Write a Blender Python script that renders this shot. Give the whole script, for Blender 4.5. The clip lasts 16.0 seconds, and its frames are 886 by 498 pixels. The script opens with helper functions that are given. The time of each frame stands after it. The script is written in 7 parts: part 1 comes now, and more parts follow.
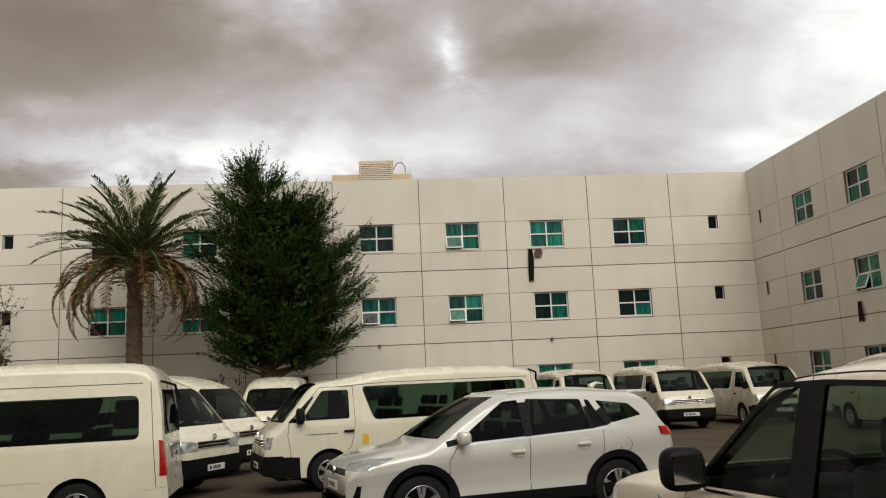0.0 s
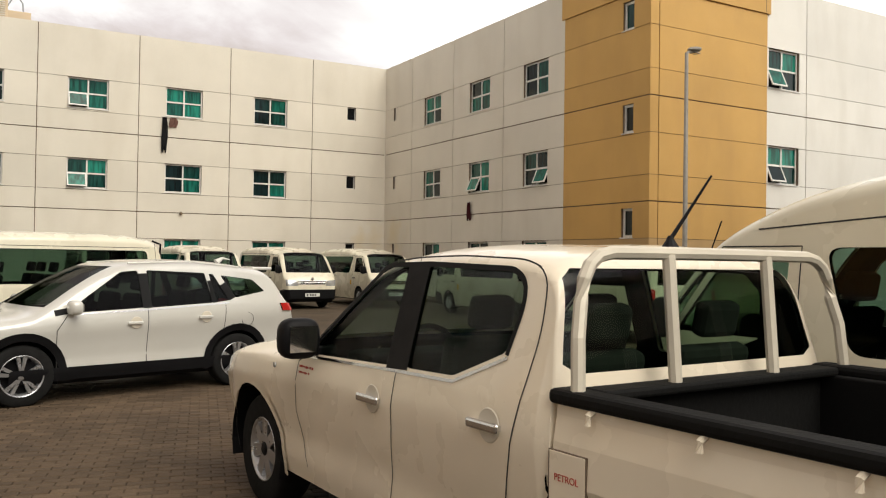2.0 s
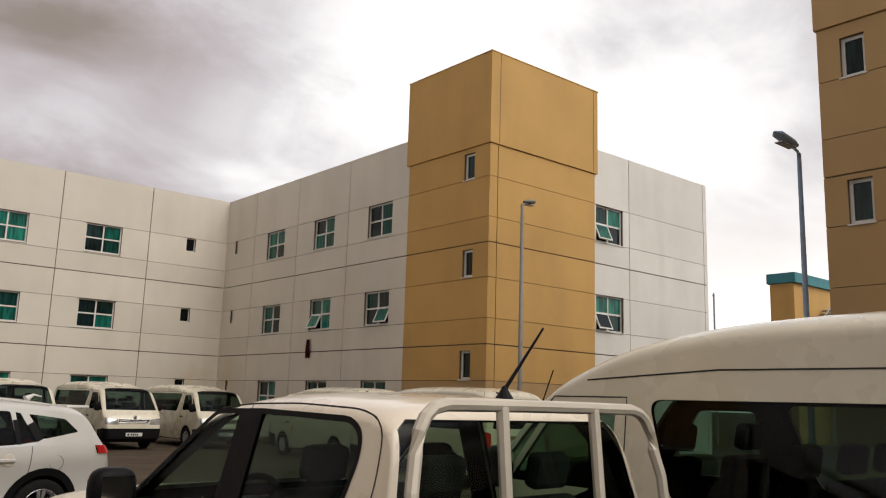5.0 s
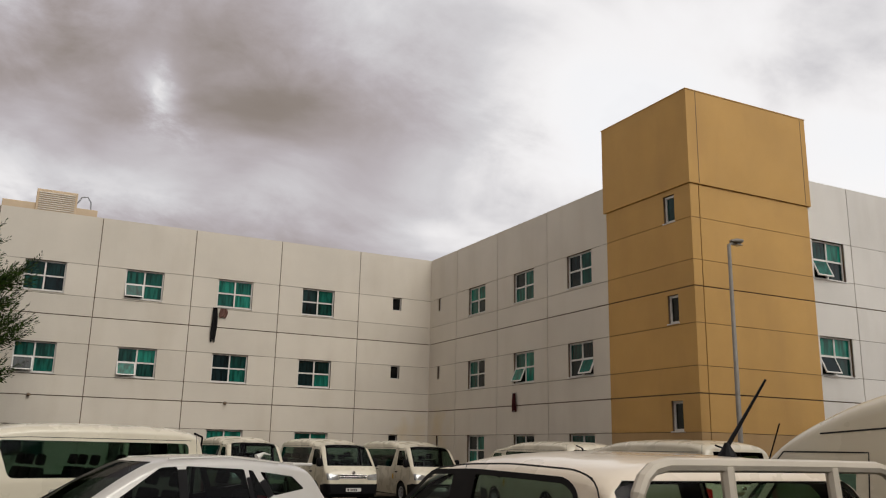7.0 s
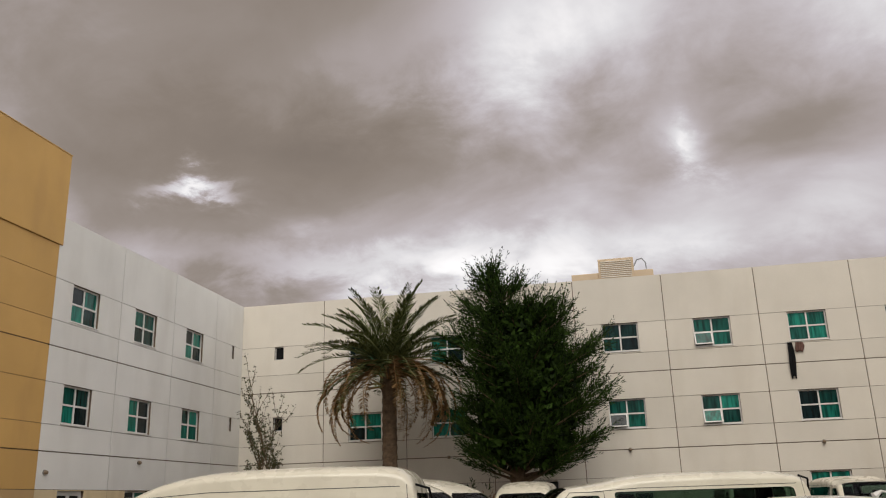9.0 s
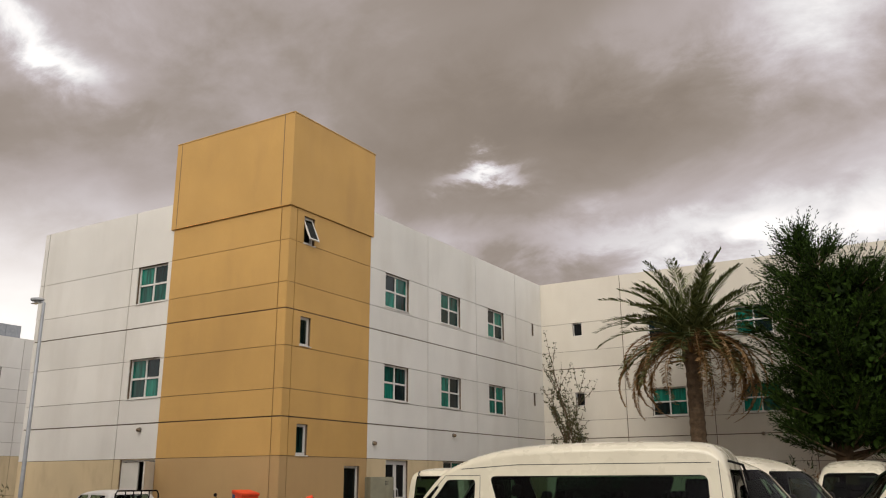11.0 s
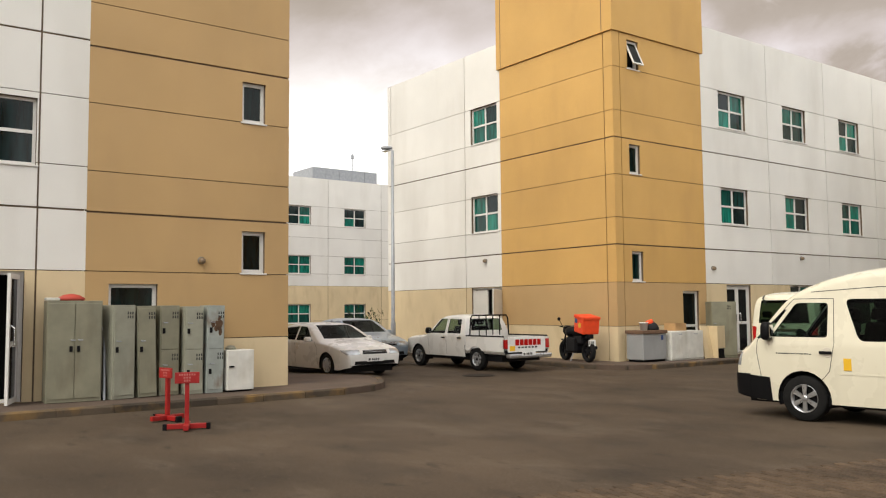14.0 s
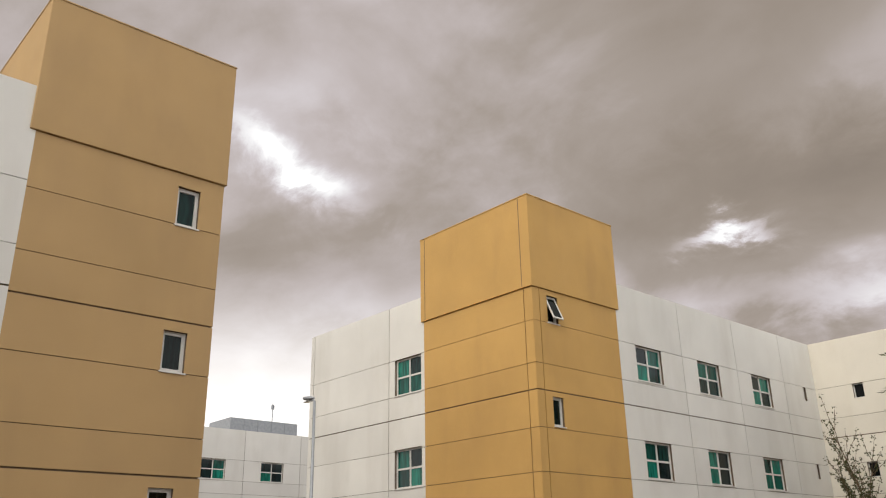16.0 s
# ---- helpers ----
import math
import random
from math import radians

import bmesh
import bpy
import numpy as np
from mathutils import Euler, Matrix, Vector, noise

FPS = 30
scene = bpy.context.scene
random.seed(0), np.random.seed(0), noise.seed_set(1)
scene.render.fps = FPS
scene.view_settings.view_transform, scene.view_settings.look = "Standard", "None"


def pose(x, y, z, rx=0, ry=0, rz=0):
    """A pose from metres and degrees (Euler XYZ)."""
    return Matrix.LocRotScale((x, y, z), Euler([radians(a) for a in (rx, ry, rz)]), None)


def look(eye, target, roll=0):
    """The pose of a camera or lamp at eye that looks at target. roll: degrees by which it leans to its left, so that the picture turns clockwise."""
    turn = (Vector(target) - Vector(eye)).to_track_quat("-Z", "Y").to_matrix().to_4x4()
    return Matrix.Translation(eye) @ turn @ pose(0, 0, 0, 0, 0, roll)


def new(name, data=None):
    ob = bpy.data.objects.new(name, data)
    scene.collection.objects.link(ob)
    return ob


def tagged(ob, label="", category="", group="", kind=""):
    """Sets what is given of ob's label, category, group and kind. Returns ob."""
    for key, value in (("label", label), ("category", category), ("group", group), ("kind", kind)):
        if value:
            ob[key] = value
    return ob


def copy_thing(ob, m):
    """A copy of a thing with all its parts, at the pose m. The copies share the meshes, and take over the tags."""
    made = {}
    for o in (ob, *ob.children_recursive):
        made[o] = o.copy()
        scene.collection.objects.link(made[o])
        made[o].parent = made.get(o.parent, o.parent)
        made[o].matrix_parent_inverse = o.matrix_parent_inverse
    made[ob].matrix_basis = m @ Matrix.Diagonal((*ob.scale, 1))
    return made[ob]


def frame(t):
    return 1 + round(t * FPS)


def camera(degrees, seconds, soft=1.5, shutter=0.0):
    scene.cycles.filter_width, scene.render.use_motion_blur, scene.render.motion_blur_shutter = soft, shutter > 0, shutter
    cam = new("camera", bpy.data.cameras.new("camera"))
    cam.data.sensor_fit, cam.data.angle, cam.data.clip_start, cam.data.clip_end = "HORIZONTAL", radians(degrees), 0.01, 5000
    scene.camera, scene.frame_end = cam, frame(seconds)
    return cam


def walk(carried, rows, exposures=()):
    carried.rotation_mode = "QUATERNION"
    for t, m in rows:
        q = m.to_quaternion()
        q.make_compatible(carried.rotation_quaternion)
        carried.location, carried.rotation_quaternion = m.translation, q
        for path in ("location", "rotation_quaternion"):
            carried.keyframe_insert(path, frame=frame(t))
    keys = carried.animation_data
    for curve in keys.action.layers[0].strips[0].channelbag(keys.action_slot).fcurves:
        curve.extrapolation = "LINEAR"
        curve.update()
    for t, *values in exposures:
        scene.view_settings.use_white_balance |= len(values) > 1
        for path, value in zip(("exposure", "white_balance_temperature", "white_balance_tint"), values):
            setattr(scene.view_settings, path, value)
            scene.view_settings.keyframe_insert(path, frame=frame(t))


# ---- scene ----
cam = camera(55.46, 16.0, soft=1.15)
PATH = [
    (0, 0.031, 0.038, 1.729, 99.22, 2.62, -5.06),
    (0.5, 0.022, 0.029, 1.706, 94.73, 1.61, -12.61),
    (1, -0.003, -0.001, 1.680, 91.23, 0.62, -19.39),
    (1.5, -0.010, -0.010, 1.677, 90.65, -0.19, -24.37),
    (2, 0.010, -0.019, 1.684, 90.79, -0.79, -29.89),
    (2.5, 0.002, -0.023, 1.692, 90.97, -0.86, -32.91),
    (3, -0.010, -0.032, 1.701, 92.49, -0.90, -34.72),
    (3.5, 0.008, -0.037, 1.704, 95.47, -1.62, -35.88),
    (4, 0.020, -0.022, 1.715, 98.81, -1.88, -39.39),
    (4.2, 0.022, -0.020, 1.717, 99.55, -2.00, -40.70),
    (6.3, 0.021, -0.024, 1.754, 102.05, -1.75, -37.90),
    (6.5, 0.021, -0.024, 1.756, 102.63, -1.66, -34.73),
    (7, 0.014, -0.004, 1.759, 103.48, -1.20, -26.92),
    (7.5, 0.016, 0.004, 1.735, 103.77, 0.33, -15.17),
    (8, 0.021, 0.002, 1.725, 104.24, 0.79, -3.98),
    (8.5, 0.028, -0.008, 1.723, 105.40, 1.62, 5.84),
    (8.7, 0.029, -0.010, 1.723, 106.05, 1.75, 8.30),
    (10.8, 0.040, -0.034, 1.717, 106.40, 0.35, 28.75),
    (11, 0.041, -0.035, 1.717, 105.41, 0.23, 31.35),
    (11.5, 0.046, -0.039, 1.714, 104.21, -0.17, 38.97),
    (12, 0.028, -0.014, 1.710, 103.00, -1.17, 47.19),
    (12.5, 0.019, -0.005, 1.707, 98.42, -0.91, 50.41),
    (13, 0.021, -0.002, 1.703, 95.10, -0.61, 52.46),
    (13.5, 0.016, -0.002, 1.690, 94.18, 0.04, 53.21),
    (14, 0.011, 0.008, 1.691, 94.09, 0.48, 53.72),
    (14.5, -0.009, 0.023, 1.691, 94.41, 0.57, 52.37),
    (15, -0.052, 0.053, 1.709, 104.81, 0.40, 49.63),
    (15.5, -0.072, 0.060, 1.721, 111.17, 0.44, 49.21),
    (16, -0.084, 0.066, 1.726, 110.94, 1.00, 48.61),
]
EXPOSURES = [(0.0, -0.32, 6800, 4), (0.5, -0.19, 6950, 4), (1.0, 0.10, 7000, 5), (2.5, 0.2, 6950, 6), (3.2, -0.08, 6900, 8), (4.0, -0.25, 6850, 10), (6.5, -0.56, 6700, 9), (8.0, -0.66, 6700, 9), (8.5, -0.52, 6700, 9), (11.0, -0.3, 6850, 9), (12.0, -0.1, 6850, 9), (12.5, -0.02, 6900, 8), (13.5, 0.3, 6800, 6), (14.5, 0.35, 6800, 6), (15.2, 0.1, 6800, 7), (16.0, -0.1, 6750, 7)]
walk(cam, [(r[0], pose(*r[1:])) for r in PATH], EXPOSURES)

# ---- world, sun, exposure ----
world = bpy.data.worlds.new("overcast_sky")
scene.world = world
world.use_nodes = True


def sky_nodes(nt):
    nd, ln = nt.nodes, nt.links
    nd.clear()
    out = nd.new("ShaderNodeOutputWorld")
    bg = nd.new("ShaderNodeBackground")
    ln.new(bg.outputs[0], out.inputs[0])

    def mth(op, a, b=None, c=None):
        n = nd.new("ShaderNodeMath")
        n.operation = op
        for k, v in enumerate((a, b, c)):
            if v is None:
                continue
            if isinstance(v, (int, float)):
                n.inputs[k].default_value = v
            else:
                ln.new(v, n.inputs[k])
        return n.outputs[0]

    def mixc(fac, a, b, kind="MIX"):
        n = nd.new("ShaderNodeMix")
        n.data_type, n.blend_type = "RGBA", kind
        for k, v in ((0, fac), (6, a), (7, b)):
            if isinstance(v, (int, float)):
                n.inputs[k].default_value = v
            elif isinstance(v, tuple):
                n.inputs[k].default_value = (*v, 1)
            else:
                ln.new(v, n.inputs[k])
        return n.outputs[2]

    def smooth(v, lo, hi):
        n = nd.new("ShaderNodeMapRange")
        n.interpolation_type = "SMOOTHSTEP"
        ln.new(v, n.inputs[0])
        n.inputs[1].default_value, n.inputs[2].default_value = lo, hi
        return n.outputs[0]

    co = nd.new("ShaderNodeTexCoord").outputs["Generated"]
    xyz = nd.new("ShaderNodeSeparateXYZ")
    ln.new(co, xyz.inputs[0])
    x, y, z = xyz.outputs
    den = mth("ADD", mth("MAXIMUM", z, 0.0), 0.42)
    flat = nd.new("ShaderNodeCombineXYZ")
    ln.new(mth("DIVIDE", x, den), flat.inputs[0])
    ln.new(mth("DIVIDE", y, den), flat.inputs[1])

    def clouds(scale, detail, rough, dist, shift):
        m = nd.new("ShaderNodeMapping")
        m.inputs["Location"].default_value = shift
        m.inputs["Scale"].default_value = (1.0, 1.15, 1.0)
        ln.new(flat.outputs[0], m.inputs[0])
        n = nd.new("ShaderNodeTexNoise")
        ln.new(m.outputs[0], n.inputs["Vector"])
        n.inputs["Scale"].default_value, n.inputs["Detail"].default_value = scale, detail
        n.inputs["Roughness"].default_value, n.inputs["Distortion"].default_value = rough, dist
        return n.outputs[0]

    big = clouds(1.05, 3.0, 0.45, 0.5, SKY_SHIFT)
    fine = clouds(2.9, 6.0, 0.5, 0.5, (3.1, 7.7, 0.4))
    ragged = clouds(7.5, 7.0, 0.62, 0.3, (5.3, 1.7, 0.9))
    body = mth("ADD", mth("MULTIPLY", big, 0.60), mth("ADD", mth("MULTIPLY", fine, 0.30), mth("MULTIPLY", ragged, 0.10)))
    # the cloud deck is thick and brown to the west and overhead, thin to the east and towards the horizon
    east = smooth(mth("ADD", mth("MULTIPLY", x, 0.8), mth("MULTIPLY", y, -0.10)), -0.25, 0.75)
    low = mth("SUBTRACT", 1.0, smooth(z, 0.06, 0.30))
    thin = mth("ADD", body, mth("ADD", mth("MULTIPLY", east, 0.15), mth("MULTIPLY", low, 0.05)))
    # heavy banks (-) and breaks (+) of the deck: bearing, height, half width, half height in degrees, slope, strength
    bearing = mth("MULTIPLY", mth("ARCTAN2", mth("MULTIPLY", x, -1.0), y), 180 / math.pi)
    height = mth("MULTIPLY", mth("ARCSINE", z), 180 / math.pi)
    bearing = mth("ADD", bearing, mth("MULTIPLY", mth("SUBTRACT", fine, 0.5), 9.0))
    height = mth("ADD", height, mth("MULTIPLY", mth("SUBTRACT", ragged, 0.5), 7.0))
    for b0, h0, wb, wh, slope, power in SKY_FORMS:
        db = mth("SUBTRACT", bearing, b0)
        dh = mth("DIVIDE", mth("SUBTRACT", mth("SUBTRACT", height, h0), mth("MULTIPLY", db, slope)), wh)
        db = mth("DIVIDE", db, wb)
        q = mth("ADD", mth("MULTIPLY", db, db), mth("MULTIPLY", dh, dh))
        thin = mth("ADD", thin, mth("MULTIPLY", mth("EXPONENT", mth("MULTIPLY", q, -1.0)), power))
    ramp = nd.new("ShaderNodeValToRGB")
    ln.new(thin, ramp.inputs[0])
    stops = [(0.29, (0.195, 0.163, 0.143)), (0.38, (0.250, 0.211, 0.187)), (0.45, (0.305, 0.264, 0.246)), (0.51, (0.42, 0.375, 0.385)),
             (0.565, (0.54, 0.505, 0.545)), (0.63, (0.72, 0.715, 0.76)), (0.78, (1.45, 1.44, 1.46))]
    el = ramp.color_ramp.elements
    while len(el) < len(stops):
        el.new(0.5)
    for e, (p, c) in zip(el, stops):
        e.position, e.color = p, (*c, 1)
    sky = nd.new("ShaderNodeTexSky")
    sky.sky_type, sky.sun_disc = "NISHITA", False
    sky.sun_elevation, sky.sun_rotation = radians(SUN_UP), radians(SUN_TURN)
    sky.air_density, sky.dust_density = 1.0, 3.0
    clear = mixc(1.0, sky.outputs[0], (0.10, 0.10, 0.10), "MULTIPLY")
    gap = mth("MULTIPLY", smooth(thin, 0.66, 0.80), 0.35)
    col = mixc(gap, ramp.outputs[0], clear)
    # bright haze low over the open sides of the yard
    haze = mth("MULTIPLY", mth("SUBTRACT", 1.0, smooth(z, 0.08, 0.34)), smooth(mth("ABSOLUTE", x), 0.55, 0.80))
    col = mixc(mth("MULTIPLY", haze, 0.85), col, (1.20, 1.18, 1.17))
    ln.new(col, bg.inputs[0])
    bg.inputs[1].default_value = SKY_POWER


SUN_UP, SUN_TURN = 50, 170
SKY_POWER = 1.35
SKY_SHIFT = (1.35, 0.4, 0.0)
SKY_FORMS = ((20, 24, 14, 2.6, 0.10, -0.02), (20, 17.8, 6, 1.3, 0.0, -0.02), (4, 31, 11, 5, 0.0, 0.17), (29, 29, 9, 4, 0.0, 0.05),
             (12, 15.8, 18, 2.0, 0.0, 0.13), (27.5, 20.6, 2.8, 0.9, -0.1, 0.30), (59, 26.5, 5.0, 1.2, 0.42, 0.18),
             (-7, 22.5, 1.6, 1.4, 0.4, 0.15), (54, 31, 8, 3.5, 0.0, 0.04), (15, 28, 8, 3, 0.0, 0.07), (-20, 22, 10, 5, 0.2, -0.06), (42, 17, 12, 2, 0.0, 0.06),
             (-40, 24, 9, 7, 0.0, 0.10))
sky_nodes(world.node_tree)
sun_lamp = bpy.data.lights.new("sun", "SUN")
sun_lamp.energy, sun_lamp.angle, sun_lamp.color = 2.4, radians(50), (1.0, 0.95, 0.88)
sun = new("sun", sun_lamp)
sun.matrix_world = look((10, -44, 62), (0, 12, 0))

# ---- materials ----
def material(name, color, rough=0.6, metal=0.0, vary=0.12, scale=2.0, grain=0.0, grain_scale=60.0, bump=0.0, bump_scale=40.0,
             stain=None, stain_amount=0.0, stain_scale=(1.0, 1.0, 0.25), random_tint=0.0, coat=0.0, spec=0.5, world_space=True):
    m = bpy.data.materials.new(name)
    m.use_nodes = True
    nt = m.node_tree
    nd, ln = nt.nodes, nt.links
    b = nd["Principled BSDF"]
    b.inputs["Roughness"].default_value, b.inputs["Metallic"].default_value = rough, metal
    b.inputs["Coat Weight"].default_value, b.inputs["Coat Roughness"].default_value = coat, 0.06
    b.inputs["Specular IOR Level"].default_value = spec
    if world_space:
        co = nd.new("ShaderNodeNewGeometry").outputs["Position"]
    else:
        co = nd.new("ShaderNodeTexCoord").outputs["Object"]

    def noise_at(sc, detail=4.0, stretch=None):
        v = co
        if stretch:
            mp = nd.new("ShaderNodeMapping")
            mp.inputs["Scale"].default_value = stretch
            ln.new(co, mp.inputs[0])
            v = mp.outputs[0]
        n = nd.new("ShaderNodeTexNoise")
        n.inputs["Scale"].default_value, n.inputs["Detail"].default_value = sc, detail
        ln.new(v, n.inputs["Vector"])
        return n.outputs[0]

    def mul(col, fac_socket, lo, hi):
        r = nd.new("ShaderNodeMapRange")
        ln.new(fac_socket, r.inputs[0])
        r.inputs[1].default_value, r.inputs[2].default_value = 0.3, 0.7
        r.inputs[3].default_value, r.inputs[4].default_value = lo, hi
        x = nd.new("ShaderNodeMix")
        x.data_type, x.blend_type = "RGBA", "MULTIPLY"
        x.inputs[0].default_value = 1.0
        ln.new(col, x.inputs[6])
        ln.new(r.outputs[0], x.inputs[7])
        return x.outputs[2]

    rgb = nd.new("ShaderNodeRGB")
    rgb.outputs[0].default_value = (*color, 1)
    col = rgb.outputs[0]
    if vary:
        col = mul(col, noise_at(scale), 1 - vary, 1 + vary * 0.6)
    if grain:
        col = mul(col, noise_at(grain_scale, 2.0), 1 - grain, 1 + grain)
    if random_tint:
        r = nd.new("ShaderNodeObjectInfo").outputs["Random"]
        n = nd.new("ShaderNodeMapRange")
        ln.new(r, n.inputs[0])
        n.inputs[3].default_value, n.inputs[4].default_value = 1 - random_tint, 1 + random_tint * 0.5
        x = nd.new("ShaderNodeMix")
        x.data_type, x.blend_type = "RGBA", "MULTIPLY"
        x.inputs[0].default_value = 1.0
        ln.new(col, x.inputs[6])
        ln.new(n.outputs[0], x.inputs[7])
        col = x.outputs[2]
    if stain:
        s = noise_at(1.6, 6.0, stain_scale)
        r = nd.new("ShaderNodeMapRange")
        ln.new(s, r.inputs[0])
        r.inputs[1].default_value, r.inputs[2].default_value = 0.50, 0.78
        r.inputs[3].default_value, r.inputs[4].default_value = 0.0, stain_amount
        x = nd.new("ShaderNodeMix")
        x.data_type = "RGBA"
        ln.new(r.outputs[0], x.inputs[0])
        ln.new(col, x.inputs[6])
        x.inputs[7].default_value = (*stain, 1)
        col = x.outputs[2]
    ln.new(col, b.inputs["Base Color"])
    if bump:
        n = nd.new("ShaderNodeBump")
        n.inputs["Strength"].default_value, n.inputs["Distance"].default_value = bump, 0.01
        ln.new(noise_at(bump_scale, 5.0), n.inputs["Height"])
        ln.new(n.outputs[0], b.inputs["Normal"])
    if rough > 0.15 and vary:
        rr = nd.new("ShaderNodeMapRange")
        ln.new(noise_at(scale * 2.3), rr.inputs[0])
        rr.inputs[3].default_value, rr.inputs[4].default_value = max(0.05, rough - 0.12), min(1.0, rough + 0.12)
        ln.new(rr.outputs[0], b.inputs["Roughness"])
    return m


def glass(name, tint, rough=0.02, ior=1.27):
    """Thin tinted glass: a clear tinted sheet under a Fresnel gloss."""
    m = bpy.data.materials.new(name)
    m.use_nodes = True
    nd, ln = m.node_tree.nodes, m.node_tree.links
    nd.clear()
    out = nd.new("ShaderNodeOutputMaterial")
    mix = nd.new("ShaderNodeMixShader")
    tr = nd.new("ShaderNodeBsdfTransparent")
    tr.inputs[0].default_value = (*tint, 1)
    gl = nd.new("ShaderNodeBsdfGlossy")
    gl.inputs["Roughness"].default_value = rough
    lw = nd.new("ShaderNodeLayerWeight")
    lw.inputs[0].default_value = 0.5
    pw = nd.new("ShaderNodeMath")
    pw.operation = "POWER"
    ln.new(lw.outputs["Facing"], pw.inputs[0])
    pw.inputs[1].default_value = 5.0
    fr = nd.new("ShaderNodeMath")
    fr.operation = "MULTIPLY_ADD"
    ln.new(pw.outputs[0], fr.inputs[0])
    fr.inputs[1].default_value, fr.inputs[2].default_value = 0.34, ((ior - 1) / (ior + 1)) ** 2 * 1.5
    ln.new(fr.outputs[0], mix.inputs[0])
    ln.new(tr.outputs[0], mix.inputs[1])
    ln.new(gl.outputs[0], mix.inputs[2])
    ln.new(mix.outputs[0], out.inputs[0])
    return m


def pane_material(name, dark, light):
    """Tinted window panes of the block; each pane differs by what hangs behind it."""
    m = bpy.data.materials.new(name)
    m.use_nodes = True
    nd, ln = m.node_tree.nodes, m.node_tree.links
    b = nd["Principled BSDF"]
    b.inputs["Roughness"].default_value, b.inputs["IOR"].default_value = 0.07, 1.33
    r = nd.new("ShaderNodeObjectInfo").outputs["Random"]
    ramp = nd.new("ShaderNodeValToRGB")
    ln.new(r, ramp.inputs[0])
    ramp.color_ramp.elements[0].position, ramp.color_ramp.elements[0].color = 0.28, (*dark, 1)
    ramp.color_ramp.elements[1].position, ramp.color_ramp.elements[1].color = 0.88, (*light, 1)
    co = nd.new("ShaderNodeNewGeometry").outputs["Position"]
    mp = nd.new("ShaderNodeMapping")
    mp.inputs["Scale"].default_value = (6, 6, 0.7)
    ln.new(co, mp.inputs[0])
    n = nd.new("ShaderNodeTexNoise")
    n.inputs["Scale"].default_value = 1.6
    ln.new(mp.outputs[0], n.inputs["Vector"])
    rg = nd.new("ShaderNodeMapRange")
    ln.new(n.outputs[0], rg.inputs[0])
    rg.inputs[1].default_value, rg.inputs[2].default_value, rg.inputs[3].default_value, rg.inputs[4].default_value = 0.35, 0.65, 0.45, 1.35
    x = nd.new("ShaderNodeMix")
    x.data_type, x.blend_type = "RGBA", "MULTIPLY"
    x.inputs[0].default_value = 1.0
    ln.new(ramp.outputs[0], x.inputs[6])
    ln.new(rg.outputs[0], x.inputs[7])
    ln.new(x.outputs[2], b.inputs["Base Color"])
    return m


M_WHITE = material("cream_wall_panel", (0.70, 0.655, 0.57), 0.75, vary=0.06, scale=0.5, grain=0.04, bump=0.08, stain=(0.45, 0.38, 0.28), stain_amount=0.22, stain_scale=(0.55, 0.55, 0.12), random_tint=0.05)
M_OCHRE = material("ochre_wall_panel", (0.60, 0.36, 0.115), 0.75, vary=0.07, scale=0.6, grain=0.04, bump=0.08, stain=(0.30, 0.17, 0.07), stain_amount=0.22, stain_scale=(0.6, 0.6, 0.15), random_tint=0.05)
M_TAN = material("tan_wall_panel", (0.49, 0.32, 0.145), 0.75, vary=0.07, scale=0.6, grain=0.04, bump=0.08, stain=(0.25, 0.16, 0.09), stain_amount=0.22, stain_scale=(0.6, 0.6, 0.2), random_tint=0.05)
M_BUFF = material("buff_ground_storey_panel", (0.66, 0.53, 0.33), 0.75, vary=0.08, scale=0.7, grain=0.04, bump=0.08, stain=(0.36, 0.26, 0.14), stain_amount=0.4, stain_scale=(1.4, 1.4, 0.5), random_tint=0.05)
M_JOINT = material("dark_panel_joint", (0.15, 0.105, 0.07), 0.9, vary=0.2)
M_PALE = material("off_white_wall_panel", (0.77, 0.755, 0.715), 0.75, vary=0.06, scale=0.5, grain=0.04, bump=0.08, stain=(0.42, 0.38, 0.31), stain_amount=0.25, stain_scale=(0.55, 0.55, 0.12), random_tint=0.05)
M_ROOF = material("roof_screed", (0.40, 0.37, 0.33), 0.9, vary=0.15)
M_FRAME = material("white_window_frame", (0.72, 0.71, 0.68), 0.4, vary=0.04, scale=4)
M_PANE = pane_material("green_tinted_glass", (0.005, 0.016, 0.018), (0.010, 0.185, 0.135))
# near-black: the darkness of unlit rooms is put into this colour
M_DARK = material("unlit_room_black", (0.006, 0.006, 0.006), 0.9, vary=0.0)
M_GROUND = material("dusty_asphalt", (0.070, 0.050, 0.033), 0.85, vary=0.38, scale=0.3, grain=0.25, grain_scale=45, bump=0.5, bump_scale=70, stain=(0.026, 0.020, 0.015), stain_amount=0.7, stain_scale=(0.45, 0.8, 0.5), spec=0.25)
nd, ln = M_GROUND.node_tree.nodes, M_GROUND.node_tree.links
pos = nd.new("ShaderNodeNewGeometry").outputs["Position"]


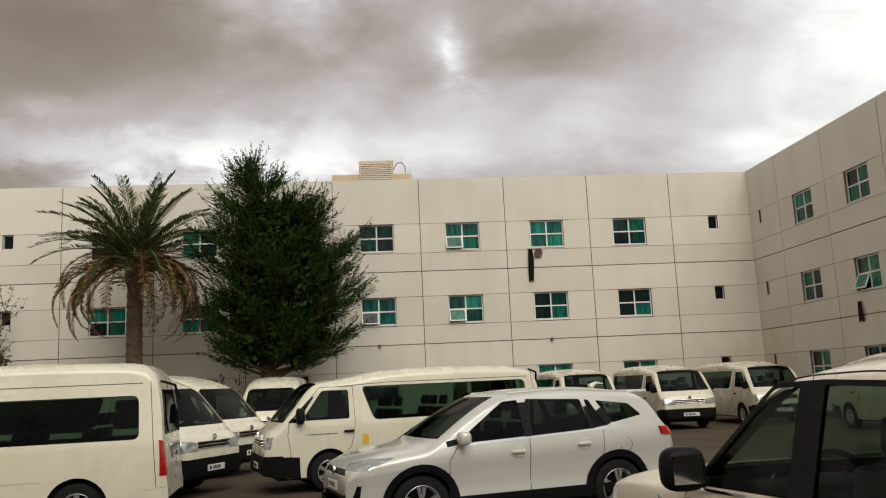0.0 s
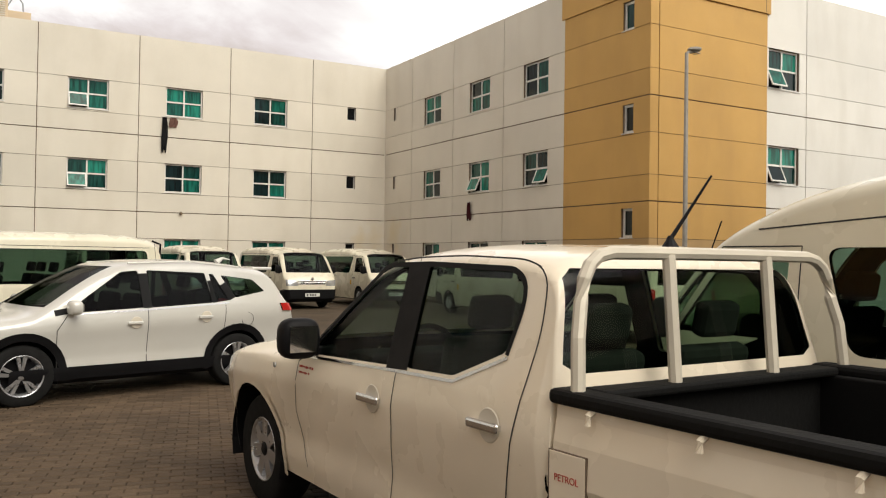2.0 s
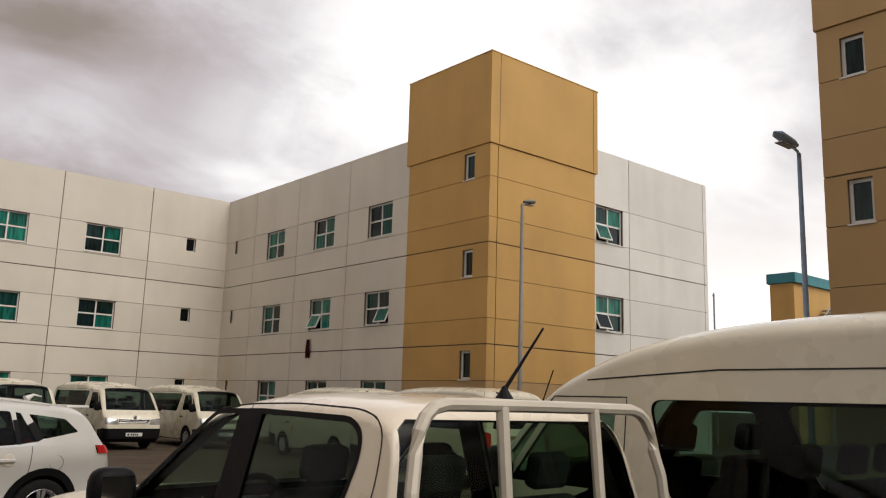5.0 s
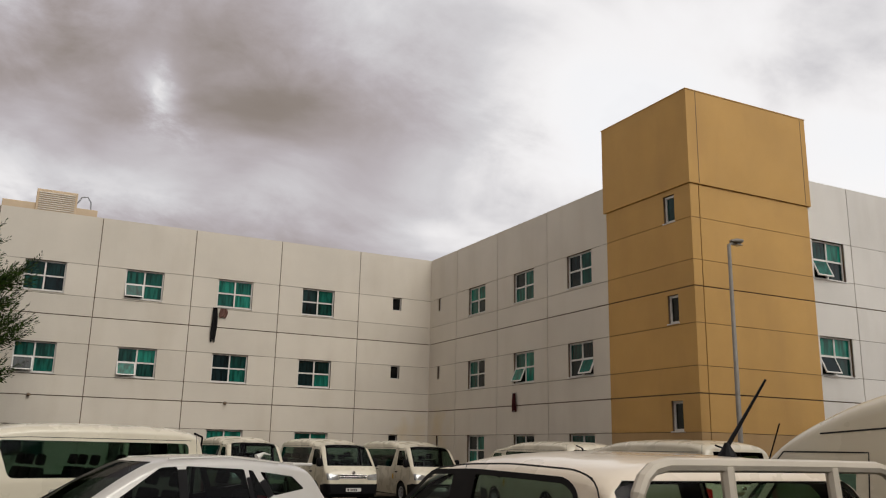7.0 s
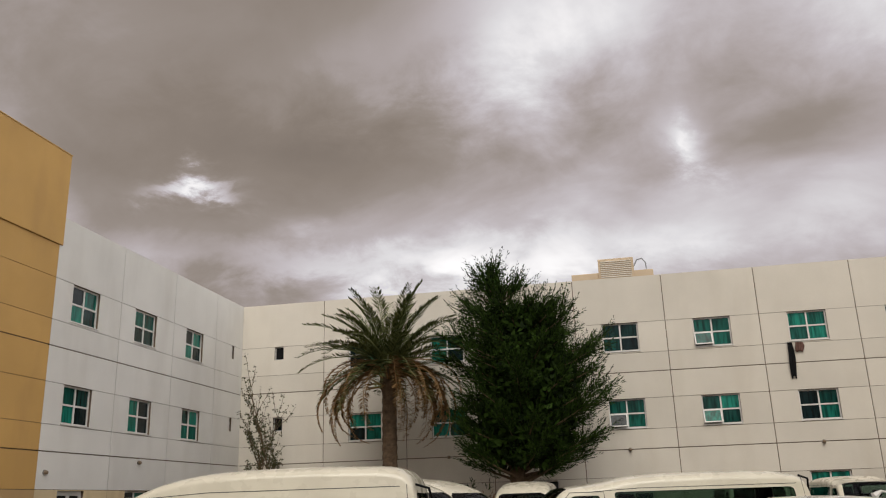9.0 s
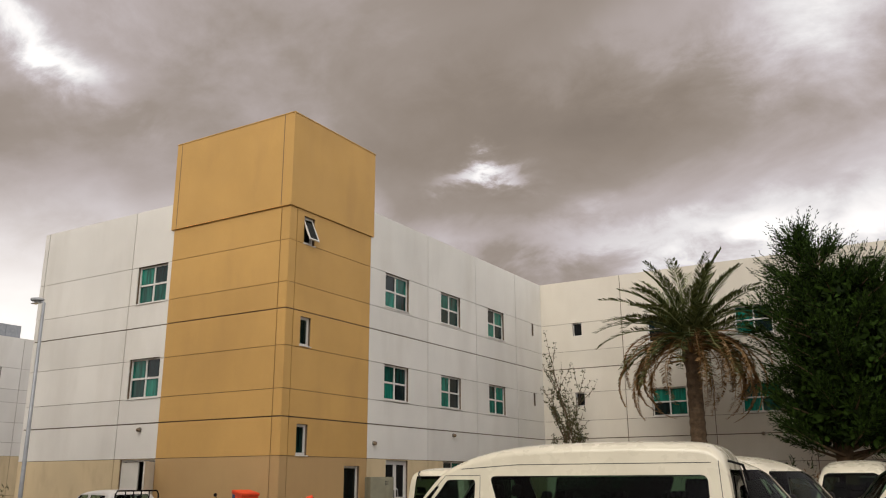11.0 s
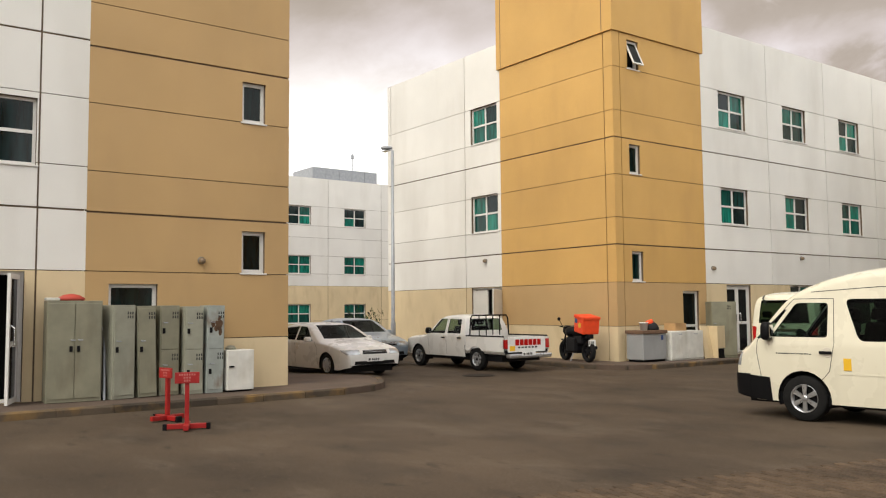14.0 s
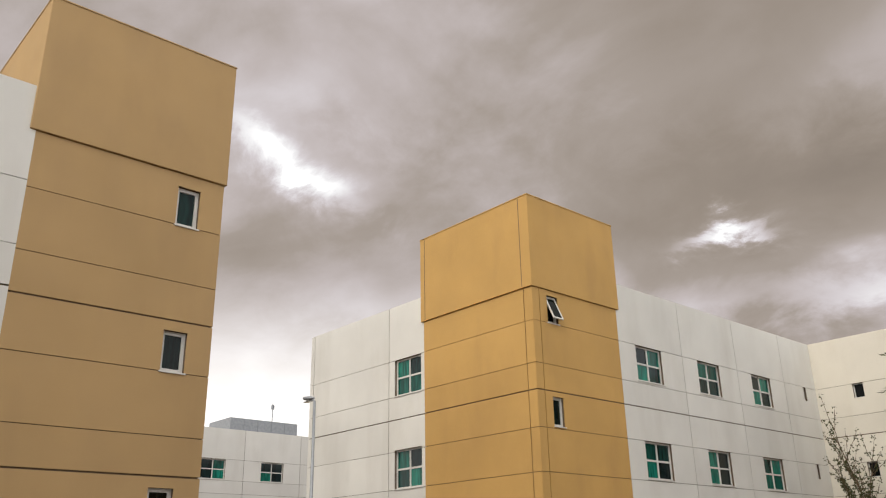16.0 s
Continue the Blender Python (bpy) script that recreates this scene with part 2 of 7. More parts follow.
def ground_layer(color, scale, stretch, turn, lo, hi, amount, detail=6.0):
    """Dust drifts and oil spots over the asphalt."""
    mp = nd.new("ShaderNodeMapping")
    mp.inputs["Rotation"].default_value = (0, 0, radians(turn))
    mp.inputs["Scale"].default_value = stretch
    ln.new(pos, mp.inputs[0])
    n = nd.new("ShaderNodeTexNoise")
    n.inputs["Scale"].default_value, n.inputs["Detail"].default_value, n.inputs["Roughness"].default_value = scale, detail, 0.62
    ln.new(mp.outputs[0], n.inputs["Vector"])
    r = nd.new("ShaderNodeMapRange")
    ln.new(n.outputs[0], r.inputs[0])
    r.inputs[1].default_value, r.inputs[2].default_value, r.inputs[4].default_value = lo, hi, amount
    x = nd.new("ShaderNodeMix")
    x.data_type = "RGBA"
    b = nd["Principled BSDF"].inputs["Base Color"]
    ln.new(r.outputs[0], x.inputs[0])
    ln.new(b.links[0].from_socket, x.inputs[6])
    x.inputs[7].default_value = (*color, 1)
    ln.new(x.outputs[2], b)


ground_layer((0.150, 0.118, 0.086), 0.55, (1.0, 2.0, 1.0), 28, 0.52, 0.74, 0.38)
ground_layer((0.030, 0.022, 0.016), 1.7, (1.0, 1.9, 1.0), 28, 0.60, 0.70, 0.75)
ground_layer((0.19, 0.16, 0.12), 26.0, (1.0, 1.0, 1.0), 0, 0.64, 0.72, 0.55, 2.0)
M_PAVE = material("stained_pavement", (0.092, 0.062, 0.044), 0.9, vary=0.25, scale=1.2, grain=0.15, bump=0.3, stain=(0.10, 0.07, 0.05), stain_amount=0.5, stain_scale=(1, 1, 1))
M_KERB = material("kerb_concrete", (0.075, 0.055, 0.036), 0.9, vary=0.35, scale=1.5, grain=0.15, bump=0.4, stain=(0.30, 0.17, 0.045), stain_amount=0.75, stain_scale=(1.1, 1.1, 1.1), random_tint=0.4)
M_STEEL = material("galvanised_steel", (0.33, 0.35, 0.38), 0.45, 0.25, vary=0.15, scale=6)
M_VENT = material("beige_sheet_metal", (0.60, 0.47, 0.32), 0.5, 0.1, vary=0.08)

# a rusty yellow run-off stain low on the inner corner of the north wall
nd, ln = M_WHITE.node_tree.nodes, M_WHITE.node_tree.links
pos = nd.new("ShaderNodeNewGeometry").outputs["Position"]
far_off = nd.new("ShaderNodeVectorMath")
far_off.operation = "DISTANCE"
far_off.inputs[1].default_value = (17.2, 35.9, 2.6)
ln.new(pos, far_off.inputs[0])
blot = nd.new("ShaderNodeTexNoise")
blot.inputs["Scale"].default_value, blot.inputs["Detail"].default_value = 1.3, 5.0
ln.new(pos, blot.inputs["Vector"])
edge = nd.new("ShaderNodeMath")
edge.operation = "MULTIPLY_ADD"
ln.new(blot.outputs[0], edge.inputs[0])
edge.inputs[1].default_value = 1.8
ln.new(far_off.outputs["Value"], edge.inputs[2])
fade = nd.new("ShaderNodeMapRange")
ln.new(edge.outputs[0], fade.inputs[0])
fade.inputs[1].default_value, fade.inputs[2].default_value, fade.inputs[3].default_value, fade.inputs[4].default_value = 0.8, 2.3, 0.6, 0.0
run = nd.new("ShaderNodeMix")
run.data_type = "RGBA"
b = nd["Principled BSDF"].inputs["Base Color"]
ln.new(fade.outputs[0], run.inputs[0])
ln.new(b.links[0].from_socket, run.inputs[6])
run.inputs[7].default_value = (0.66, 0.46, 0.12, 1)
ln.new(run.outputs[2], b)

# ---- mesh tools ----
def link_mesh(name, bm, mat, smooth=False):
    me = bpy.data.meshes.new(name)
    bm.to_mesh(me)
    bm.free()
    if mat:
        me.materials.append(mat)
    if smooth:
        me.polygons.foreach_set("use_smooth", [True] * len(me.polygons))
    return new(name, me)


def part(name, bm, mat, parent, label="", smooth=False):
    ob = link_mesh(name, bm, mat, smooth)
    ob.parent = parent
    return tagged(ob, label) if label else ob


def thing(name, m, label, category, group="", kind=""):
    ob = new(name)
    ob.empty_display_size = 0.3
    ob.matrix_world = m
    return tagged(ob, label, category, group, kind)


def add_box(bm, x0, x1, y0, y1, z0, z1, bevel=0.0, m=None):
    r = bmesh.ops.create_cube(bm, size=1.0)
    vs = r["verts"]
    t = Matrix.Translation(((x0 + x1) / 2, (y0 + y1) / 2, (z0 + z1) / 2)) @ Matrix.Diagonal((abs(x1 - x0), abs(y1 - y0), abs(z1 - z0), 1))
    bmesh.ops.transform(bm, matrix=t, verts=vs)
    if bevel:
        es = list({e for v in vs for e in v.link_edges})
        q = bmesh.ops.bevel(bm, geom=es, offset=bevel, segments=2, affect="EDGES", profile=0.5)
        vs = list({v for f in q["faces"] for v in f.verts} | {v for v in vs if v.is_valid})
    if m is not None:
        bmesh.ops.transform(bm, matrix=m, verts=vs)
    return vs


def box(x0, x1, y0, y1, z0, z1, bevel=0.0, m=None):
    bm = bmesh.new()
    add_box(bm, x0, x1, y0, y1, z0, z1, bevel, m)
    return bm


def add_lathe(bm, profile, seg=24, axis="y", m=None, caps=True):
    """Turn (radius, along) pairs about an axis."""
    rings = []
    for r, a in profile:
        ring = []
        for k in range(seg):
            c, s = math.cos(2 * math.pi * k / seg), math.sin(2 * math.pi * k / seg)
            p = {"y": (r * c, a, r * s), "z": (r * c, r * s, a), "x": (a, r * c, r * s)}[axis]
            ring.append(bm.verts.new(m @ Vector(p) if m is not None else p))
        rings.append(ring)
    for a, b in zip(rings, rings[1:]):
        for k in range(seg):
            bm.faces.new((a[k], a[(k + 1) % seg], b[(k + 1) % seg], b[k]))
    for ring in (rings[0], rings[-1]) if caps else ():
        bm.faces.new(ring)
    return rings


def lathe(profile, seg=24, axis="y", m=None, caps=True):
    bm = bmesh.new()
    add_lathe(bm, profile, seg, axis, m, caps)
    bmesh.ops.recalc_face_normals(bm, faces=bm.faces)
    return bm


def add_tube(bm, pts, radius, seg=8, taper=None):
    """A round bar along points; taper: the radius at each point."""
    rings = []
    pts = [Vector(p) for p in pts]
    ref = Vector((0, 0, 1))
    for i, p in enumerate(pts):
        d = (pts[min(i + 1, len(pts) - 1)] - pts[max(i - 1, 0)]).normalized()
        a = d.cross(ref if abs(d.dot(ref)) < 0.95 else Vector((1, 0, 0))).normalized()
        b = d.cross(a)
        r = taper[i] if taper else radius
        rings.append([bm.verts.new(p + r * (math.cos(2 * math.pi * k / seg) * a + math.sin(2 * math.pi * k / seg) * b)) for k in range(seg)])
    for a, b in zip(rings, rings[1:]):
        for k in range(seg):
            bm.faces.new((a[k], a[(k + 1) % seg], b[(k + 1) % seg], b[k]))
    bm.faces.new(rings[0][::-1])
    bm.faces.new(rings[-1])


def tube(pts, radius, seg=8, taper=None):
    bm = bmesh.new()
    add_tube(bm, pts, radius, seg, taper)
    return bm


def prism(poly, z0, z1):
    """An upright slab over a plan polygon."""
    bm = bmesh.new()
    lo = [bm.verts.new((x, y, z0)) for x, y in poly]
    hi = [bm.verts.new((x, y, z1)) for x, y in poly]
    n = len(poly)
    for k in range(n):
        bm.faces.new((lo[k], lo[(k + 1) % n], hi[(k + 1) % n], hi[k]))
    bm.faces.new(hi)
    bm.faces.new(lo[::-1])
    bmesh.ops.recalc_face_normals(bm, faces=bm.faces)
    return bm

# ---- the blocks round the yard ----
ROOF, TOWER = 10.98, 13.12
ZJ = [0.05, 1.15, 2.45, 3.56, 4.38, 5.66, 6.77, 7.60, 8.93, 10.0]


def wall_matrix(ox, oy, ux, uy, nx, ny):
    """Local x runs along the wall, local y points out of it."""
    return Matrix(((ux, nx, 0, ox), (uy, ny, 0, oy), (0, 0, 1, 0), (0, 0, 0, 1)))


def cut_cells(u0, u1, z0, z1, holes):
    us = sorted({u0, u1, *(min(max(h[k], u0), u1) for h in holes for k in (0, 1))})
    zs = sorted({z0, z1, *(min(max(h[k], z0), z1) for h in holes for k in (2, 3))})
    for a, b in zip(us, us[1:]):
        for c, d in zip(zs, zs[1:]):
            if b - a > 1e-4 and d - c > 1e-4:
                mu, mz = (a + b) / 2, (c + d) / 2
                if not any(h[0] < mu < h[1] and h[2] < mz < h[3] for h in holes):
                    yield a, b, c, d


def sheet(u0, u1, z0, z1, holes, front, back):
    """A slab with openings through it, closed at its rims."""
    bm = bmesh.new()
    got = {}

    def v(u, d, z):
        k = (round(u, 4), round(d, 4), round(z, 4))
        if k not in got:
            got[k] = bm.verts.new(k)
        return got[k]

    seen = {}
    for a, b, c, d in cut_cells(u0, u1, z0, z1, holes):
        bm.faces.new((v(a, front, c), v(b, front, c), v(b, front, d), v(a, front, d)))
        for e in (((a, c), (b, c)), ((b, c), (b, d)), ((b, d), (a, d)), ((a, d), (a, c))):
            k = tuple(sorted((tuple(round(q, 4) for q in e[0]), tuple(round(q, 4) for q in e[1]))))
            seen[k] = seen.get(k, 0) + 1
    for ((a, c), (b, d)), n in seen.items():
        if n == 1:
            bm.faces.new((v(a, front, c), v(b, front, d), v(b, back, d), v(a, back, c)))
    return bm


def facade(name, m, length, top, vj, zj, holes, paint, label, gap=0.034, base=0.0, start=0.0):
    """A wall with its panels: each panel is a piece proud of the dark jointed wall behind it. paint(u, z) gives a panel's material."""
    wall = link_mesh(name, sheet(0.04, length - 0.04, base - 0.3, top - 0.01, holes, -0.03, -0.28), M_JOINT)
    wall.matrix_world = m
    tagged(wall, label, "wall", kind="structure")
    us = [start, *sorted(u for u in vj if 0.05 < u < length - 0.05), length]
    zs = [base, *[z for z in zj if base + 0.05 < z < top - 0.05], top]
    for c, d in zip(zs, zs[1:]):
        for a, b in zip(us, us[1:]):
            g = gap / 2
            gz = 0.030 if any(abs(c - q) < 0.12 for q in (3.56, 6.77)) else 0.009
            bm = sheet(a + (g if a > start else 0), b - (g if b < length else 0), c + gz, d - (0.008 if d < top else 0), [h for h in holes if h[0] < b and h[1] > a and h[2] < d and h[3] > c], 0.0, -0.032)
            if not bm.faces:
                bm.free()
                continue
            part("wall_panel", bm, paint((a + b) / 2, (c + d) / 2), wall)
    return wall


WINDOWS = {}


def bars(w, h, cols, rows, t=0.055, depth=0.07):
    bm = bmesh.new()
    add_box(bm, 0, w, -depth, 0.0, 0, t)
    add_box(bm, 0, w, -depth, 0.0, h - t, h)
    add_box(bm, 0, t, -depth, -0.001, t, h - t)
    add_box(bm, w - t, w, -depth, -0.001, t, h - t)
    for k in range(1, cols):
        x = w * k / cols
        add_box(bm, x - t * 0.55, x + t * 0.55, -depth, -0.002, t, h - t)
    for z in rows:
        add_box(bm, t, w - t, -depth, -0.003, z - t * 0.55, z + t * 0.55)
    return bm


def window(m, u0, u1, z0, z1, cols=2, split=0.5, open_cell=None, label="", frame_t=0.055, group="block windows", glazing=None):
    """A white framed window with its panes, sill and, where one stands open, a tilted sash."""
    w, h = u1 - u0, z1 - z0
    glazing = glazing or M_PANE
    rows = [h * split] if split else []
    ob = thing("window", m @ Matrix.Translation((u0, -0.10, z0)), label or "white framed window with four dark green panes in the panel wall", "window", group)
    part("window_frame", bars(w, h, cols, rows, frame_t), M_FRAME, ob)
    t = frame_t
    zs = [t * 0.5, *rows, h - t * 0.5]
    for i in range(cols):
        for j in range(len(zs) - 1):
            x0, x1 = w * i / cols + t * 0.4, w * (i + 1) / cols - t * 0.4
            if open_cell == (i, j):
                sash = part("sash", bars(x1 - x0, zs[j + 1] - zs[j], 1, [], 0.045, 0.04), M_FRAME, ob, "tilted open sash")
                sash.matrix_local = Matrix.Translation((x0, 0.01, zs[j + 1])) @ Matrix.Rotation(radians(24), 4, "X") @ Matrix.Translation((0, 0, -(zs[j + 1] - zs[j])))
                part("pane", box(0.03, x1 - x0 - 0.03, -0.025, -0.015, 0.03, zs[j + 1] - zs[j] - 0.03), glazing, sash)
            else:
                part("pane", box(x0, x1, -0.045, -0.035, zs[j], zs[j + 1]), glazing, ob)
    part("window_sill", box(-0.03, w + 0.03, -0.05, 0.13, -0.035, -0.002, 0.006), M_FRAME, ob)
    # no room behind the panes: a near-black sheet stands for its shade
    back = part("reveal", box(-0.02, w + 0.02, -0.19, -0.15, -0.02, h + 0.02), M_DARK, ob, "near-black sheet standing for the unlit room")
    return ob


def vent_opening(m, u0, u1, z0, z1):
    w, h = u1 - u0, z1 - z0
    ob = thing("bathroom_window", m @ Matrix.Translation((u0, -0.10, z0)), "small square dark bathroom window set in the panel wall", "window", "bathroom windows")
    part("window_frame", bars(w, h, 1, [], 0.035, 0.06), M_FRAME, ob)
    part("pane", box(0.02, w - 0.02, -0.06, -0.05, 0.02, h - 0.02), M_PANE_DARK, ob)
    return ob


M_STAIR = pane_material("dark_stair_glass", (0.004, 0.008, 0.008), (0.006, 0.035, 0.030))
M_PANE_DARK = material("black_glass", (0.006, 0.007, 0.008), 0.08, vary=0.0, spec=0.2)


def white_paint(u, z):
    return M_WHITE


def buff_paint(u, z):
    return M_BUFF if z < 2.4 else M_PALE


def tower_paint(u, z):
    return M_BUFF if z < 1.15 else M_TAN if z < 2.45 else M_OCHRE


def tan_tower_paint(u, z):
    return M_BUFF if z < 1.15 else M_TAN


FLOORS = ((7.70, 8.93), (4.44, 5.66), (1.20, 2.44))
RW = random.Random(4)

# north block
X0, X1, YA = -16.90, 17.95, 36.99
ma = wall_matrix(X0, YA, 1, 0, 0, -1)
win_u = [11.40 - 3.845 * k - X0 for k in range(7)]
holes = [(u, u + 1.55, a, b) for u in win_u for a, b in FLOORS] + [(u, u + 0.45, b - 0.62, b) for u in (15.93 - X0, -15.28 - X0) for a, b in FLOORS]
facade("wall_north", ma, X1 - X0, ROOF, [2.59 - X0 + 3.86 * k for k in range(-4, 4)], ZJ[1:9], holes, white_paint, "cream concrete panel wall with streaks below its windows")
opened = {(0, 2): (0, 0), (1, 2): (0, 0), (1, 3): (0, 0)}
for j, (a, b) in enumerate(FLOORS):
    for i, u in enumerate(win_u):
        window(ma, u, u + 1.55, a, b, open_cell=opened.get((j, i)))
    for u in (15.93 - X0, -15.28 - X0):
        vent_opening(ma, u, u + 0.45, b - 0.62, b)

# east and west wings, each with a stair tower at its end
YT = 22.98


def wing(side, x, tag):
    n = -side
    m = wall_matrix(x, YT, 0, 1, n, 0)
    ys = (23.90, 27.68, 31.54)
    hs = [(y - YT, y + 1.53 - YT, a, b) for y in ys for a, b in FLOORS[:2]] + [(35.85 - YT, 36.13 - YT, b - 0.6, b) for a, b in FLOORS]
    low = [(27.80, 29.33), (31.54, 33.07)] if side < 0 else [(y, y + 1.53) for y in ys]
    hs += [(a - YT, b - YT, 1.20, 2.44) for a, b in low]
    if side < 0:
        hs.append((24.05 - YT, 25.43 - YT, 0.13, 2.42))
    facade("wall_" + tag, m, YA - YT, ROOF, [26.72 - YT, 30.5 - YT, 34.22 - YT], ZJ[1:9], hs, buff_paint if side < 0 else white_paint, "cream concrete panel wall of the wing" if side > 0 else "off-white concrete panel wall above a buff ground storey")
    for j, (a, b) in enumerate(FLOORS[:2]):
        for i, y in enumerate(ys):
            window(m, y - YT, y + 1.53 - YT, a, b, open_cell={(1, 0): (0, 0), (1, 1): (1, 0)}.get((j, i)) if side > 0 else None)
    for a, b in low:
        window(m, a - YT, b - YT, 1.20, 2.44)
    for a, b in FLOORS:
        vent_opening(m, 35.85 - YT, 36.13 - YT, b - 0.6, b)
    return m


m_east, m_west = wing(1, X1, "east"), wing(-1, X0, "west")


def tower(side, x, y0, y1, depth, tag, paint, lit, south=True, zj=ZJ[1:9]):
    """A stair tower: yard face, the face to the camera's side and a wider top storey."""
    n = -side
    face = wall_matrix(x, y0, 0, 1, n, 0)
    L = y1 - y0
    narrow = lit["narrow"]
    hs = [(a - y0, b - y0, c, d) for a, b, c, d in narrow + lit.get("wide", [])]
    facade("tower_wall_" + tag, face, L, 10.0, lit["vj"], zj, hs, paint, lit["label"])
    for k, (a, b, c, d) in enumerate(narrow):
        window(face, a - y0, b - y0, c, d, 1, 0, (0, 0) if lit.get("open") == k else None, "narrow white framed stair window with dark glass", 0.075, "stair windows", M_STAIR)
    for a, b, c, d in lit.get("wide", []):
        window(face, a - y0, b - y0, c, d, 1, 0.34, None, "white framed window beside the tower foot", 0.07, "stair windows", M_STAIR)
    if south:
        sm = wall_matrix(x, y0, side, 0, 0, -1)
        facade("tower_end_" + tag, sm, depth, 10.0, [0.36], ZJ[1:9], [], paint, lit["label"], start=0.036)
    else:
        sm = wall_matrix(x, y1, side, 0, 0, 1)
        facade("tower_end_" + tag, sm, depth, 10.0, [0.36], ZJ[1:9], [], paint, lit["label"], start=0.036)
    # the top storey stands a little proud
    o = 0.05
    xs = sorted((x + n * o, x - n * (depth + 0.12)))
    ys = (y0 - (o if south else 0.12), y1 + (0.12 if south else o))
    top = link_mesh("tower_top_" + tag, box(xs[0], xs[1], ys[0], ys[1], 10.015, TOWER, 0.012), paint(0, 11))
    tagged(top, lit["label"] + ", top storey", "wall", kind="structure")
    for k in (0.36, depth - 0.12):
        xx = x + side * k
        part("joint", box(xx - 0.012, xx + 0.012, ys[0] - 0.004 if south else ys[1] - 0.02, ys[0] + 0.02 if south else ys[1] + 0.004, 10.05, TOWER - 0.02), M_JOINT, top)
    part("coping", box(xs[0] - 0.015, xs[1] + 0.015, ys[0] - 0.015, ys[1] + 0.015, TOWER - 0.002, TOWER + 0.03, 0.005), paint(0, 11), top)
    return face


TC = dict(label="ochre painted concrete panel stair tower", vj=[0.33],
          narrow=[(19.43, 19.95, 8.95, 9.84), (19.43, 19.93, 5.73, 6.62), (19.45, 19.97, 2.48, 3.38)], wide=[(21.78, 22.60, 0.55, 2.20)], open=0)
mtc = tower(-1, X0, 18.76, 22.97, 5.2, "west", tower_paint, TC)
TB = dict(label="ochre painted concrete panel stair tower", vj=[], narrow=[(19.55, 20.07, 8.95, 9.84), (19.55, 20.05, 5.73, 6.62), (19.55, 20.07, 2.48, 3.38)])
mtb = tower(1, X1, 18.83, 22.98, 5.2, "east", tower_paint, TB)
TD = dict(label="tan painted concrete panel stair tower", vj=[], narrow=[(6.89, 7.41, 8.80, 9.70), (6.89, 7.41, 5.61, 6.46), (6.90, 7.42, 2.47, 3.33)], wide=[(4.29, 5.20, 0.60, 2.22)])
XD, XF = -16.35, 17.40
ZD = [1.15, 2.45, 3.54, 4.32, 5.60, 6.67, 7.52, 8.80]
mtd = tower(-1, XD, 3.87, 7.95, 5.2, "south_west", tan_tower_paint, TD, south=False, zj=ZD)
TF = dict(label="tan painted concrete panel stair tower", vj=[], narrow=[(6.95, 7.47, 8.80, 9.70), (6.95, 7.47, 5.61, 6.56), (6.95, 7.47, 2.47, 3.33)])
mtf = tower(1, XF, 3.87, 7.95, 5.2, "south_east", tan_tower_paint, TF, south=False, zj=ZD)

# end walls of the wings, beside the towers
mce = wall_matrix(X0 - 5.2, 18.80, -1, 0, 0, -1)
hs = [(0.22, 1.72, 7.62, 8.93), (0.22, 1.72, 4.40, 5.72), (0.0, 1.75, 0.13, 2.43)]
facade("wall_west_end", mce, 7.3, ROOF, [2.05, 7.05], ZJ[2:9], hs, buff_paint, "off-white panel end wall with a buff ground storey")
window(mce, 0.22, 1.72, 7.62, 8.93)
window(mce, 0.22, 1.72, 4.40, 5.72)
mbe = wall_matrix(X1 + 5.2, 18.87, 1, 0, 0, -1)
hs = [(0.12, 1.68, 7.60, 8.93), (0.12, 1.68, 4.40, 5.68)]
facade("wall_east_end", mbe, 7.25, ROOF, [0.05, 2.05, 7.0], ZJ[2:9], hs, lambda u, z: M_PALE, "off-white panel end wall")
window(mbe, 0.12, 1.68, 7.60, 8.93, open_cell=(0, 0))
window(mbe, 0.12, 1.68, 4.40, 5.68, open_cell=(0, 0))

# blocks south of the side road
mds = wall_matrix(XD, -14.0, 0, 1, 1, 0)
hs = [(14 + 1.48, 14 + 3.0, 4.33, 5.55), (14 + 1.48, 14 + 3.0, 7.6, 8.85), (14 + 1.2, 14 + 2.86, 0.13, 2.42)]
hs += [(14 - 2.4 - 3.86 * k, 14 - 0.86 - 3.86 * k, a, b) for k in range(3) for a, b in FLOORS]
facade("wall_south_west", mds, 17.87, ROOF, [14 + 3.04 - 3.86 * k for k in range(5)], ZJ[2:9], hs, buff_paint, "off-white panel wall with a buff ground storey")
for h in hs:
    if h[2] > 0.5:
        window(mds, *h)
mfs = wall_matrix(XF, -14.0, 0, 1, -1, 0)
hs = [(14 + 2.0 - 3.86 * k, 14 + 3.54 - 3.86 * k, a, b) for k in range(4) for a, b in FLOORS]
facade("wall_south_east", mfs, 17.87, ROOF, [14 + 3.04 - 3.86 * k for k in range(5)], ZJ[2:9], hs, buff_paint, "off-white panel wall with a buff ground storey")
for h in hs:
    window(mfs, *h)


def roof_slab(name, x0, x1, y0, y1, z=10.5):
    ob = link_mesh(name, box(x0, x1, y0, y1, z - 0.25, z), M_ROOF)
    return tagged(ob, "flat screed roof behind the parapet", "roof", kind="structure")


def back_wall(name, x0, x1, y0, y1, top=ROOF):
    ob = link_mesh(name, box(x0, x1, y0, y1, -0.2, top - 0.003), M_WHITE)
    return tagged(ob, "plain cream wall on the far side of the block", "wall", kind="structure")


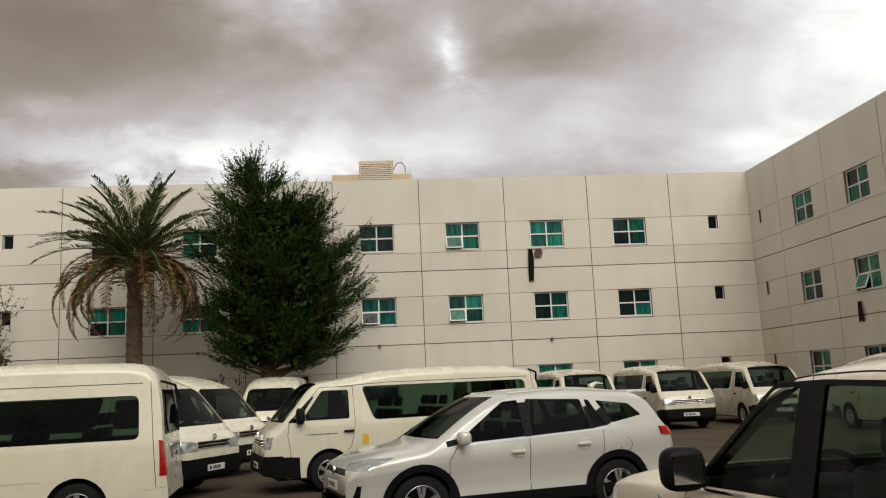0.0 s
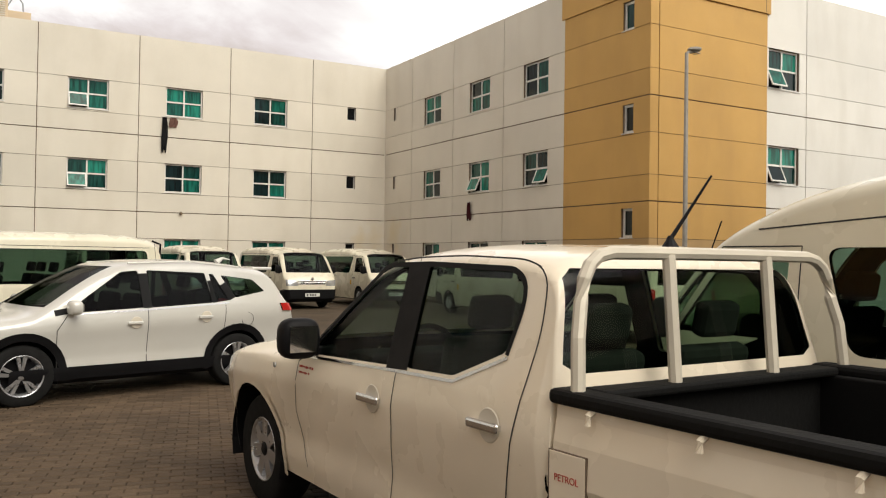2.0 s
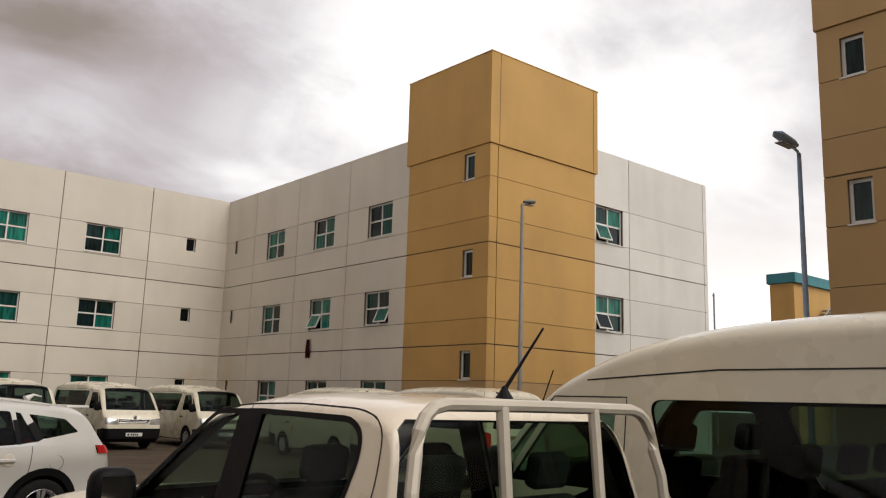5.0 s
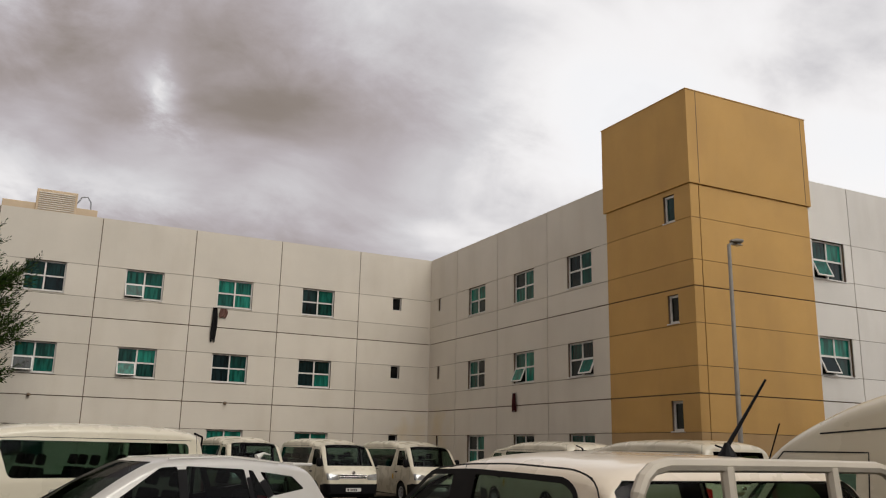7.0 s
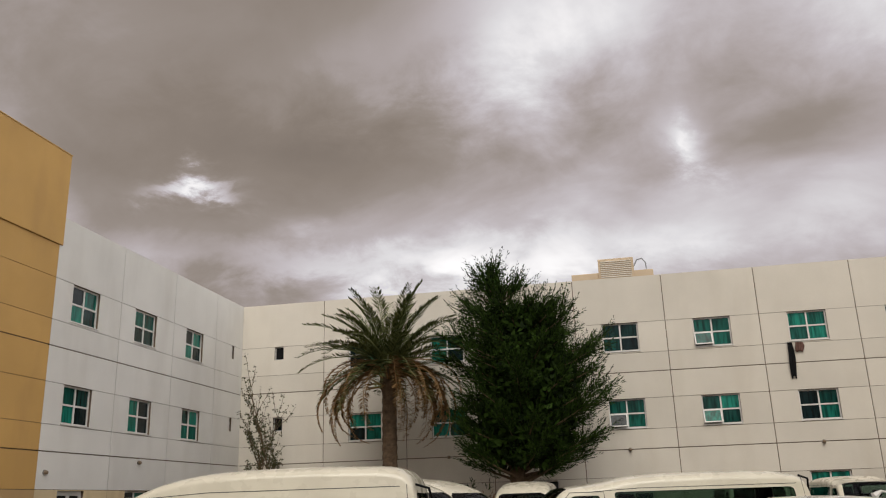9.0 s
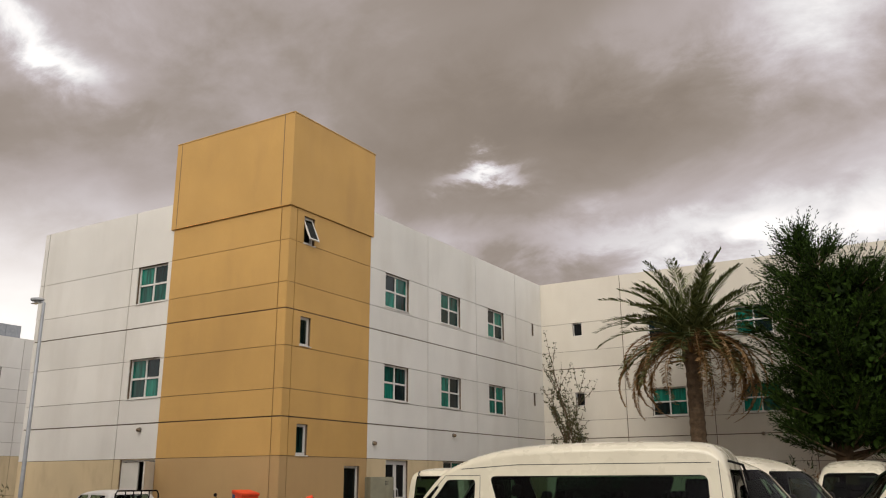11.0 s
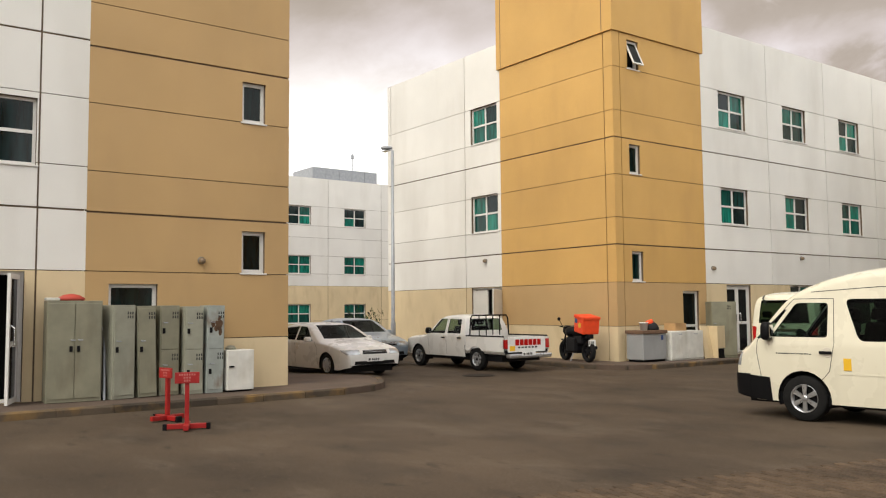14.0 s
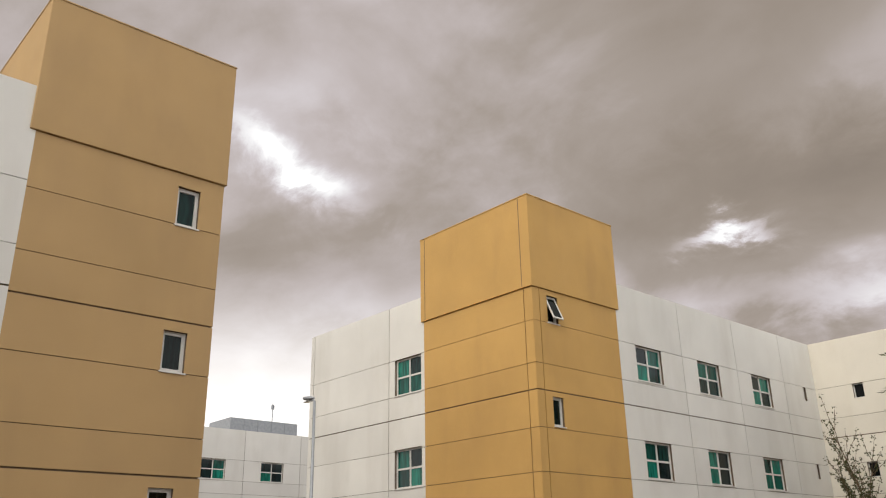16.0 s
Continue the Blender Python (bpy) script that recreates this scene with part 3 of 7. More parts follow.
roof_slab("roof_north", -29.0, 30.0, 37.3, 48.0)
roof_slab("roof_west", -29.0, -17.25, 19.1, 37.3)
roof_slab("roof_east", 18.3, 30.0, 19.2, 37.3)
roof_slab("roof_south_west", -28.0, -16.7, -13.9, 7.6)
roof_slab("roof_south_east", 17.8, 29.0, -13.9, 7.6)
back_wall("wall_north_back", -29.4, 30.4, 48.0, 48.25)
back_wall("wall_west_back", -29.40, -29.15, 19.05, 48.0)
back_wall("wall_east_back", 30.15, 30.40, 19.12, 48.0)
back_wall("wall_south_west_back", -28.3, -28.05, -14.0, 7.7)
back_wall("wall_south_west_side", -28.05, -21.55, 7.66, 7.9)
back_wall("wall_south_east_side", 22.6, 29.05, 7.66, 7.9)
back_wall("wall_south_east_back", 29.05, 29.3, -14.0, 7.7)
back_wall("wall_south_west_end", -28.3, -16.64, -14.25, -14.0)
back_wall("wall_south_east_end", 17.69, 29.3, -14.25, -14.0)
# the far side of the yard, behind the camera
back_wall("wall_south", -29.0, 30.0, -34.25, -34.0)

# far block seen down the side road
me_far = wall_matrix(-50.0, 14.0, 0, 1, 1, 0)
hs = [(15.0 - 4.2 * k - 0.55, 15.0 - 4.2 * k + 1.12, a - 0.35, b - 0.35) for k in range(-3, 4) for a, b in FLOORS]
facade("wall_far_west", me_far, 30.0, 10.5, [17.4 - 4.2 * k for k in range(-3, 5)], [1.0, 3.3, 4.1, 5.3, 6.5, 7.3, 8.6], hs, buff_paint, "cream panel wall of the block beyond the side road")
for h in hs:
    window(me_far, *h)
roof_slab("roof_far_west", -62.0, -50.3, 14.0, 44.0, 10.2)
back_wall("wall_far_west_back", -62.3, -62.0, 14.0, 44.0, 10.4)
back_wall("wall_far_west_side", -62.0, -50.29, 13.7, 14.0, 10.4)
tank = thing("roof_plant_room", Matrix.Translation((-51.5, 29.4, 10.2)), "low grey sheet-metal plant enclosure on the far roof", "plant room")
for k in range(5):
    part("panel", box(-0.3, 0.0, -2.6 + 1.04 * k, -1.58 + 1.04 * k, 0.0, 1.35, 0.01), M_STEEL, tank)
part("panel", box(-3.0, -0.3, -2.6, -2.5, 0.0, 1.35, 0.01), M_STEEL, tank)
part("mast", tube([(-0.1, 0.6, 1.3), (-0.1, 0.6, 2.6)], 0.03), M_STEEL, tank)
part("antenna", box(-0.16, -0.04, 0.5, 0.7, 2.2, 2.5, 0.02), M_STEEL, tank)

# ---- ground ----
ground = link_mesh("ground", box(-2500, 2500, -2500, 2500, -0.5, 0.0), M_GROUND)
tagged(ground, "dusty brown asphalt and paved yard with oil stains", "ground", kind="structure")


def rounded(poly, r, seg=6):
    out = []
    n = len(poly)
    for k in range(n):
        p, a, b = Vector(poly[k]), Vector(poly[k - 1]), Vector(poly[(k + 1) % n])
        rr = r[k]
        if not rr:
            out.append(tuple(p))
            continue
        da, db = (a - p).normalized(), (b - p).normalized()
        for s in range(seg + 1):
            t = s / seg
            out.append(tuple((1 - t) ** 2 * (p + da * rr) + 2 * t * (1 - t) * p + t * t * (p + db * rr)))
    return out


def pavement(name, poly, radii, kerb_from, kerb_to, label):
    pts = rounded(poly, radii)
    pave = link_mesh(name, prism(pts, -0.1, 0.128), M_PAVE)
    tagged(pave, label, "pavement", kind="structure")
    # kerb stones along the open side
    run = [Vector(p) for p in pts]
    best = lambda q: min(range(len(run)), key=lambda k: (run[k] - Vector(q)).length)
    i, j = best(kerb_from), best(kerb_to)
    seq = run[i:j + 1]
    line = [seq[0]]
    left = 0.0
    for a, b in zip(seq, seq[1:]):
        d = (b - a).length
        s = 0.9 - left
        while s < d:
            line.append(a + (b - a) * (s / d))
            s += 0.9
        left = d - (s - 0.9)
    for a, b in zip(line, line[1:]):
        d = (b - a).normalized()
        nrm = Vector((d.y, -d.x))
        bm = bmesh.new()
        a2, b2 = a + d * 0.006, b - d * 0.006
        prof = [(-0.12, -0.1), (0.02, -0.1), (0.02, 0.105), (-0.005, 0.135), (-0.12, 0.135)]
        ra = [bm.verts.new((*(a2 + nrm * o), z)) for o, z in prof]
        rb = [bm.verts.new((*(b2 + nrm * o), z)) for o, z in prof]
        for k in range(5):
            bm.faces.new((ra[k], ra[(k + 1) % 5], rb[(k + 1) % 5], rb[k]))
        bm.faces.new(ra[::-1])
        bm.faces.new(rb)
        bmesh.ops.recalc_face_normals(bm, faces=bm.faces)
        part("kerb_stone", bm, M_KERB, pave)
    return pave


pavement("pavement_south_west", [(-16.42, -14), (-14.75, -14), (-14.80, 6.5), (-15.0, 9.6), (-17.5, 10.9), (-19.2, 9.5), (-28, 9.3), (-28, 8.02), (-16.42, 8.02)],
         [0, 0, 0, 1.2, 0.7, 0.8, 0, 0, 0], (-14.75, -14), (-28, 9.3), "worn brown pavement with a chipped painted kerb")
pavement("pavement_west", [(-29, 18.70), (-29, 17.5), (-17.2, 17.3), (-15.35, 17.2), (-15.25, 36.9), (-16.85, 36.9), (-16.85, 18.70)],
         [0, 0, 0, 1.3, 0, 0, 0], (-29, 17.5), (-15.25, 36.9), "worn brown pavement round the tower foot")
pavement("pavement_east", [(17.9, 36.9), (16.4, 36.9), (16.4, 17.3), (29, 17.4), (29, 18.75), (17.9, 18.75)], [0, 0, 1.3, 0, 0, 0], (16.4, 36.9), (29, 17.4), "worn brown pavement below the east wing")
pavement("pavement_north", [(-15.2, 36.94), (-15.2, 34.4), (16.3, 34.4), (16.3, 36.94)], [0, 0, 0, 0], (-15.2, 34.4), (16.3, 34.4), "brown pavement below the north block")

# ---- vehicles ----
def car_paint(name, color, rough=0.28, metal=0.0, dust=0.25):
    return material(name, color, rough, metal, vary=0.05, scale=1.2, stain=(0.42, 0.36, 0.27), stain_amount=dust, stain_scale=(1.2, 1.2, 1.2), coat=0.6, world_space=False)


P_VAN = car_paint("cream_van_paint", (0.72, 0.675, 0.54), dust=0.15)
P_PICKUP = car_paint("beige_pickup_paint", (0.82, 0.73, 0.59), dust=0.07)
P_SUV = car_paint("pearl_white_paint", (0.62, 0.61, 0.575), 0.22, 0.15, 0.1)
P_WHITE = car_paint("white_paint", (0.72, 0.71, 0.68), dust=0.08)
P_SILVER = car_paint("silver_blue_paint", (0.24, 0.29, 0.34), 0.3, 0.5, 0.1)
M_TYRE = material("tyre_rubber", (0.011, 0.011, 0.011), 0.85, vary=0.3, scale=8, bump=0.2, spec=0.15)
M_BLACK = material("black_plastic", (0.007, 0.007, 0.008), 0.45, vary=0.2, scale=5, spec=0.12)
M_ALLOY = material("alloy_rim", (0.52, 0.53, 0.55), 0.3, 0.85, vary=0.1, scale=8)
M_CHROME = material("chrome", (0.75, 0.75, 0.76), 0.12, 1.0, vary=0.0)
M_LENS = material("headlamp_lens", (0.50, 0.52, 0.53), 0.08, 0.55, vary=0.3, scale=14, world_space=False)
M_RED = material("red_lamp_lens", (0.42, 0.012, 0.012), 0.12, vary=0.2, scale=12, coat=0.5)
M_PLATE = material("white_number_plate", (0.72, 0.72, 0.70), 0.4, vary=0.04)
# trim and seats near black: the cabin's shade is put into their colour
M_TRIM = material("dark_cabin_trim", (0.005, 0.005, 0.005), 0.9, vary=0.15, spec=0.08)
M_SEAT = material("cabin_shade_seat_cloth", (0.010, 0.010, 0.010), 0.9, vary=0.2, scale=6, spec=0.08)
M_YELLOW = material("yellow_sticker", (0.72, 0.42, 0.02), 0.5, vary=0.05)
G_VAN = glass("dark_van_glass", (0.24, 0.34, 0.28), ior=1.22)
G_CAR = glass("tinted_car_glass", (0.50, 0.62, 0.53))
G_SCREEN = glass("windscreen_glass", (0.40, 0.50, 0.45))
G_DARK = glass("dark_tinted_glass", (0.16, 0.20, 0.19), ior=1.22)
G_CLEAR = glass("clear_greenish_glass", (0.66, 0.78, 0.68), ior=1.30)
M_PALESEAT = material("grey_seat_fabric", (0.035, 0.034, 0.032), 0.9, vary=0.2, scale=6, spec=0.15)
M_INK = material("black_ink", (0.02, 0.02, 0.02), 0.7, vary=0.0)


def lerp_list(table, s):
    return float(np.interp(s, [a for a, b in table], [b for a, b in table]))


def spline(pts, n):
    """Even samples of a smooth curve through points."""
    P = [Vector((*p, 0)) for p in pts]
    dense = []
    for i in range(len(P) - 1):
        p0, p1, p2, p3 = P[max(i - 1, 0)], P[i], P[i + 1], P[min(i + 2, len(P) - 1)]
        d = (p2 - p1).length
        m1 = (p2 - p0) / max(1e-6, (p2 - p0).length) * d
        m2 = (p3 - p1) / max(1e-6, (p3 - p1).length) * d
        for k in range(12):
            t = k / 12
            dense.append((2 * t ** 3 - 3 * t ** 2 + 1) * p1 + (t ** 3 - 2 * t ** 2 + t) * m1 + (-2 * t ** 3 + 3 * t ** 2) * p2 + (t ** 3 - t ** 2) * m2)
    dense.append(P[-1])
    acc = [0.0]
    for a, b in zip(dense, dense[1:]):
        acc.append(acc[-1] + (b - a).length)
    xs, zs = [q.x for q in dense], [q.y for q in dense]
    u = np.linspace(0, acc[-1], n)
    return list(zip(np.interp(u, acc, xs), np.interp(u, acc, zs)))


class Shell:
    """A vehicle body lofted along its length: s runs from the nose back, y to its left, z up; x = length / 2 - s."""

    def __init__(self, length, top, belt, plan, sill, tumble=0.25, r=0.16, n=90, square=3.2, swell=((0, 0), (1, 0))):
        self.swell = swell
        self.length, self.belt, self.plan, self.sill, self.tumble, self.r, self.square = length, belt, plan, sill, tumble, r, square
        self.bm = bmesh.new()
        rows = []
        for s, zt in spline(top, n):
            rows.append([self.bm.verts.new((length / 2 - s, y, z)) for y, z in self.section(s, zt)])
        for a, b in zip(rows, rows[1:]):
            for k in range(len(a) - 1):
                self.bm.faces.new((a[k], b[k], b[k + 1], a[k + 1]))
        bmesh.ops.remove_doubles(self.bm, verts=self.bm.verts, dist=0.0006)
        bmesh.ops.recalc_face_normals(self.bm, faces=self.bm.faces)
        c = sum((f.normal.y * f.calc_center_median().y for f in self.bm.faces))
        if c < 0:
            bmesh.ops.reverse_faces(self.bm, faces=self.bm.faces)

    def half(self, s, z):
        w, zb, zl = lerp_list(self.plan, s), lerp_list(self.sill, s), lerp_list(self.belt, s)
        if z < zl:
            t = (zl - z) / max(0.05, zl - zb)
            return w * (1 - 0.055 * t * t) + lerp_list(self.swell, t)
        return w - self.tumble * (z - zl) - 0.10 * self.tumble * (z - zl) ** 2

    def section(self, s, zt):
        zb, zl = lerp_list(self.sill, s), lerp_list(self.belt, s)
        zt = max(zt, zb + 0.02)
        rr = min(self.r, 0.5 * (zt - zb))
        ze = zt - rr
        zm = min(zl, zb + (ze - zb) * 0.75)
        side = [zb + (zm - zb) * k / 14 for k in range(14)] + [zm + (ze - zm) * k / 7 for k in range(8)]
        pts = [(self.half(s, z), z) for z in side]
        ye = pts[-1][0]
        for k in range(1, 11):
            a = math.pi / 2 * k / 10
            pts.append((ye * math.cos(a) ** (2 / self.square) if k < 10 else 0.0, ze + rr * math.sin(a) ** (2 / 2.2)))
        return [(-y, z) for y, z in pts] + [(y, z) for y, z in pts[-2::-1]]

    def at(self, s, z, side=1, out=0.0):
        return Vector((self.length / 2 - s, side * (self.half(s, z) + out), z))

    def cut(self, pts, theta, inset=0.008, lean=0.25):
        """Cut a convex outline out of the body, seen along the compass angle theta; returns the piece as a bmesh, set in a little."""
        bm = self.bm
        d = Vector((math.cos(radians(theta)), math.sin(radians(theta)), 0))
        ax = Vector((-d.y, d.x, 0))
        P = [(Vector(p).dot(ax), Vector(p).z) for p in pts]
        area = sum(P[k - 1][0] * P[k][1] - P[k][0] * P[k - 1][1] for k in range(len(P)))
        if area < 0:
            P = P[::-1]
        a0, a1, b0, b1 = min(p[0] for p in P), max(p[0] for p in P), min(p[1] for p in P), max(p[1] for p in P)
        g = 0.12
        faces = []
        for f in bm.faces:
            if f.normal.dot(d) < lean:
                continue
            qa, qb = [v.co.dot(ax) for v in f.verts], [v.co.z for v in f.verts]
            if max(qa) > a0 - g and min(qa) < a1 + g and max(qb) > b0 - g and min(qb) < b1 + g:
                faces.append(f)
        geom = list({v for f in faces for v in f.verts} | {e for f in faces for e in f.edges}) + faces
        for k in range(len(P)):
            (pa, pb), (qa, qb) = P[k - 1], P[k]
            no = ax * (qb - pb) + Vector((0, 0, -(qa - pa)))
            if no.length < 1e-6:
                continue
            geom = bmesh.ops.bisect_plane(bm, geom=geom, dist=1e-5, plane_co=ax * pa + Vector((0, 0, pb)), plane_no=no.normalized())["geom"]
        hit = []
        for f in geom:
            if isinstance(f, bmesh.types.BMFace) and f.is_valid:
                c = f.calc_center_median()
                ca, cb = c.dot(ax), c.z
                if all((q[0] - p[0]) * (cb - p[1]) - (q[1] - p[1]) * (ca - p[0]) > -1e-5 for p, q in zip(P, P[1:] + P[:1])):
                    hit.append(f)
        bm.normal_update()
        piece = bmesh.new()
        got = {}
        for f in hit:
            for v in f.verts:
                if v not in got:
                    got[v] = piece.verts.new(v.co - v.normal * inset)
            try:
                piece.faces.new([got[v] for v in f.verts])
            except ValueError:
                pass
        if hit:
            bmesh.ops.delete(bm, geom=hit, context="FACES")
        return piece

    def side_poly(self, sz, side):
        return [(self.length / 2 - s, 0, z) for s, z in sz]

    def side_cut(self, sz, side, inset=0.008):
        return self.cut(self.side_poly(sz, side), 90 * side, inset)

    def seam(self, sz, side, width=0.009, out=0.0015):
        """A thin strip that lies on the body's side along (s, z) points."""
        bm = bmesh.new()
        line = []
        for (s0, z0), (s1, z1) in zip(sz, sz[1:]):
            n = max(2, int(math.hypot(s1 - s0, z1 - z0) / 0.05))
            line += [(s0 + (s1 - s0) * k / n, z0 + (z1 - z0) * k / n) for k in range(n)]
        line.append(sz[-1])
        prev = None
        for k, (s, z) in enumerate(line):
            a, b = line[max(k - 1, 0)], line[min(k + 1, len(line) - 1)]
            t = Vector((b[0] - a[0], b[1] - a[1])).normalized()
            p = [bm.verts.new(self.at(s - t.y * o, z + t.x * o, side, out)) for o in (-width / 2, width / 2)]
            if prev:
                bm.faces.new((prev[0], prev[1], p[1], p[0]))
            prev = p
        return bm

    def liner(self, inset=0.03):
        bm = self.bm.copy()
        bm.normal_update()
        moves = [(v, v.co - v.normal * inset) for v in bm.verts]
        for v, c in moves:
            v.co = c
        return bm


def round_poly(pts, r=0.05, seg=3):
    return [tuple(p) for p in rounded(pts, [r] * len(pts), seg)]


def wheel_arch(shell, root, s, radius, z, flare=None, trim=None):
    for side in (1, -1):
        ring = [(s + radius * math.cos(2 * math.pi * k / 28), z + radius * math.sin(2 * math.pi * k / 28)) for k in range(28)]
        shell.side_cut(ring, side).free()
        y = shell.half(s, z + radius * 0.6)
        bm = bmesh.new()
        rows = []
        for k in range(15):
            a = math.pi * (k / 14 * 1.2 - 0.1)
            px, pz = shell.length / 2 - s - radius * math.cos(a), z + radius * math.sin(a)
            rows.append([bm.verts.new((px, side * yy, pz)) for yy in (y - 0.008, y - 0.32)])
        for a, b in zip(rows, rows[1:]):
            bm.faces.new((a[0], a[1], b[1], b[0]))
        part("arch_liner", bm, M_BLACK, root)
        if flare:
            bm = bmesh.new()
            prev = None
            for k in range(19):
                a = math.pi * (k / 18 * 1.14 - 0.07)
                row = []
                for rr in (radius - 0.006, radius + flare):
                    ss, zz = s + rr * math.cos(a), z + rr * math.sin(a)
                    row.append(bm.verts.new(shell.at(ss, zz, side, 0.012)))
                if prev:
                    bm.faces.new((prev[0], prev[1], row[1], row[0]))
                prev = row
            part("arch_trim", bm, trim or M_BLACK, root, smooth=True)


def road_wheel(root, x, y, radius, width, rim, spokes, steel=False):
    side = 1 if y > 0 else -1
    w = width / 2
    tyre = part("wheel", lathe([(rim, -w * 0.9), (radius * 0.93, -w), (radius * 0.985, -w * 0.8), (radius, -w * 0.4), (radius, w * 0.4), (radius * 0.985, w * 0.8), (radius * 0.93, w), (rim, w * 0.9)], 32, caps=False), M_TYRE, root, smooth=True)
    tyre.matrix_local = Matrix.Translation((x, y - side * w, radius))
    part("rim_ring", lathe([(rim * 0.86, side * w * 0.2), (rim * 0.97, side * w * 0.92), (rim * 1.01, side * w * 0.93), (rim * 1.01, side * w * 0.6), (rim * 0.9, side * w * 0.1)], 32, caps=False), M_ALLOY, tyre, smooth=True)
    part("brake_disc", lathe([(0.02, side * w * 0.05), (rim * 0.9, side * w * 0.05), (rim * 0.9, side * w * 0.15), (0.02, side * w * 0.15)], 24), M_BLACK, tyre)
    bm = bmesh.new()
    for k in range(spokes):
        for twin in (-0.17, 0.17) if spokes == 5 else ():
            m = Matrix.Rotation(2 * math.pi * k / spokes + twin, 4, "Y")
            for v in add_box(bm, -0.013, 0.013, side * w * 0.55, side * w * 0.84, rim * 0.15, rim * 0.97):
                if v.co.z > rim * 0.5:
                    v.co.x *= 1.7
                v.co = m @ v.co
        if spokes == 5:
            continue
        m = Matrix.Rotation(2 * math.pi * k / spokes, 4, "Y")
        wd = (0.030 if spokes > 8 else 0.048) if not steel else rim * 0.30
        for v in add_box(bm, -wd / 2, wd / 2, side * w * 0.55, side * w * 0.80, rim * 0.12, rim * 0.95):
            if abs(v.co.z) > rim * 0.5:
                v.co.x *= 1.5
            v.co = m @ v.co
    part("spokes", bm, M_ALLOY, tyre)
    part("hub_cap", lathe([(rim * 0.22, side * w * 0.5), (rim * 0.22, side * w * 0.82), (rim * 0.14, side * w * 0.9), (0.005, side * w * 0.92)], 16), M_ALLOY if not steel else M_BLACK, tyre)
    return tyre


def plate(root, m, name="number_plate"):
    p = part(name, box(-0.004, 0.004, -0.26, 0.26, -0.055, 0.055, 0.003), M_PLATE, root, "white number plate with dark bars")
    p.matrix_local = m
    for k in range(4):
        part("bar", box(0.0045, 0.0065, -0.10 + 0.06 * k, -0.06 + 0.06 * k, -0.03, 0.03), M_INK, p)
    part("bar", box(0.0045, 0.0065, -0.21, -0.15, -0.03, 0.03), M_INK, p)
    return p


def seat(root, x, y, z, back=0.62, width=0.48, mat=None):
    mat = mat or M_SEAT
    bm = bmesh.new()
    add_box(bm, x - 0.25, x + 0.25, y - width / 2, y + width / 2, z, z + 0.14, 0.04)
    add_box(bm, -0.06, 0.06, y - width / 2, y + width / 2, 0, back, 0.045, Matrix.Translation((x - 0.25, 0, z + 0.08)) @ Matrix.Rotation(radians(-12), 4, "Y"))
    s = part("seat", bm, mat, root)
    part("headrest", box(-0.05, 0.05, y - 0.13, y + 0.13, back + 0.04, back + 0.22, 0.035, Matrix.Translation((x - 0.25, 0, z + 0.08)) @ Matrix.Rotation(radians(-12), 4, "Y")), mat, s)


def add_egg(bm, m, power=0.62, nu=20, nv=12):
    """A rounded block: a ball drawn out towards its corners."""
    def w(v):
        return math.copysign(abs(v) ** power, v)
    rows = []
    for j in range(1, nv):
        p = math.pi * (j / nv - 0.5)
        rows.append([bm.verts.new(m @ Vector((w(math.cos(p)) * w(math.cos(2 * math.pi * k / nu)), w(math.cos(p)) * w(math.sin(2 * math.pi * k / nu)), w(math.sin(p))))) for k in range(nu)])
    for a, b in zip(rows, rows[1:]):
        for k in range(nu):
            bm.faces.new((a[k], a[(k + 1) % nu], b[(k + 1) % nu], b[k]))
    bm.faces.new(rows[0][::-1])
    bm.faces.new(rows[-1])


def mirror(root, x, y, z, side, w=0.2, h=0.24, mat=None):
    bm = bmesh.new()
    add_egg(bm, Matrix.Translation((x + 0.01, y + side * w / 2, z)) @ Matrix.Diagonal((0.075, w / 2 + 0.01, h / 2 + 0.005, 1)))
    mm = part("wing_mirror", bm, mat or M_BLACK, root, smooth=True)
    part("mirror_arm", box(x - 0.03, x + 0.03, min(y - side * 0.12, y + side * 0.03), max(y - side * 0.12, y + side * 0.03), z - h * 0.45, z - h * 0.2, 0.012), M_BLACK, mm)
    part("mirror_glass", box(x - 0.068, x - 0.062, min(y + side * 0.03, y + side * (w - 0.03)), max(y + side * 0.03, y + side * (w - 0.03)), z - h / 2 + 0.04, z + h / 2 - 0.04), M_CHROME, mm)


def handle(root, shell, s, z, side, mat, w=0.19):
    p = shell.at(s, z, side, 0.022)
    bm = bmesh.new()
    add_box(bm, p.x - w / 2, p.x + w / 2, p.y - 0.013, p.y + 0.013, z - 0.021, z + 0.021, 0.012)
    add_box(bm, p.x - w / 2 + 0.01, p.x - w / 2 + 0.04, p.y - side * 0.03 - 0.012, p.y - side * 0.03 + 0.03, z - 0.012, z + 0.012)
    add_box(bm, p.x + w / 2 - 0.04, p.x + w / 2 - 0.01, p.y - side * 0.03 - 0.012, p.y - side * 0.03 + 0.03, z - 0.012, z + 0.012)
    h = part("door_handle", bm, mat, root, smooth=False)
    # flat disc on the door, toned as the shade of a handle recess
    q = shell.at(s, z, side, 0.003)
    part("handle_cup", lathe([(0.075, -0.002), (0.07, 0.002), (0.005, 0.0022)], 20, "y", Matrix.Translation((q.x - w * 0.1, q.y, z + 0.002))), M_SHADOW_CUP, h)


# recess shade behind the handles, as a colour
M_SHADOW_CUP = material("handle_recess_shade", (0.60, 0.55, 0.46), 0.4, vary=0.05, world_space=False)


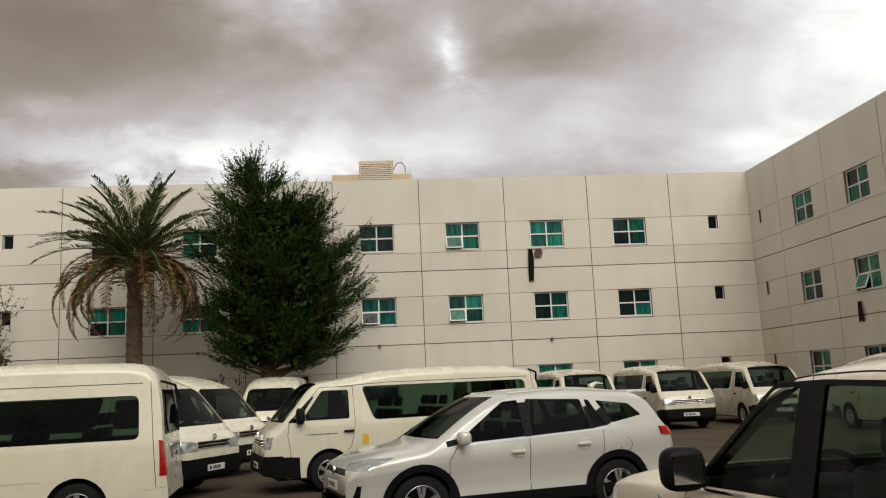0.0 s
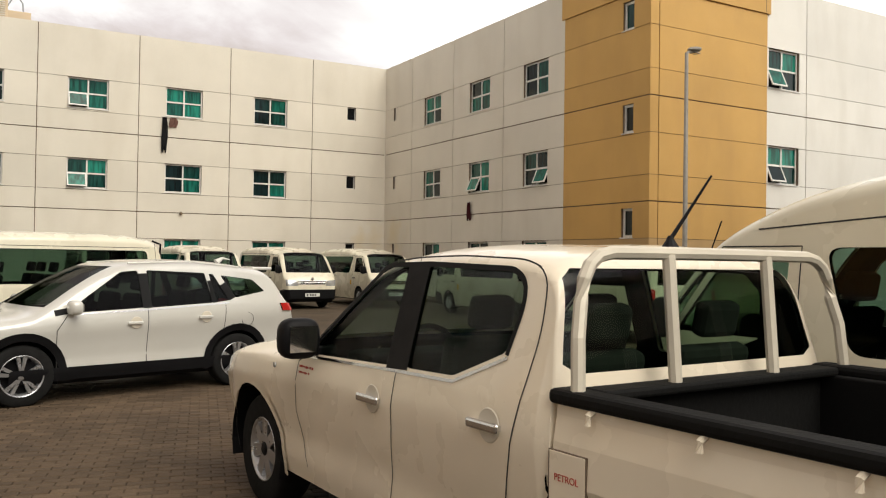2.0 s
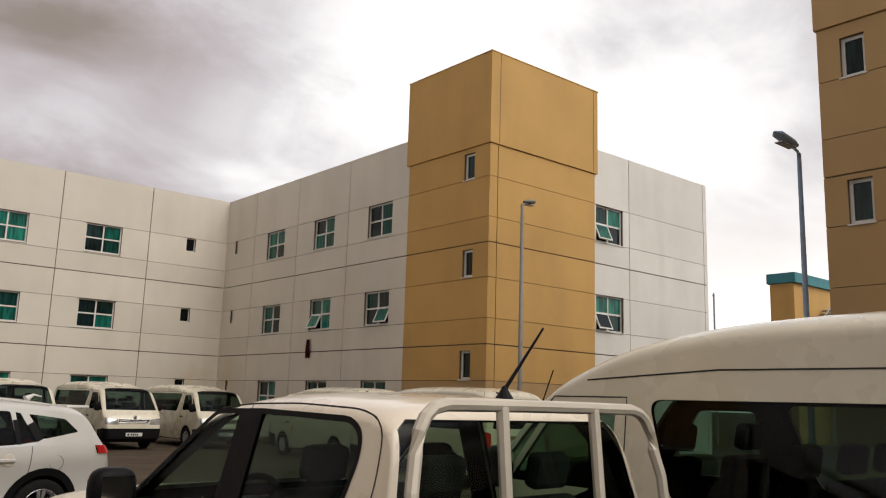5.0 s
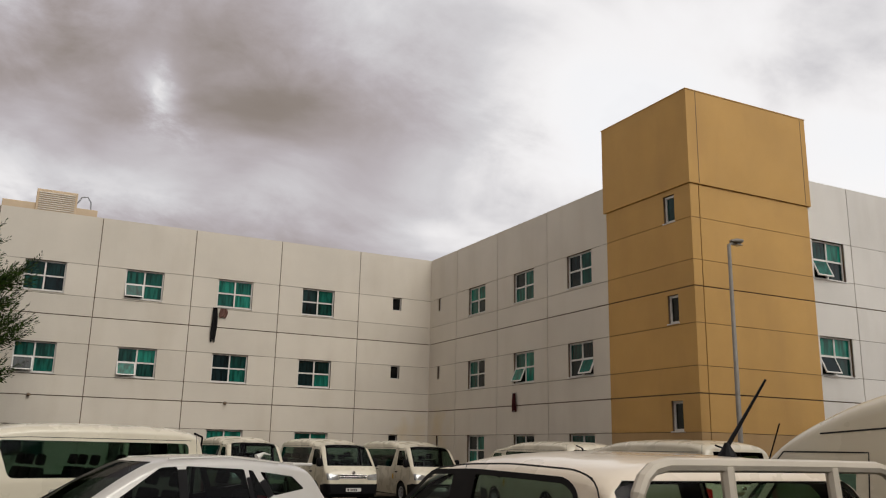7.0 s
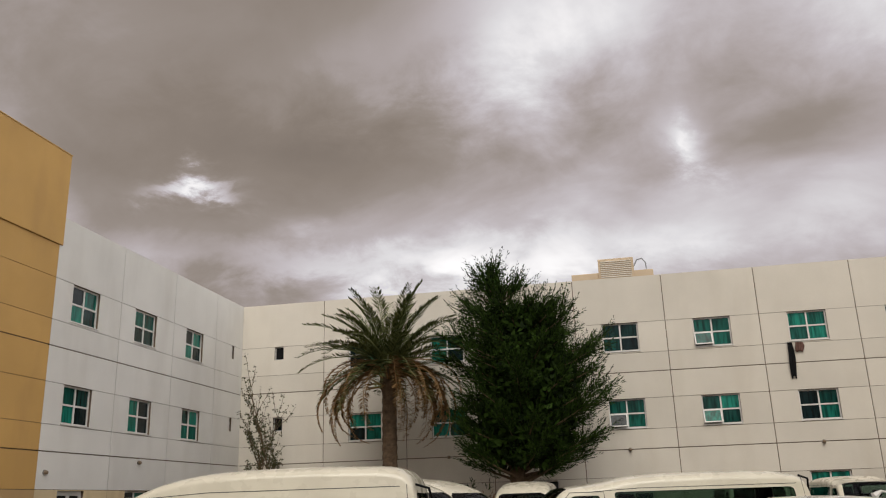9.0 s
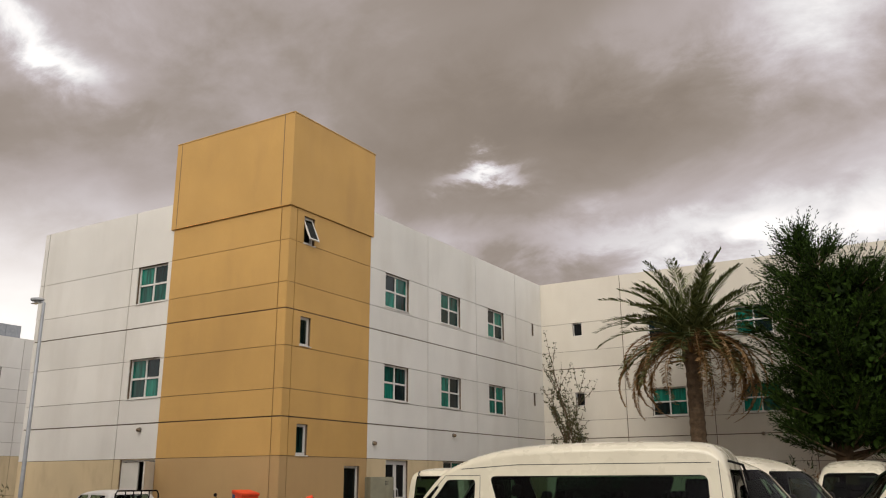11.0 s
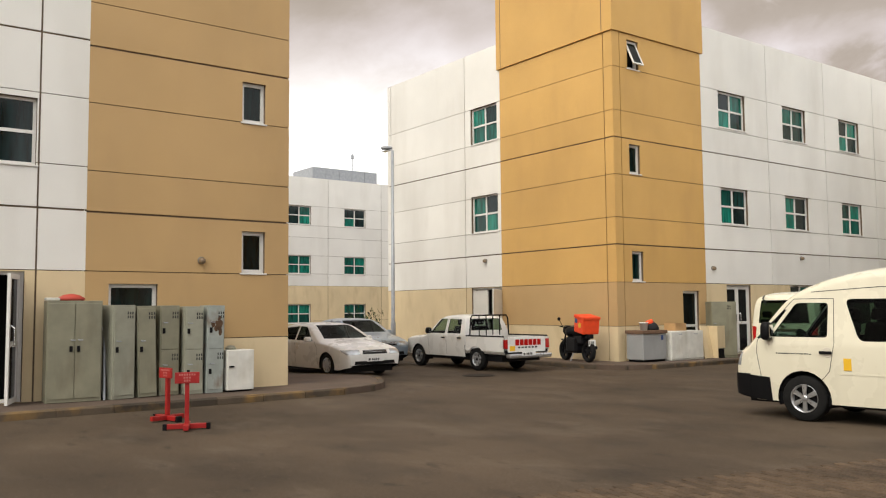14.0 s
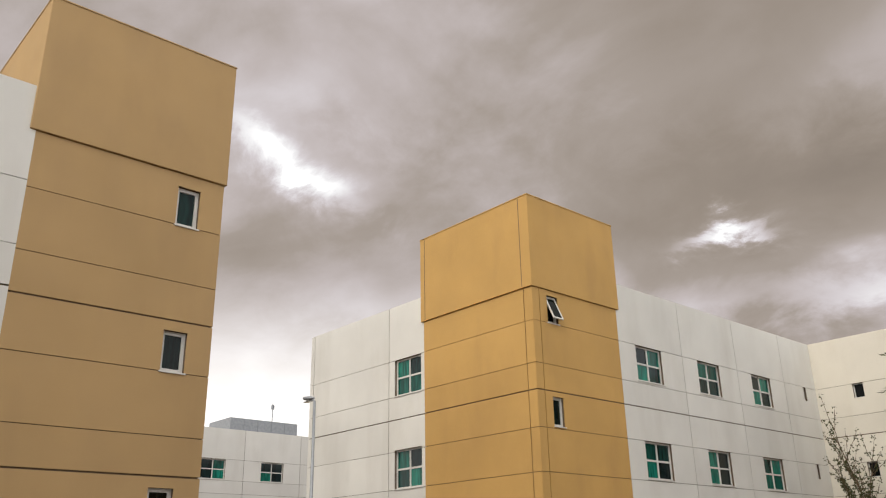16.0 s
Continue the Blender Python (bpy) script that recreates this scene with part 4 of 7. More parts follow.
def bars_text(root, shell, s, z, side, n, w, mat, size=0.02):
    """Unreadable small print on a door, as a row of bars."""
    rnd = random.Random(int(s * 100))
    x = s
    for k in range(n):
        l = rnd.uniform(0.5, 1.4) * w / n
        p = shell.at(x + l / 2, z, side, 0.003)
        bm = bmesh.new()
        add_box(bm, p.x - l * 0.4, p.x + l * 0.4, p.y - 0.001, p.y + 0.001, z - size / 2 * rnd.uniform(0.5, 1), z + size / 2 * rnd.uniform(0.5, 1))
        part("lettering_bar", bm, mat, root)
        x += w / n


def van(m, label, paint=None, tall=2.285, plain=False):
    """A cream minibus with a raised roof, a long dark window band and a short sloping nose."""
    paint = paint or P_VAN
    L, k = 5.38, tall - 2.285
    root = thing("minibus", m, label, "minibus", "parked minibuses")
    top = [(0.0, 0.36), (0.0, 0.55), (0.015, 0.80), (0.05, 0.98), (0.13, 1.10), (0.24, 1.17), (0.55, 1.52), (0.86, 1.86), (1.10, 2.00 + k * 0.5), (1.55, 2.15 + k), (2.2, 2.25 + k), (3.2, 2.285 + k), (4.6, 2.27 + k), (5.02, 2.22 + k), (5.20, 2.08 + k * 0.6), (5.28, 1.80), (5.33, 1.2), (5.37, 0.8), (5.38, 0.40)]
    plan = [(0, 0.80), (0.04, 0.845), (0.12, 0.885), (0.3, 0.915), (0.8, 0.935), (1.5, 0.94), (4.6, 0.94), (5.15, 0.925), (5.3, 0.895), (5.38, 0.84)]
    sh = Shell(L, top, [(0, 1.0), (0.3, 1.12), (5.38, 1.14)], plan, [(0, 0.34), (0.4, 0.27), (5.0, 0.28), (5.38, 0.38)], 0.135, 0.17, 110, 3.6)
    # glass
    band = round_poly([(1.95, 1.19), (5.02, 1.20), (5.00, 1.79), (1.74, 1.79)], 0.10, 5)
    door = round_poly([(0.64, 1.235), (1.50, 1.235), (1.50, 1.74), (1.02, 1.74)], 0.05, 3)
    for side in (1, -1):
        part("side_window", sh.side_cut(band, side), G_VAN, root, "long dark window band", smooth=True)
        part("door_window", sh.side_cut(door, side), G_VAN, root, smooth=True)
        part("corner_window", sh.side_cut([(0.40, 1.21), (0.56, 1.205), (0.88, 1.64), (0.83, 1.64)], side), G_CAR, root, smooth=True)
    ws = sh.cut([(0, -0.80, 1.22), (0, 0.80, 1.22), (0, 0.71, 1.84), (0, 0.60, 1.90), (0, -0.60, 1.90), (0, -0.71, 1.84)], 0, 0.006)
    part("windscreen", ws, G_SCREEN, root, smooth=True)
    rw = sh.cut([(0, -0.70, 1.24), (0, 0.70, 1.24), (0, 0.63, 1.86), (0, -0.63, 1.86)], 180, 0.006)
    part("rear_window", rw, G_VAN, root, smooth=True)
    # lamps and bumpers
    for side in (1, -1):
        part("headlight", sh.cut([(2.69, side * 0.50, 0.78), (2.60, side * 0.88, 0.78), (2.56, side * 0.90, 0.99), (2.66, side * 0.52, 0.94)], side * 20, 0.003), M_LENS, root, smooth=True)
        part("tail_light", sh.cut([(-2.62, side * 0.90, 0.70), (-2.66, side * 0.77, 0.70), (-2.66, side * 0.77, 1.14), (-2.60, side * 0.91, 1.18)], side * 150, -0.004), M_RED, root, smooth=True)
    part("grille", sh.cut([(0, -0.50, 0.83), (0, 0.50, 0.83), (0, 0.48, 0.95), (0, -0.48, 0.95)], 0, 0.012), M_BLACK, root)
    for z in (0.835, 0.885, 0.94):
        part("grille_bar", box(2.655, 2.69, -0.49, 0.49, z - 0.012, z + 0.012, 0.006), M_CHROME, root)
    part("badge", lathe([(0.055, 2.66), (0.055, 2.69), (0.03, 2.695)], 16, "x", Matrix.Translation((0, 0, 1.01))), M_CHROME, root)
    part("front_bumper", sh.cut([(0, -0.97, 0.26), (0, 0.97, 0.26), (0, 0.97, 0.66), (0, -0.97, 0.66)], 0, -0.02, 0.12), M_BLACK, root, smooth=True)
    for side in (1, -1):
        part("bumper_end", sh.side_cut([(0.0, 0.30), (0.62, 0.27), (0.60, 0.62), (0.02, 0.66)], side, -0.016), M_BLACK, root, smooth=True)
        part("rear_bumper_end", sh.side_cut([(5.0, 0.30), (5.40, 0.34), (5.40, 0.56), (5.05, 0.52)], side, -0.012), paint, root, smooth=True)
    for s in (1.12, 4.23):
        wheel_arch(sh, root, s, 0.40, 0.34)
        for side in (1, -1):
            road_wheel(root, L / 2 - s, side * 0.915, 0.335, 0.20, 0.205, 6)
    plate(root, Matrix.Translation((2.715, 0, 0.48)))
    plate(root, Matrix.Translation((-2.70, 0.0, 0.95)) @ Matrix.Rotation(math.pi, 4, "Z"))
    part("plate_garnish", box(-2.70, -2.66, -0.45, 0.45, 1.03, 1.10, 0.015), M_CHROME, root)
    part("rear_badge", box(-2.705, -2.68, -0.06, 0.06, 1.14, 1.2, 0.02), M_CHROME, root)
    # seams, gutters, handles
    for side in (1, -1):
        part("door_seam", sh.seam([(0.46, 0.62), (0.40, 1.0), (0.42, 1.18), (0.98, 1.80), (1.58, 1.80), (1.60, 1.15), (1.52, 0.75), (1.40, 0.62)], side), M_INK, root)
        part("roof_gutter", sh.seam([(1.25, 1.90 + k * 0.55), (2.2, 1.955 + k * 0.6), (5.05, 1.955 + k * 0.6)], side, 0.010, 0.002), M_INK, root)
        part("body_crease", sh.seam([(1.65, 0.72), (3.75, 0.72)], side, 0.018, 0.006), paint, root)
        handle(root, sh, 1.48, 1.02, side, M_BLACK)
        mirror(root, L / 2 - 0.62, side * 0.90, 1.32, side, 0.17, 0.27)
        part("fuel_sticker", box(-0.001, 0.001, -0.055, 0.055, -0.085, 0.085), M_YELLOW, root, "yellow speed sticker").matrix_local = Matrix.Translation(sh.at(1.78, 0.86, side, 0.004)) @ Matrix.Rotation(radians(90), 4, "Z")
    part("sliding_rail", sh.seam([(3.1, 1.08), (5.05, 1.08)], -1, 0.022, 0.004), M_INK, root)
    bars_text(root, sh, 0.72, 0.99, 1, 14, 0.55, M_INK, 0.022)
    part("door_seam", sh.seam([(5.15, 1.98), (5.2, 1.2), (5.24, 0.55)], 1), M_INK, root)
    part("wiper", tube([(-2.62, 0.02, 1.86), (-2.70, -0.10, 1.50), (-2.705, -0.22, 1.26)], 0.012, 6), M_BLACK, root)
    part("rear_wash_arm", tube([(-2.55, 0.55, 1.98), (-2.74, 0.50, 1.92), (-2.79, 0.38, 1.72)], 0.02, 6), M_BLACK, root, "black rear view mirror arm")
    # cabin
    # near-black inner skin, coloured as dark as the shaded cabin
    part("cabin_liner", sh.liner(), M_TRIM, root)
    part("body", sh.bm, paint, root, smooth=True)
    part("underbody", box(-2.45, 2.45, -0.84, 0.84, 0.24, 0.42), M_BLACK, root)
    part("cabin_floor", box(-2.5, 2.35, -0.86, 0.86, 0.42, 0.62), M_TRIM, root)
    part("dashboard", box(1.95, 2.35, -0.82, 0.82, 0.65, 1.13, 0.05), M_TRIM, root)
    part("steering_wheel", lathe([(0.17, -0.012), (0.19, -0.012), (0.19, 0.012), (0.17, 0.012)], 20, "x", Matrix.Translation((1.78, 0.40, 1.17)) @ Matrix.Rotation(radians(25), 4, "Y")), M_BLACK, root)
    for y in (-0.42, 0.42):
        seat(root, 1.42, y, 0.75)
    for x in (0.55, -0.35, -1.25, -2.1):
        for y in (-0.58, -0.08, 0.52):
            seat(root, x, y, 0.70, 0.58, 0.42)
    return root


def finish(sh, root, paint, floor):
    # inner skin in near-black, with the cabin's shade in its colour
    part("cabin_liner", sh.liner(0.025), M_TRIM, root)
    part("body", sh.bm, paint, root, smooth=True)
    L = sh.length
    part("underbody", box(-L / 2 + 0.25, L / 2 - 0.25, -0.72, 0.72, floor - 0.05, floor + 0.12), M_BLACK, root)

def suv(m, label):
    L = 4.605
    root = thing("suv", m, label, "car")
    top = [(0.10, 0.44), (0.06, 0.58), (0.07, 0.74), (0.13, 0.85), (0.32, 0.945), (0.70, 1.02), (1.02, 1.07), (1.20, 1.16), (1.60, 1.41), (1.93, 1.585), (2.15, 1.655), (2.7, 1.69), (3.3, 1.68), (3.85, 1.62), (4.12, 1.555), (4.32, 1.28), (4.47, 1.08), (4.56, 0.92), (4.60, 0.62), (4.605, 0.42)]
    plan = [(0, 0.62), (0.08, 0.72), (0.25, 0.83), (0.5, 0.89), (1.0, 0.92), (3.6, 0.92), (4.2, 0.88), (4.45, 0.82), (4.6, 0.70)]
    sh = Shell(L, top, [(0, 0.80), (0.5, 0.93), (1.4, 1.02), (4.2, 1.13), (4.6, 1.1)], plan, [(0, 0.34), (0.35, 0.24), (1.6, 0.28), (3.0, 0.28), (4.2, 0.32), (4.6, 0.42)], 0.33, 0.13, 110, 2.9, ((0, 0), (0.10, 0.016), (0.22, 0.020), (0.45, -0.006), (0.68, -0.016), (0.85, 0.006), (1, 0)))
    for side in (1, -1):
        part("front_window", sh.side_cut(round_poly([(1.36, 1.05), (2.30, 1.09), (2.28, 1.55), (2.07, 1.535)], 0.03), side), G_DARK, root, smooth=True)
        part("rear_window", sh.side_cut(round_poly([(2.40, 1.09), (3.22, 1.13), (3.16, 1.52), (2.39, 1.555)], 0.03), side), G_DARK, root, smooth=True)
        part("door_quarter_window", sh.side_cut([(3.27, 1.135), (3.46, 1.16), (3.28, 1.50), (3.22, 1.51)], side), G_DARK, root, smooth=True)
        part("quarter_window", sh.side_cut(round_poly([(3.55, 1.19), (4.02, 1.27), (3.85, 1.43), (3.38, 1.49)], 0.03), side), G_VAN, root, smooth=True)
        part("headlight", sh.cut([(2.22, side * 0.50, 0.80), (1.98, side * 0.80, 0.80), (1.70, side * 0.88, 0.935), (1.95, side * 0.72, 0.93), (2.20, side * 0.50, 0.87)], side * 52, 0.004), M_LENS, root, smooth=True)
        part("tail_light", sh.cut([(-1.98, side * 0.88, 1.00), (-2.22, side * 0.72, 0.98), (-2.24, side * 0.70, 1.08), (-1.93, side * 0.86, 1.10)], side * 125, -0.02), M_RED, root, "red wrap-round tail lamp", smooth=True)
        part("fog_lamp_surround", sh.cut([(2.16, side * 0.70, 0.47), (2.11, side * 0.77, 0.44), (2.06, side * 0.79, 0.63), (2.10, side * 0.75, 0.63)], side * 40, 0.01), M_BLACK, root, smooth=True)
        part("sill_trim", sh.side_cut([(0.80, 0.20), (3.9, 0.22), (3.9, 0.43), (0.80, 0.42)], side, -0.012), M_BLACK, root, smooth=True)
    part("windscreen", sh.cut([(0, -0.74, 1.12), (0, 0.74, 1.12), (0, 0.56, 1.60), (0, -0.56, 1.60)], 0, 0.005, 0.15), G_DARK, root, smooth=True)
    part("tailgate_glass", sh.cut([(0, -0.60, 1.16), (0, 0.60, 1.16), (0, 0.50, 1.50), (0, -0.50, 1.50)], 180, 0.005, 0.15), G_VAN, root, smooth=True)
    part("upper_grille", sh.cut([(0, -0.56, 0.74), (0, 0.56, 0.74), (0, 0.50, 0.81), (0, -0.50, 0.81)], 0, 0.01), M_BLACK, root, smooth=True)
    part("lower_grille", sh.cut([(0, -0.74, 0.22), (0, 0.74, 0.22), (0, 0.60, 0.50), (0, -0.60, 0.50)], 0, 0.004, 0.1), M_BLACK, root, smooth=True)
    part("badge", lathe([(0.06, 2.27), (0.06, 2.29), (0.03, 2.297)], 16, "x", Matrix.Translation((-0.045, 0, 0.775))), M_CHROME, root)
    for s in (0.93, 3.59):
        wheel_arch(sh, root, s, 0.40, 0.36, 0.085)
        for side in (1, -1):
            road_wheel(root, L / 2 - s, side * 0.905, 0.355, 0.22, 0.235, 5)
    for side in (1, -1):
        part("door_seam", sh.seam([(1.30, 0.40), (1.28, 0.85), (1.40, 1.03)], side), M_INK, root)
        part("door_seam", sh.seam([(2.35, 0.38), (2.35, 1.08)], side), M_INK, root)
        part("door_seam", sh.seam([(3.12, 0.42), (3.38, 0.80), (3.40, 1.13)], side), M_INK, root)
        part("pillar_trim", sh.seam([(2.35, 1.085), (2.337, 1.515)], side, 0.115, 0.002), M_BLACK, root)
        part("pillar_trim", sh.seam([(3.245, 1.13), (3.21, 1.42)], side, 0.06, 0.002), M_BLACK, root)
        part("pillar_trim", sh.seam([(3.505, 1.175), (3.40, 1.38)], side, 0.10, 0.002), M_BLACK, root)
        part("mirror_sail", sh.seam([(1.26, 1.055), (1.44, 1.085)], side, 0.07, 0.003), M_BLACK, root)
        part("chrome_strip", sh.seam([(1.42, 1.035), (2.35, 1.065), (3.45, 1.125)], side, 0.016, 0.004), M_CHROME, root)
        handle(root, sh, 2.18, 0.91, side, P_SUV)
        handle(root, sh, 3.10, 0.95, side, P_SUV)
        mirror(root, L / 2 - 1.46, side * 0.90, 1.12, side, 0.20, 0.16, P_SUV)
        part("roof_rail", tube([sh.at(2.2, 1.55, side, -0.10) + Vector((0, 0, 0.09)), sh.at(3.0, 1.55, side, -0.10) + Vector((0, 0, 0.12)), sh.at(3.7, 1.5, side, -0.10) + Vector((0, 0, 0.10))], 0.012, 6), P_SUV, root)
    fc = sh.at(3.72, 0.90, 1, 0.002)
    part("fuel_cap_seam", lathe([(0.085, 0.0), (0.09, 0.0), (0.09, 0.002), (0.085, 0.002)], 24, "y", Matrix.Translation(fc), caps=False), M_INK, root)
    bm = bmesh.new()
    add_tube(bm, [(-1.45, 0, 1.66), (-1.55, 0, 1.72), (-1.66, 0, 1.70)], 0.02, 6, [0.05, 0.018, 0.006])
    part("roof_antenna", bm, P_SUV, root)
    part("rear_spoiler", box(-2.02, -1.70, -0.55, 0.55, 1.555, 1.60, 0.018), P_SUV, root)
    plate(root, Matrix.Translation((2.255, 0, 0.60)))
    part("dashboard", box(0.75, 1.1, -0.7, 0.7, 0.7, 1.05, 0.05), M_TRIM, root)
    part("cabin_floor", box(-1.9, 1.0, -0.78, 0.78, 0.36, 0.50), M_TRIM, root)
    for x in (0.25, -0.75):
        for y in (-0.38, 0.38):
            seat(root, x, y, 0.58, 0.6, 0.5)
    finish(sh, root, P_SUV, 0.26)
    return root


def word(name, text, size, mat, parent, m, label=""):
    cu = bpy.data.curves.new(name, "FONT")
    cu.body, cu.size, cu.extrude, cu.align_x, cu.align_y = text, size, 0.0008, "CENTER", "CENTER"
    cu.materials.append(mat)
    tmp = bpy.data.objects.new(name, cu)
    scene.collection.objects.link(tmp)
    me = bpy.data.meshes.new_from_object(tmp.evaluated_get(bpy.context.evaluated_depsgraph_get()))
    bpy.data.objects.remove(tmp)
    ob = new(name, me)
    ob.parent = parent
    ob.matrix_local = m
    return tagged(ob, label) if label else ob


M_REDINK = material("red_ink", (0.42, 0.05, 0.03), 0.6, vary=0.0)
M_RACK = material("cream_painted_tube", (0.60, 0.55, 0.46), 0.45, 0.1, vary=0.1, scale=4)
M_BEDLINER = material("black_bed_liner", (0.006, 0.006, 0.006), 0.7, vary=0.2, bump=0.3, spec=0.15)


def round_line(pts, r=0.09, seg=4):
    """An open line with eased corners."""
    return [tuple(p) for p in rounded(pts, [0] + [r] * (len(pts) - 2) + [0], seg)]


def pickup(m, label):
    """A double-cab pickup with a headboard rack over an open, black lined bed."""
    L = 5.255
    root = thing("pickup_truck", m, label, "pickup truck")
    top = [(-0.26, 0.50), (-0.26, 0.68), (-0.23, 0.88), (-0.14, 0.99), (0.12, 1.075), (0.72, 1.135), (1.26, 1.16), (1.45, 1.22), (1.80, 1.47), (2.08, 1.665), (2.35, 1.745), (2.75, 1.775), (3.10, 1.77), (3.44, 1.745), (3.57, 1.69), (3.645, 1.42), (3.685, 1.18), (3.69, 0.9), (3.69, 0.50)]
    plan = [(-0.26, 0.64), (-0.18, 0.75), (0.0, 0.86), (0.3, 0.925), (0.65, 0.94), (1.1, 0.93), (3.3, 0.925), (3.62, 0.92), (3.69, 0.90)]
    sh = Shell(L, top, [(-0.26, 0.9), (0.4, 1.02), (1.5, 1.09), (3.69, 1.13)], plan, [(-0.26, 0.46), (0.1, 0.34), (3.69, 0.30)], 0.265, 0.13, 130, 3.3, ((0, 0), (0.08, 0.010), (0.2, 0.022), (0.42, 0.010), (0.65, -0.012), (0.85, 0.0), (1, -0.01)))
    for side in (1, -1):
        part("front_window", sh.side_cut(round_poly([(1.52, 1.12), (2.45, 1.15), (2.43, 1.66), (2.20, 1.655)], 0.035), side), G_CLEAR, root, smooth=True)
        part("rear_window", sh.side_cut(round_poly([(2.62, 1.155), (3.02, 1.165), (3.36, 1.30), (3.40, 1.55), (3.33, 1.64), (2.60, 1.66)], 0.03), side), G_CLEAR, root, smooth=True)
        part("headlight", sh.cut([(2.81, side * 0.58, 0.78), (2.55, side * 0.86, 0.84), (2.40, side * 0.90, 0.98), (2.76, side * 0.62, 0.94)], side * 45, 0.004), M_LENS, root, smooth=True)
    part("windscreen", sh.cut([(0, -0.76, 1.22), (0, 0.76, 1.22), (0, 0.60, 1.70), (0, -0.60, 1.70)], 0, 0.005, 0.15), G_SCREEN, root, smooth=True)
    part("back_window", sh.cut([(0, -0.76, 1.24), (0, 0.76, 1.24), (0, 0.83, 1.28), (0, 0.755, 1.62), (0, 0.70, 1.66), (0, -0.70, 1.66), (0, -0.755, 1.62), (0, -0.83, 1.28)], 180, 0.005, 0.1), G_CAR, root, smooth=True)
    part("grille", sh.cut([(0, -0.45, 0.70), (0, 0.45, 0.70), (0, 0.52, 0.96), (0, -0.52, 0.96)], 0, 0.015), M_BLACK, root, smooth=True)
    wheel_arch(sh, root, 0.66, 0.44, 0.40, 0.045, P_PICKUP)
    for s in (0.66, 4.10):
        for side in (1, -1):
            road_wheel(root, L / 2 - s, side * 0.87, 0.375, 0.24, 0.215, 7, steel=True)
    for side in (1, -1):
        part("front_door_seam", sh.seam([(1.45, 0.42), (1.36, 0.75), (1.40, 1.06), (1.48, 1.10)], side, 0.007), M_INK, root)
        part("front_door_seam", sh.seam([(2.44, 0.42), (2.52, 0.85), (2.54, 1.15), (2.51, 1.70)], side, 0.007), M_INK, root)
        part("rear_door_seam", sh.seam(round_line([(3.34, 0.42), (3.44, 0.80), (3.52, 1.15), (3.555, 1.40), (3.52, 1.64), (3.38, 1.695), (2.9, 1.71), (2.51, 1.70), (2.2, 1.67), (1.50, 1.14)]), side, 0.008), M_INK, root)
        part("pillar_trim", sh.seam([(2.535, 1.14), (2.515, 1.675)], side, 0.20, 0.003), M_BLACK, root)
        part("window_frame", sh.seam(round_line([(1.52, 1.125), (2.20, 1.655), (2.6, 1.667), (3.30, 1.652), (3.39, 1.60), (3.41, 1.50), (3.37, 1.29)], 0.05), side, 0.026, 0.003), M_BLACK, root)
        part("chrome_strip", sh.seam([(1.48, 1.10), (2.54, 1.132), (3.03, 1.142), (3.38, 1.28)], side, 0.015, 0.005), M_CHROME, root)
        handle(root, sh, 2.32, 0.965, side, M_CHROME, 0.22)
        handle(root, sh, 3.31, 0.995, side, M_CHROME, 0.22)
        mirror(root, L / 2 - 1.62, side * 0.92, 1.22, side, 0.23, 0.23)
        part("side_indicator", lathe([(0.018, 0), (0.018, 0.008), (0.008, 0.012)], 12, "y", Matrix.Translation(sh.at(1.05, 1.0, side, 0.0))), M_LENS, root)
    # bed
    xa, xb, zr = L / 2 - 3.71, -L / 2, 1.175
    for side in (1, -1):
        bm = bmesh.new()
        prof = [(0.86, 0.50), (0.905, 0.62), (0.925, 0.85), (0.918, 1.0), (0.90, 1.10), (0.895, zr), (0.84, zr), (0.84, 0.62)]
        n = 40
        rows = []
        for k in range(n + 1):
            x = xa + (xb - xa) * k / n
            s = L / 2 - x
            d = 0.43 ** 2 - (s - 4.10) ** 2
            za = 0.40 + math.sqrt(d) if d > 0 else 0.0
            bulge = 0.0
            row = []
            for j, (y, z) in enumerate(prof):
                zz = z if j in (5, 6) else max(z, min(za + 0.004 * j, 0.99))
                row.append(bm.verts.new((x, side * (y + (bulge if 0 < j < 3 else 0)), zz)))
            rows.append(row)
        for a, b in zip(rows, rows[1:]):
            for j in range(len(prof) - 1):
                bm.faces.new((a[j], b[j], b[j + 1], a[j + 1]))
        bm.faces.new(rows[0])
        bm.faces.new(rows[-1][::-1])
        bmesh.ops.recalc_face_normals(bm, faces=bm.faces)
        bed = part("bed_side", bm, P_PICKUP, root, smooth=False)
        part("rail_cap", box(xb, xa + 0.03, min(side * 0.80, side * 0.925), max(side * 0.80, side * 0.925), zr - 0.035, zr + 0.025, 0.02), M_BEDLINER, root, "black bed rail cap")
        part("bed_wall_liner", box(xb + 0.05, xa - 0.002, min(side * 0.75, side * 0.84), max(side * 0.75, side * 0.84), 0.66, zr - 0.02, 0.01), M_BEDLINER, root)
        for x in (xa - 0.20, xa - 0.70, xa - 1.22, xa - 1.5):
            part("tie_hook", tube([(x, side * 0.895, zr - 0.035), (x, side * 0.93, zr - 0.05), (x, side * 0.93, zr - 0.085)], 0.013, 6), P_PICKUP, root)
    part("bed_floor", box(xb, xa, -0.80, 0.80, 0.60, 0.66), M_BEDLINER, root)
    for k in range(9):
        part("bed_rib", box(xb + 0.05, xa - 0.05, -0.68 + 0.17 * k - 0.03, -0.68 + 0.17 * k + 0.03, 0.659, 0.675, 0.004), M_BEDLINER, root)
    part("bed_front", box(xa - 0.06, xa, -0.80, 0.80, 0.62, zr + 0.015, 0.012), M_BEDLINER, root)
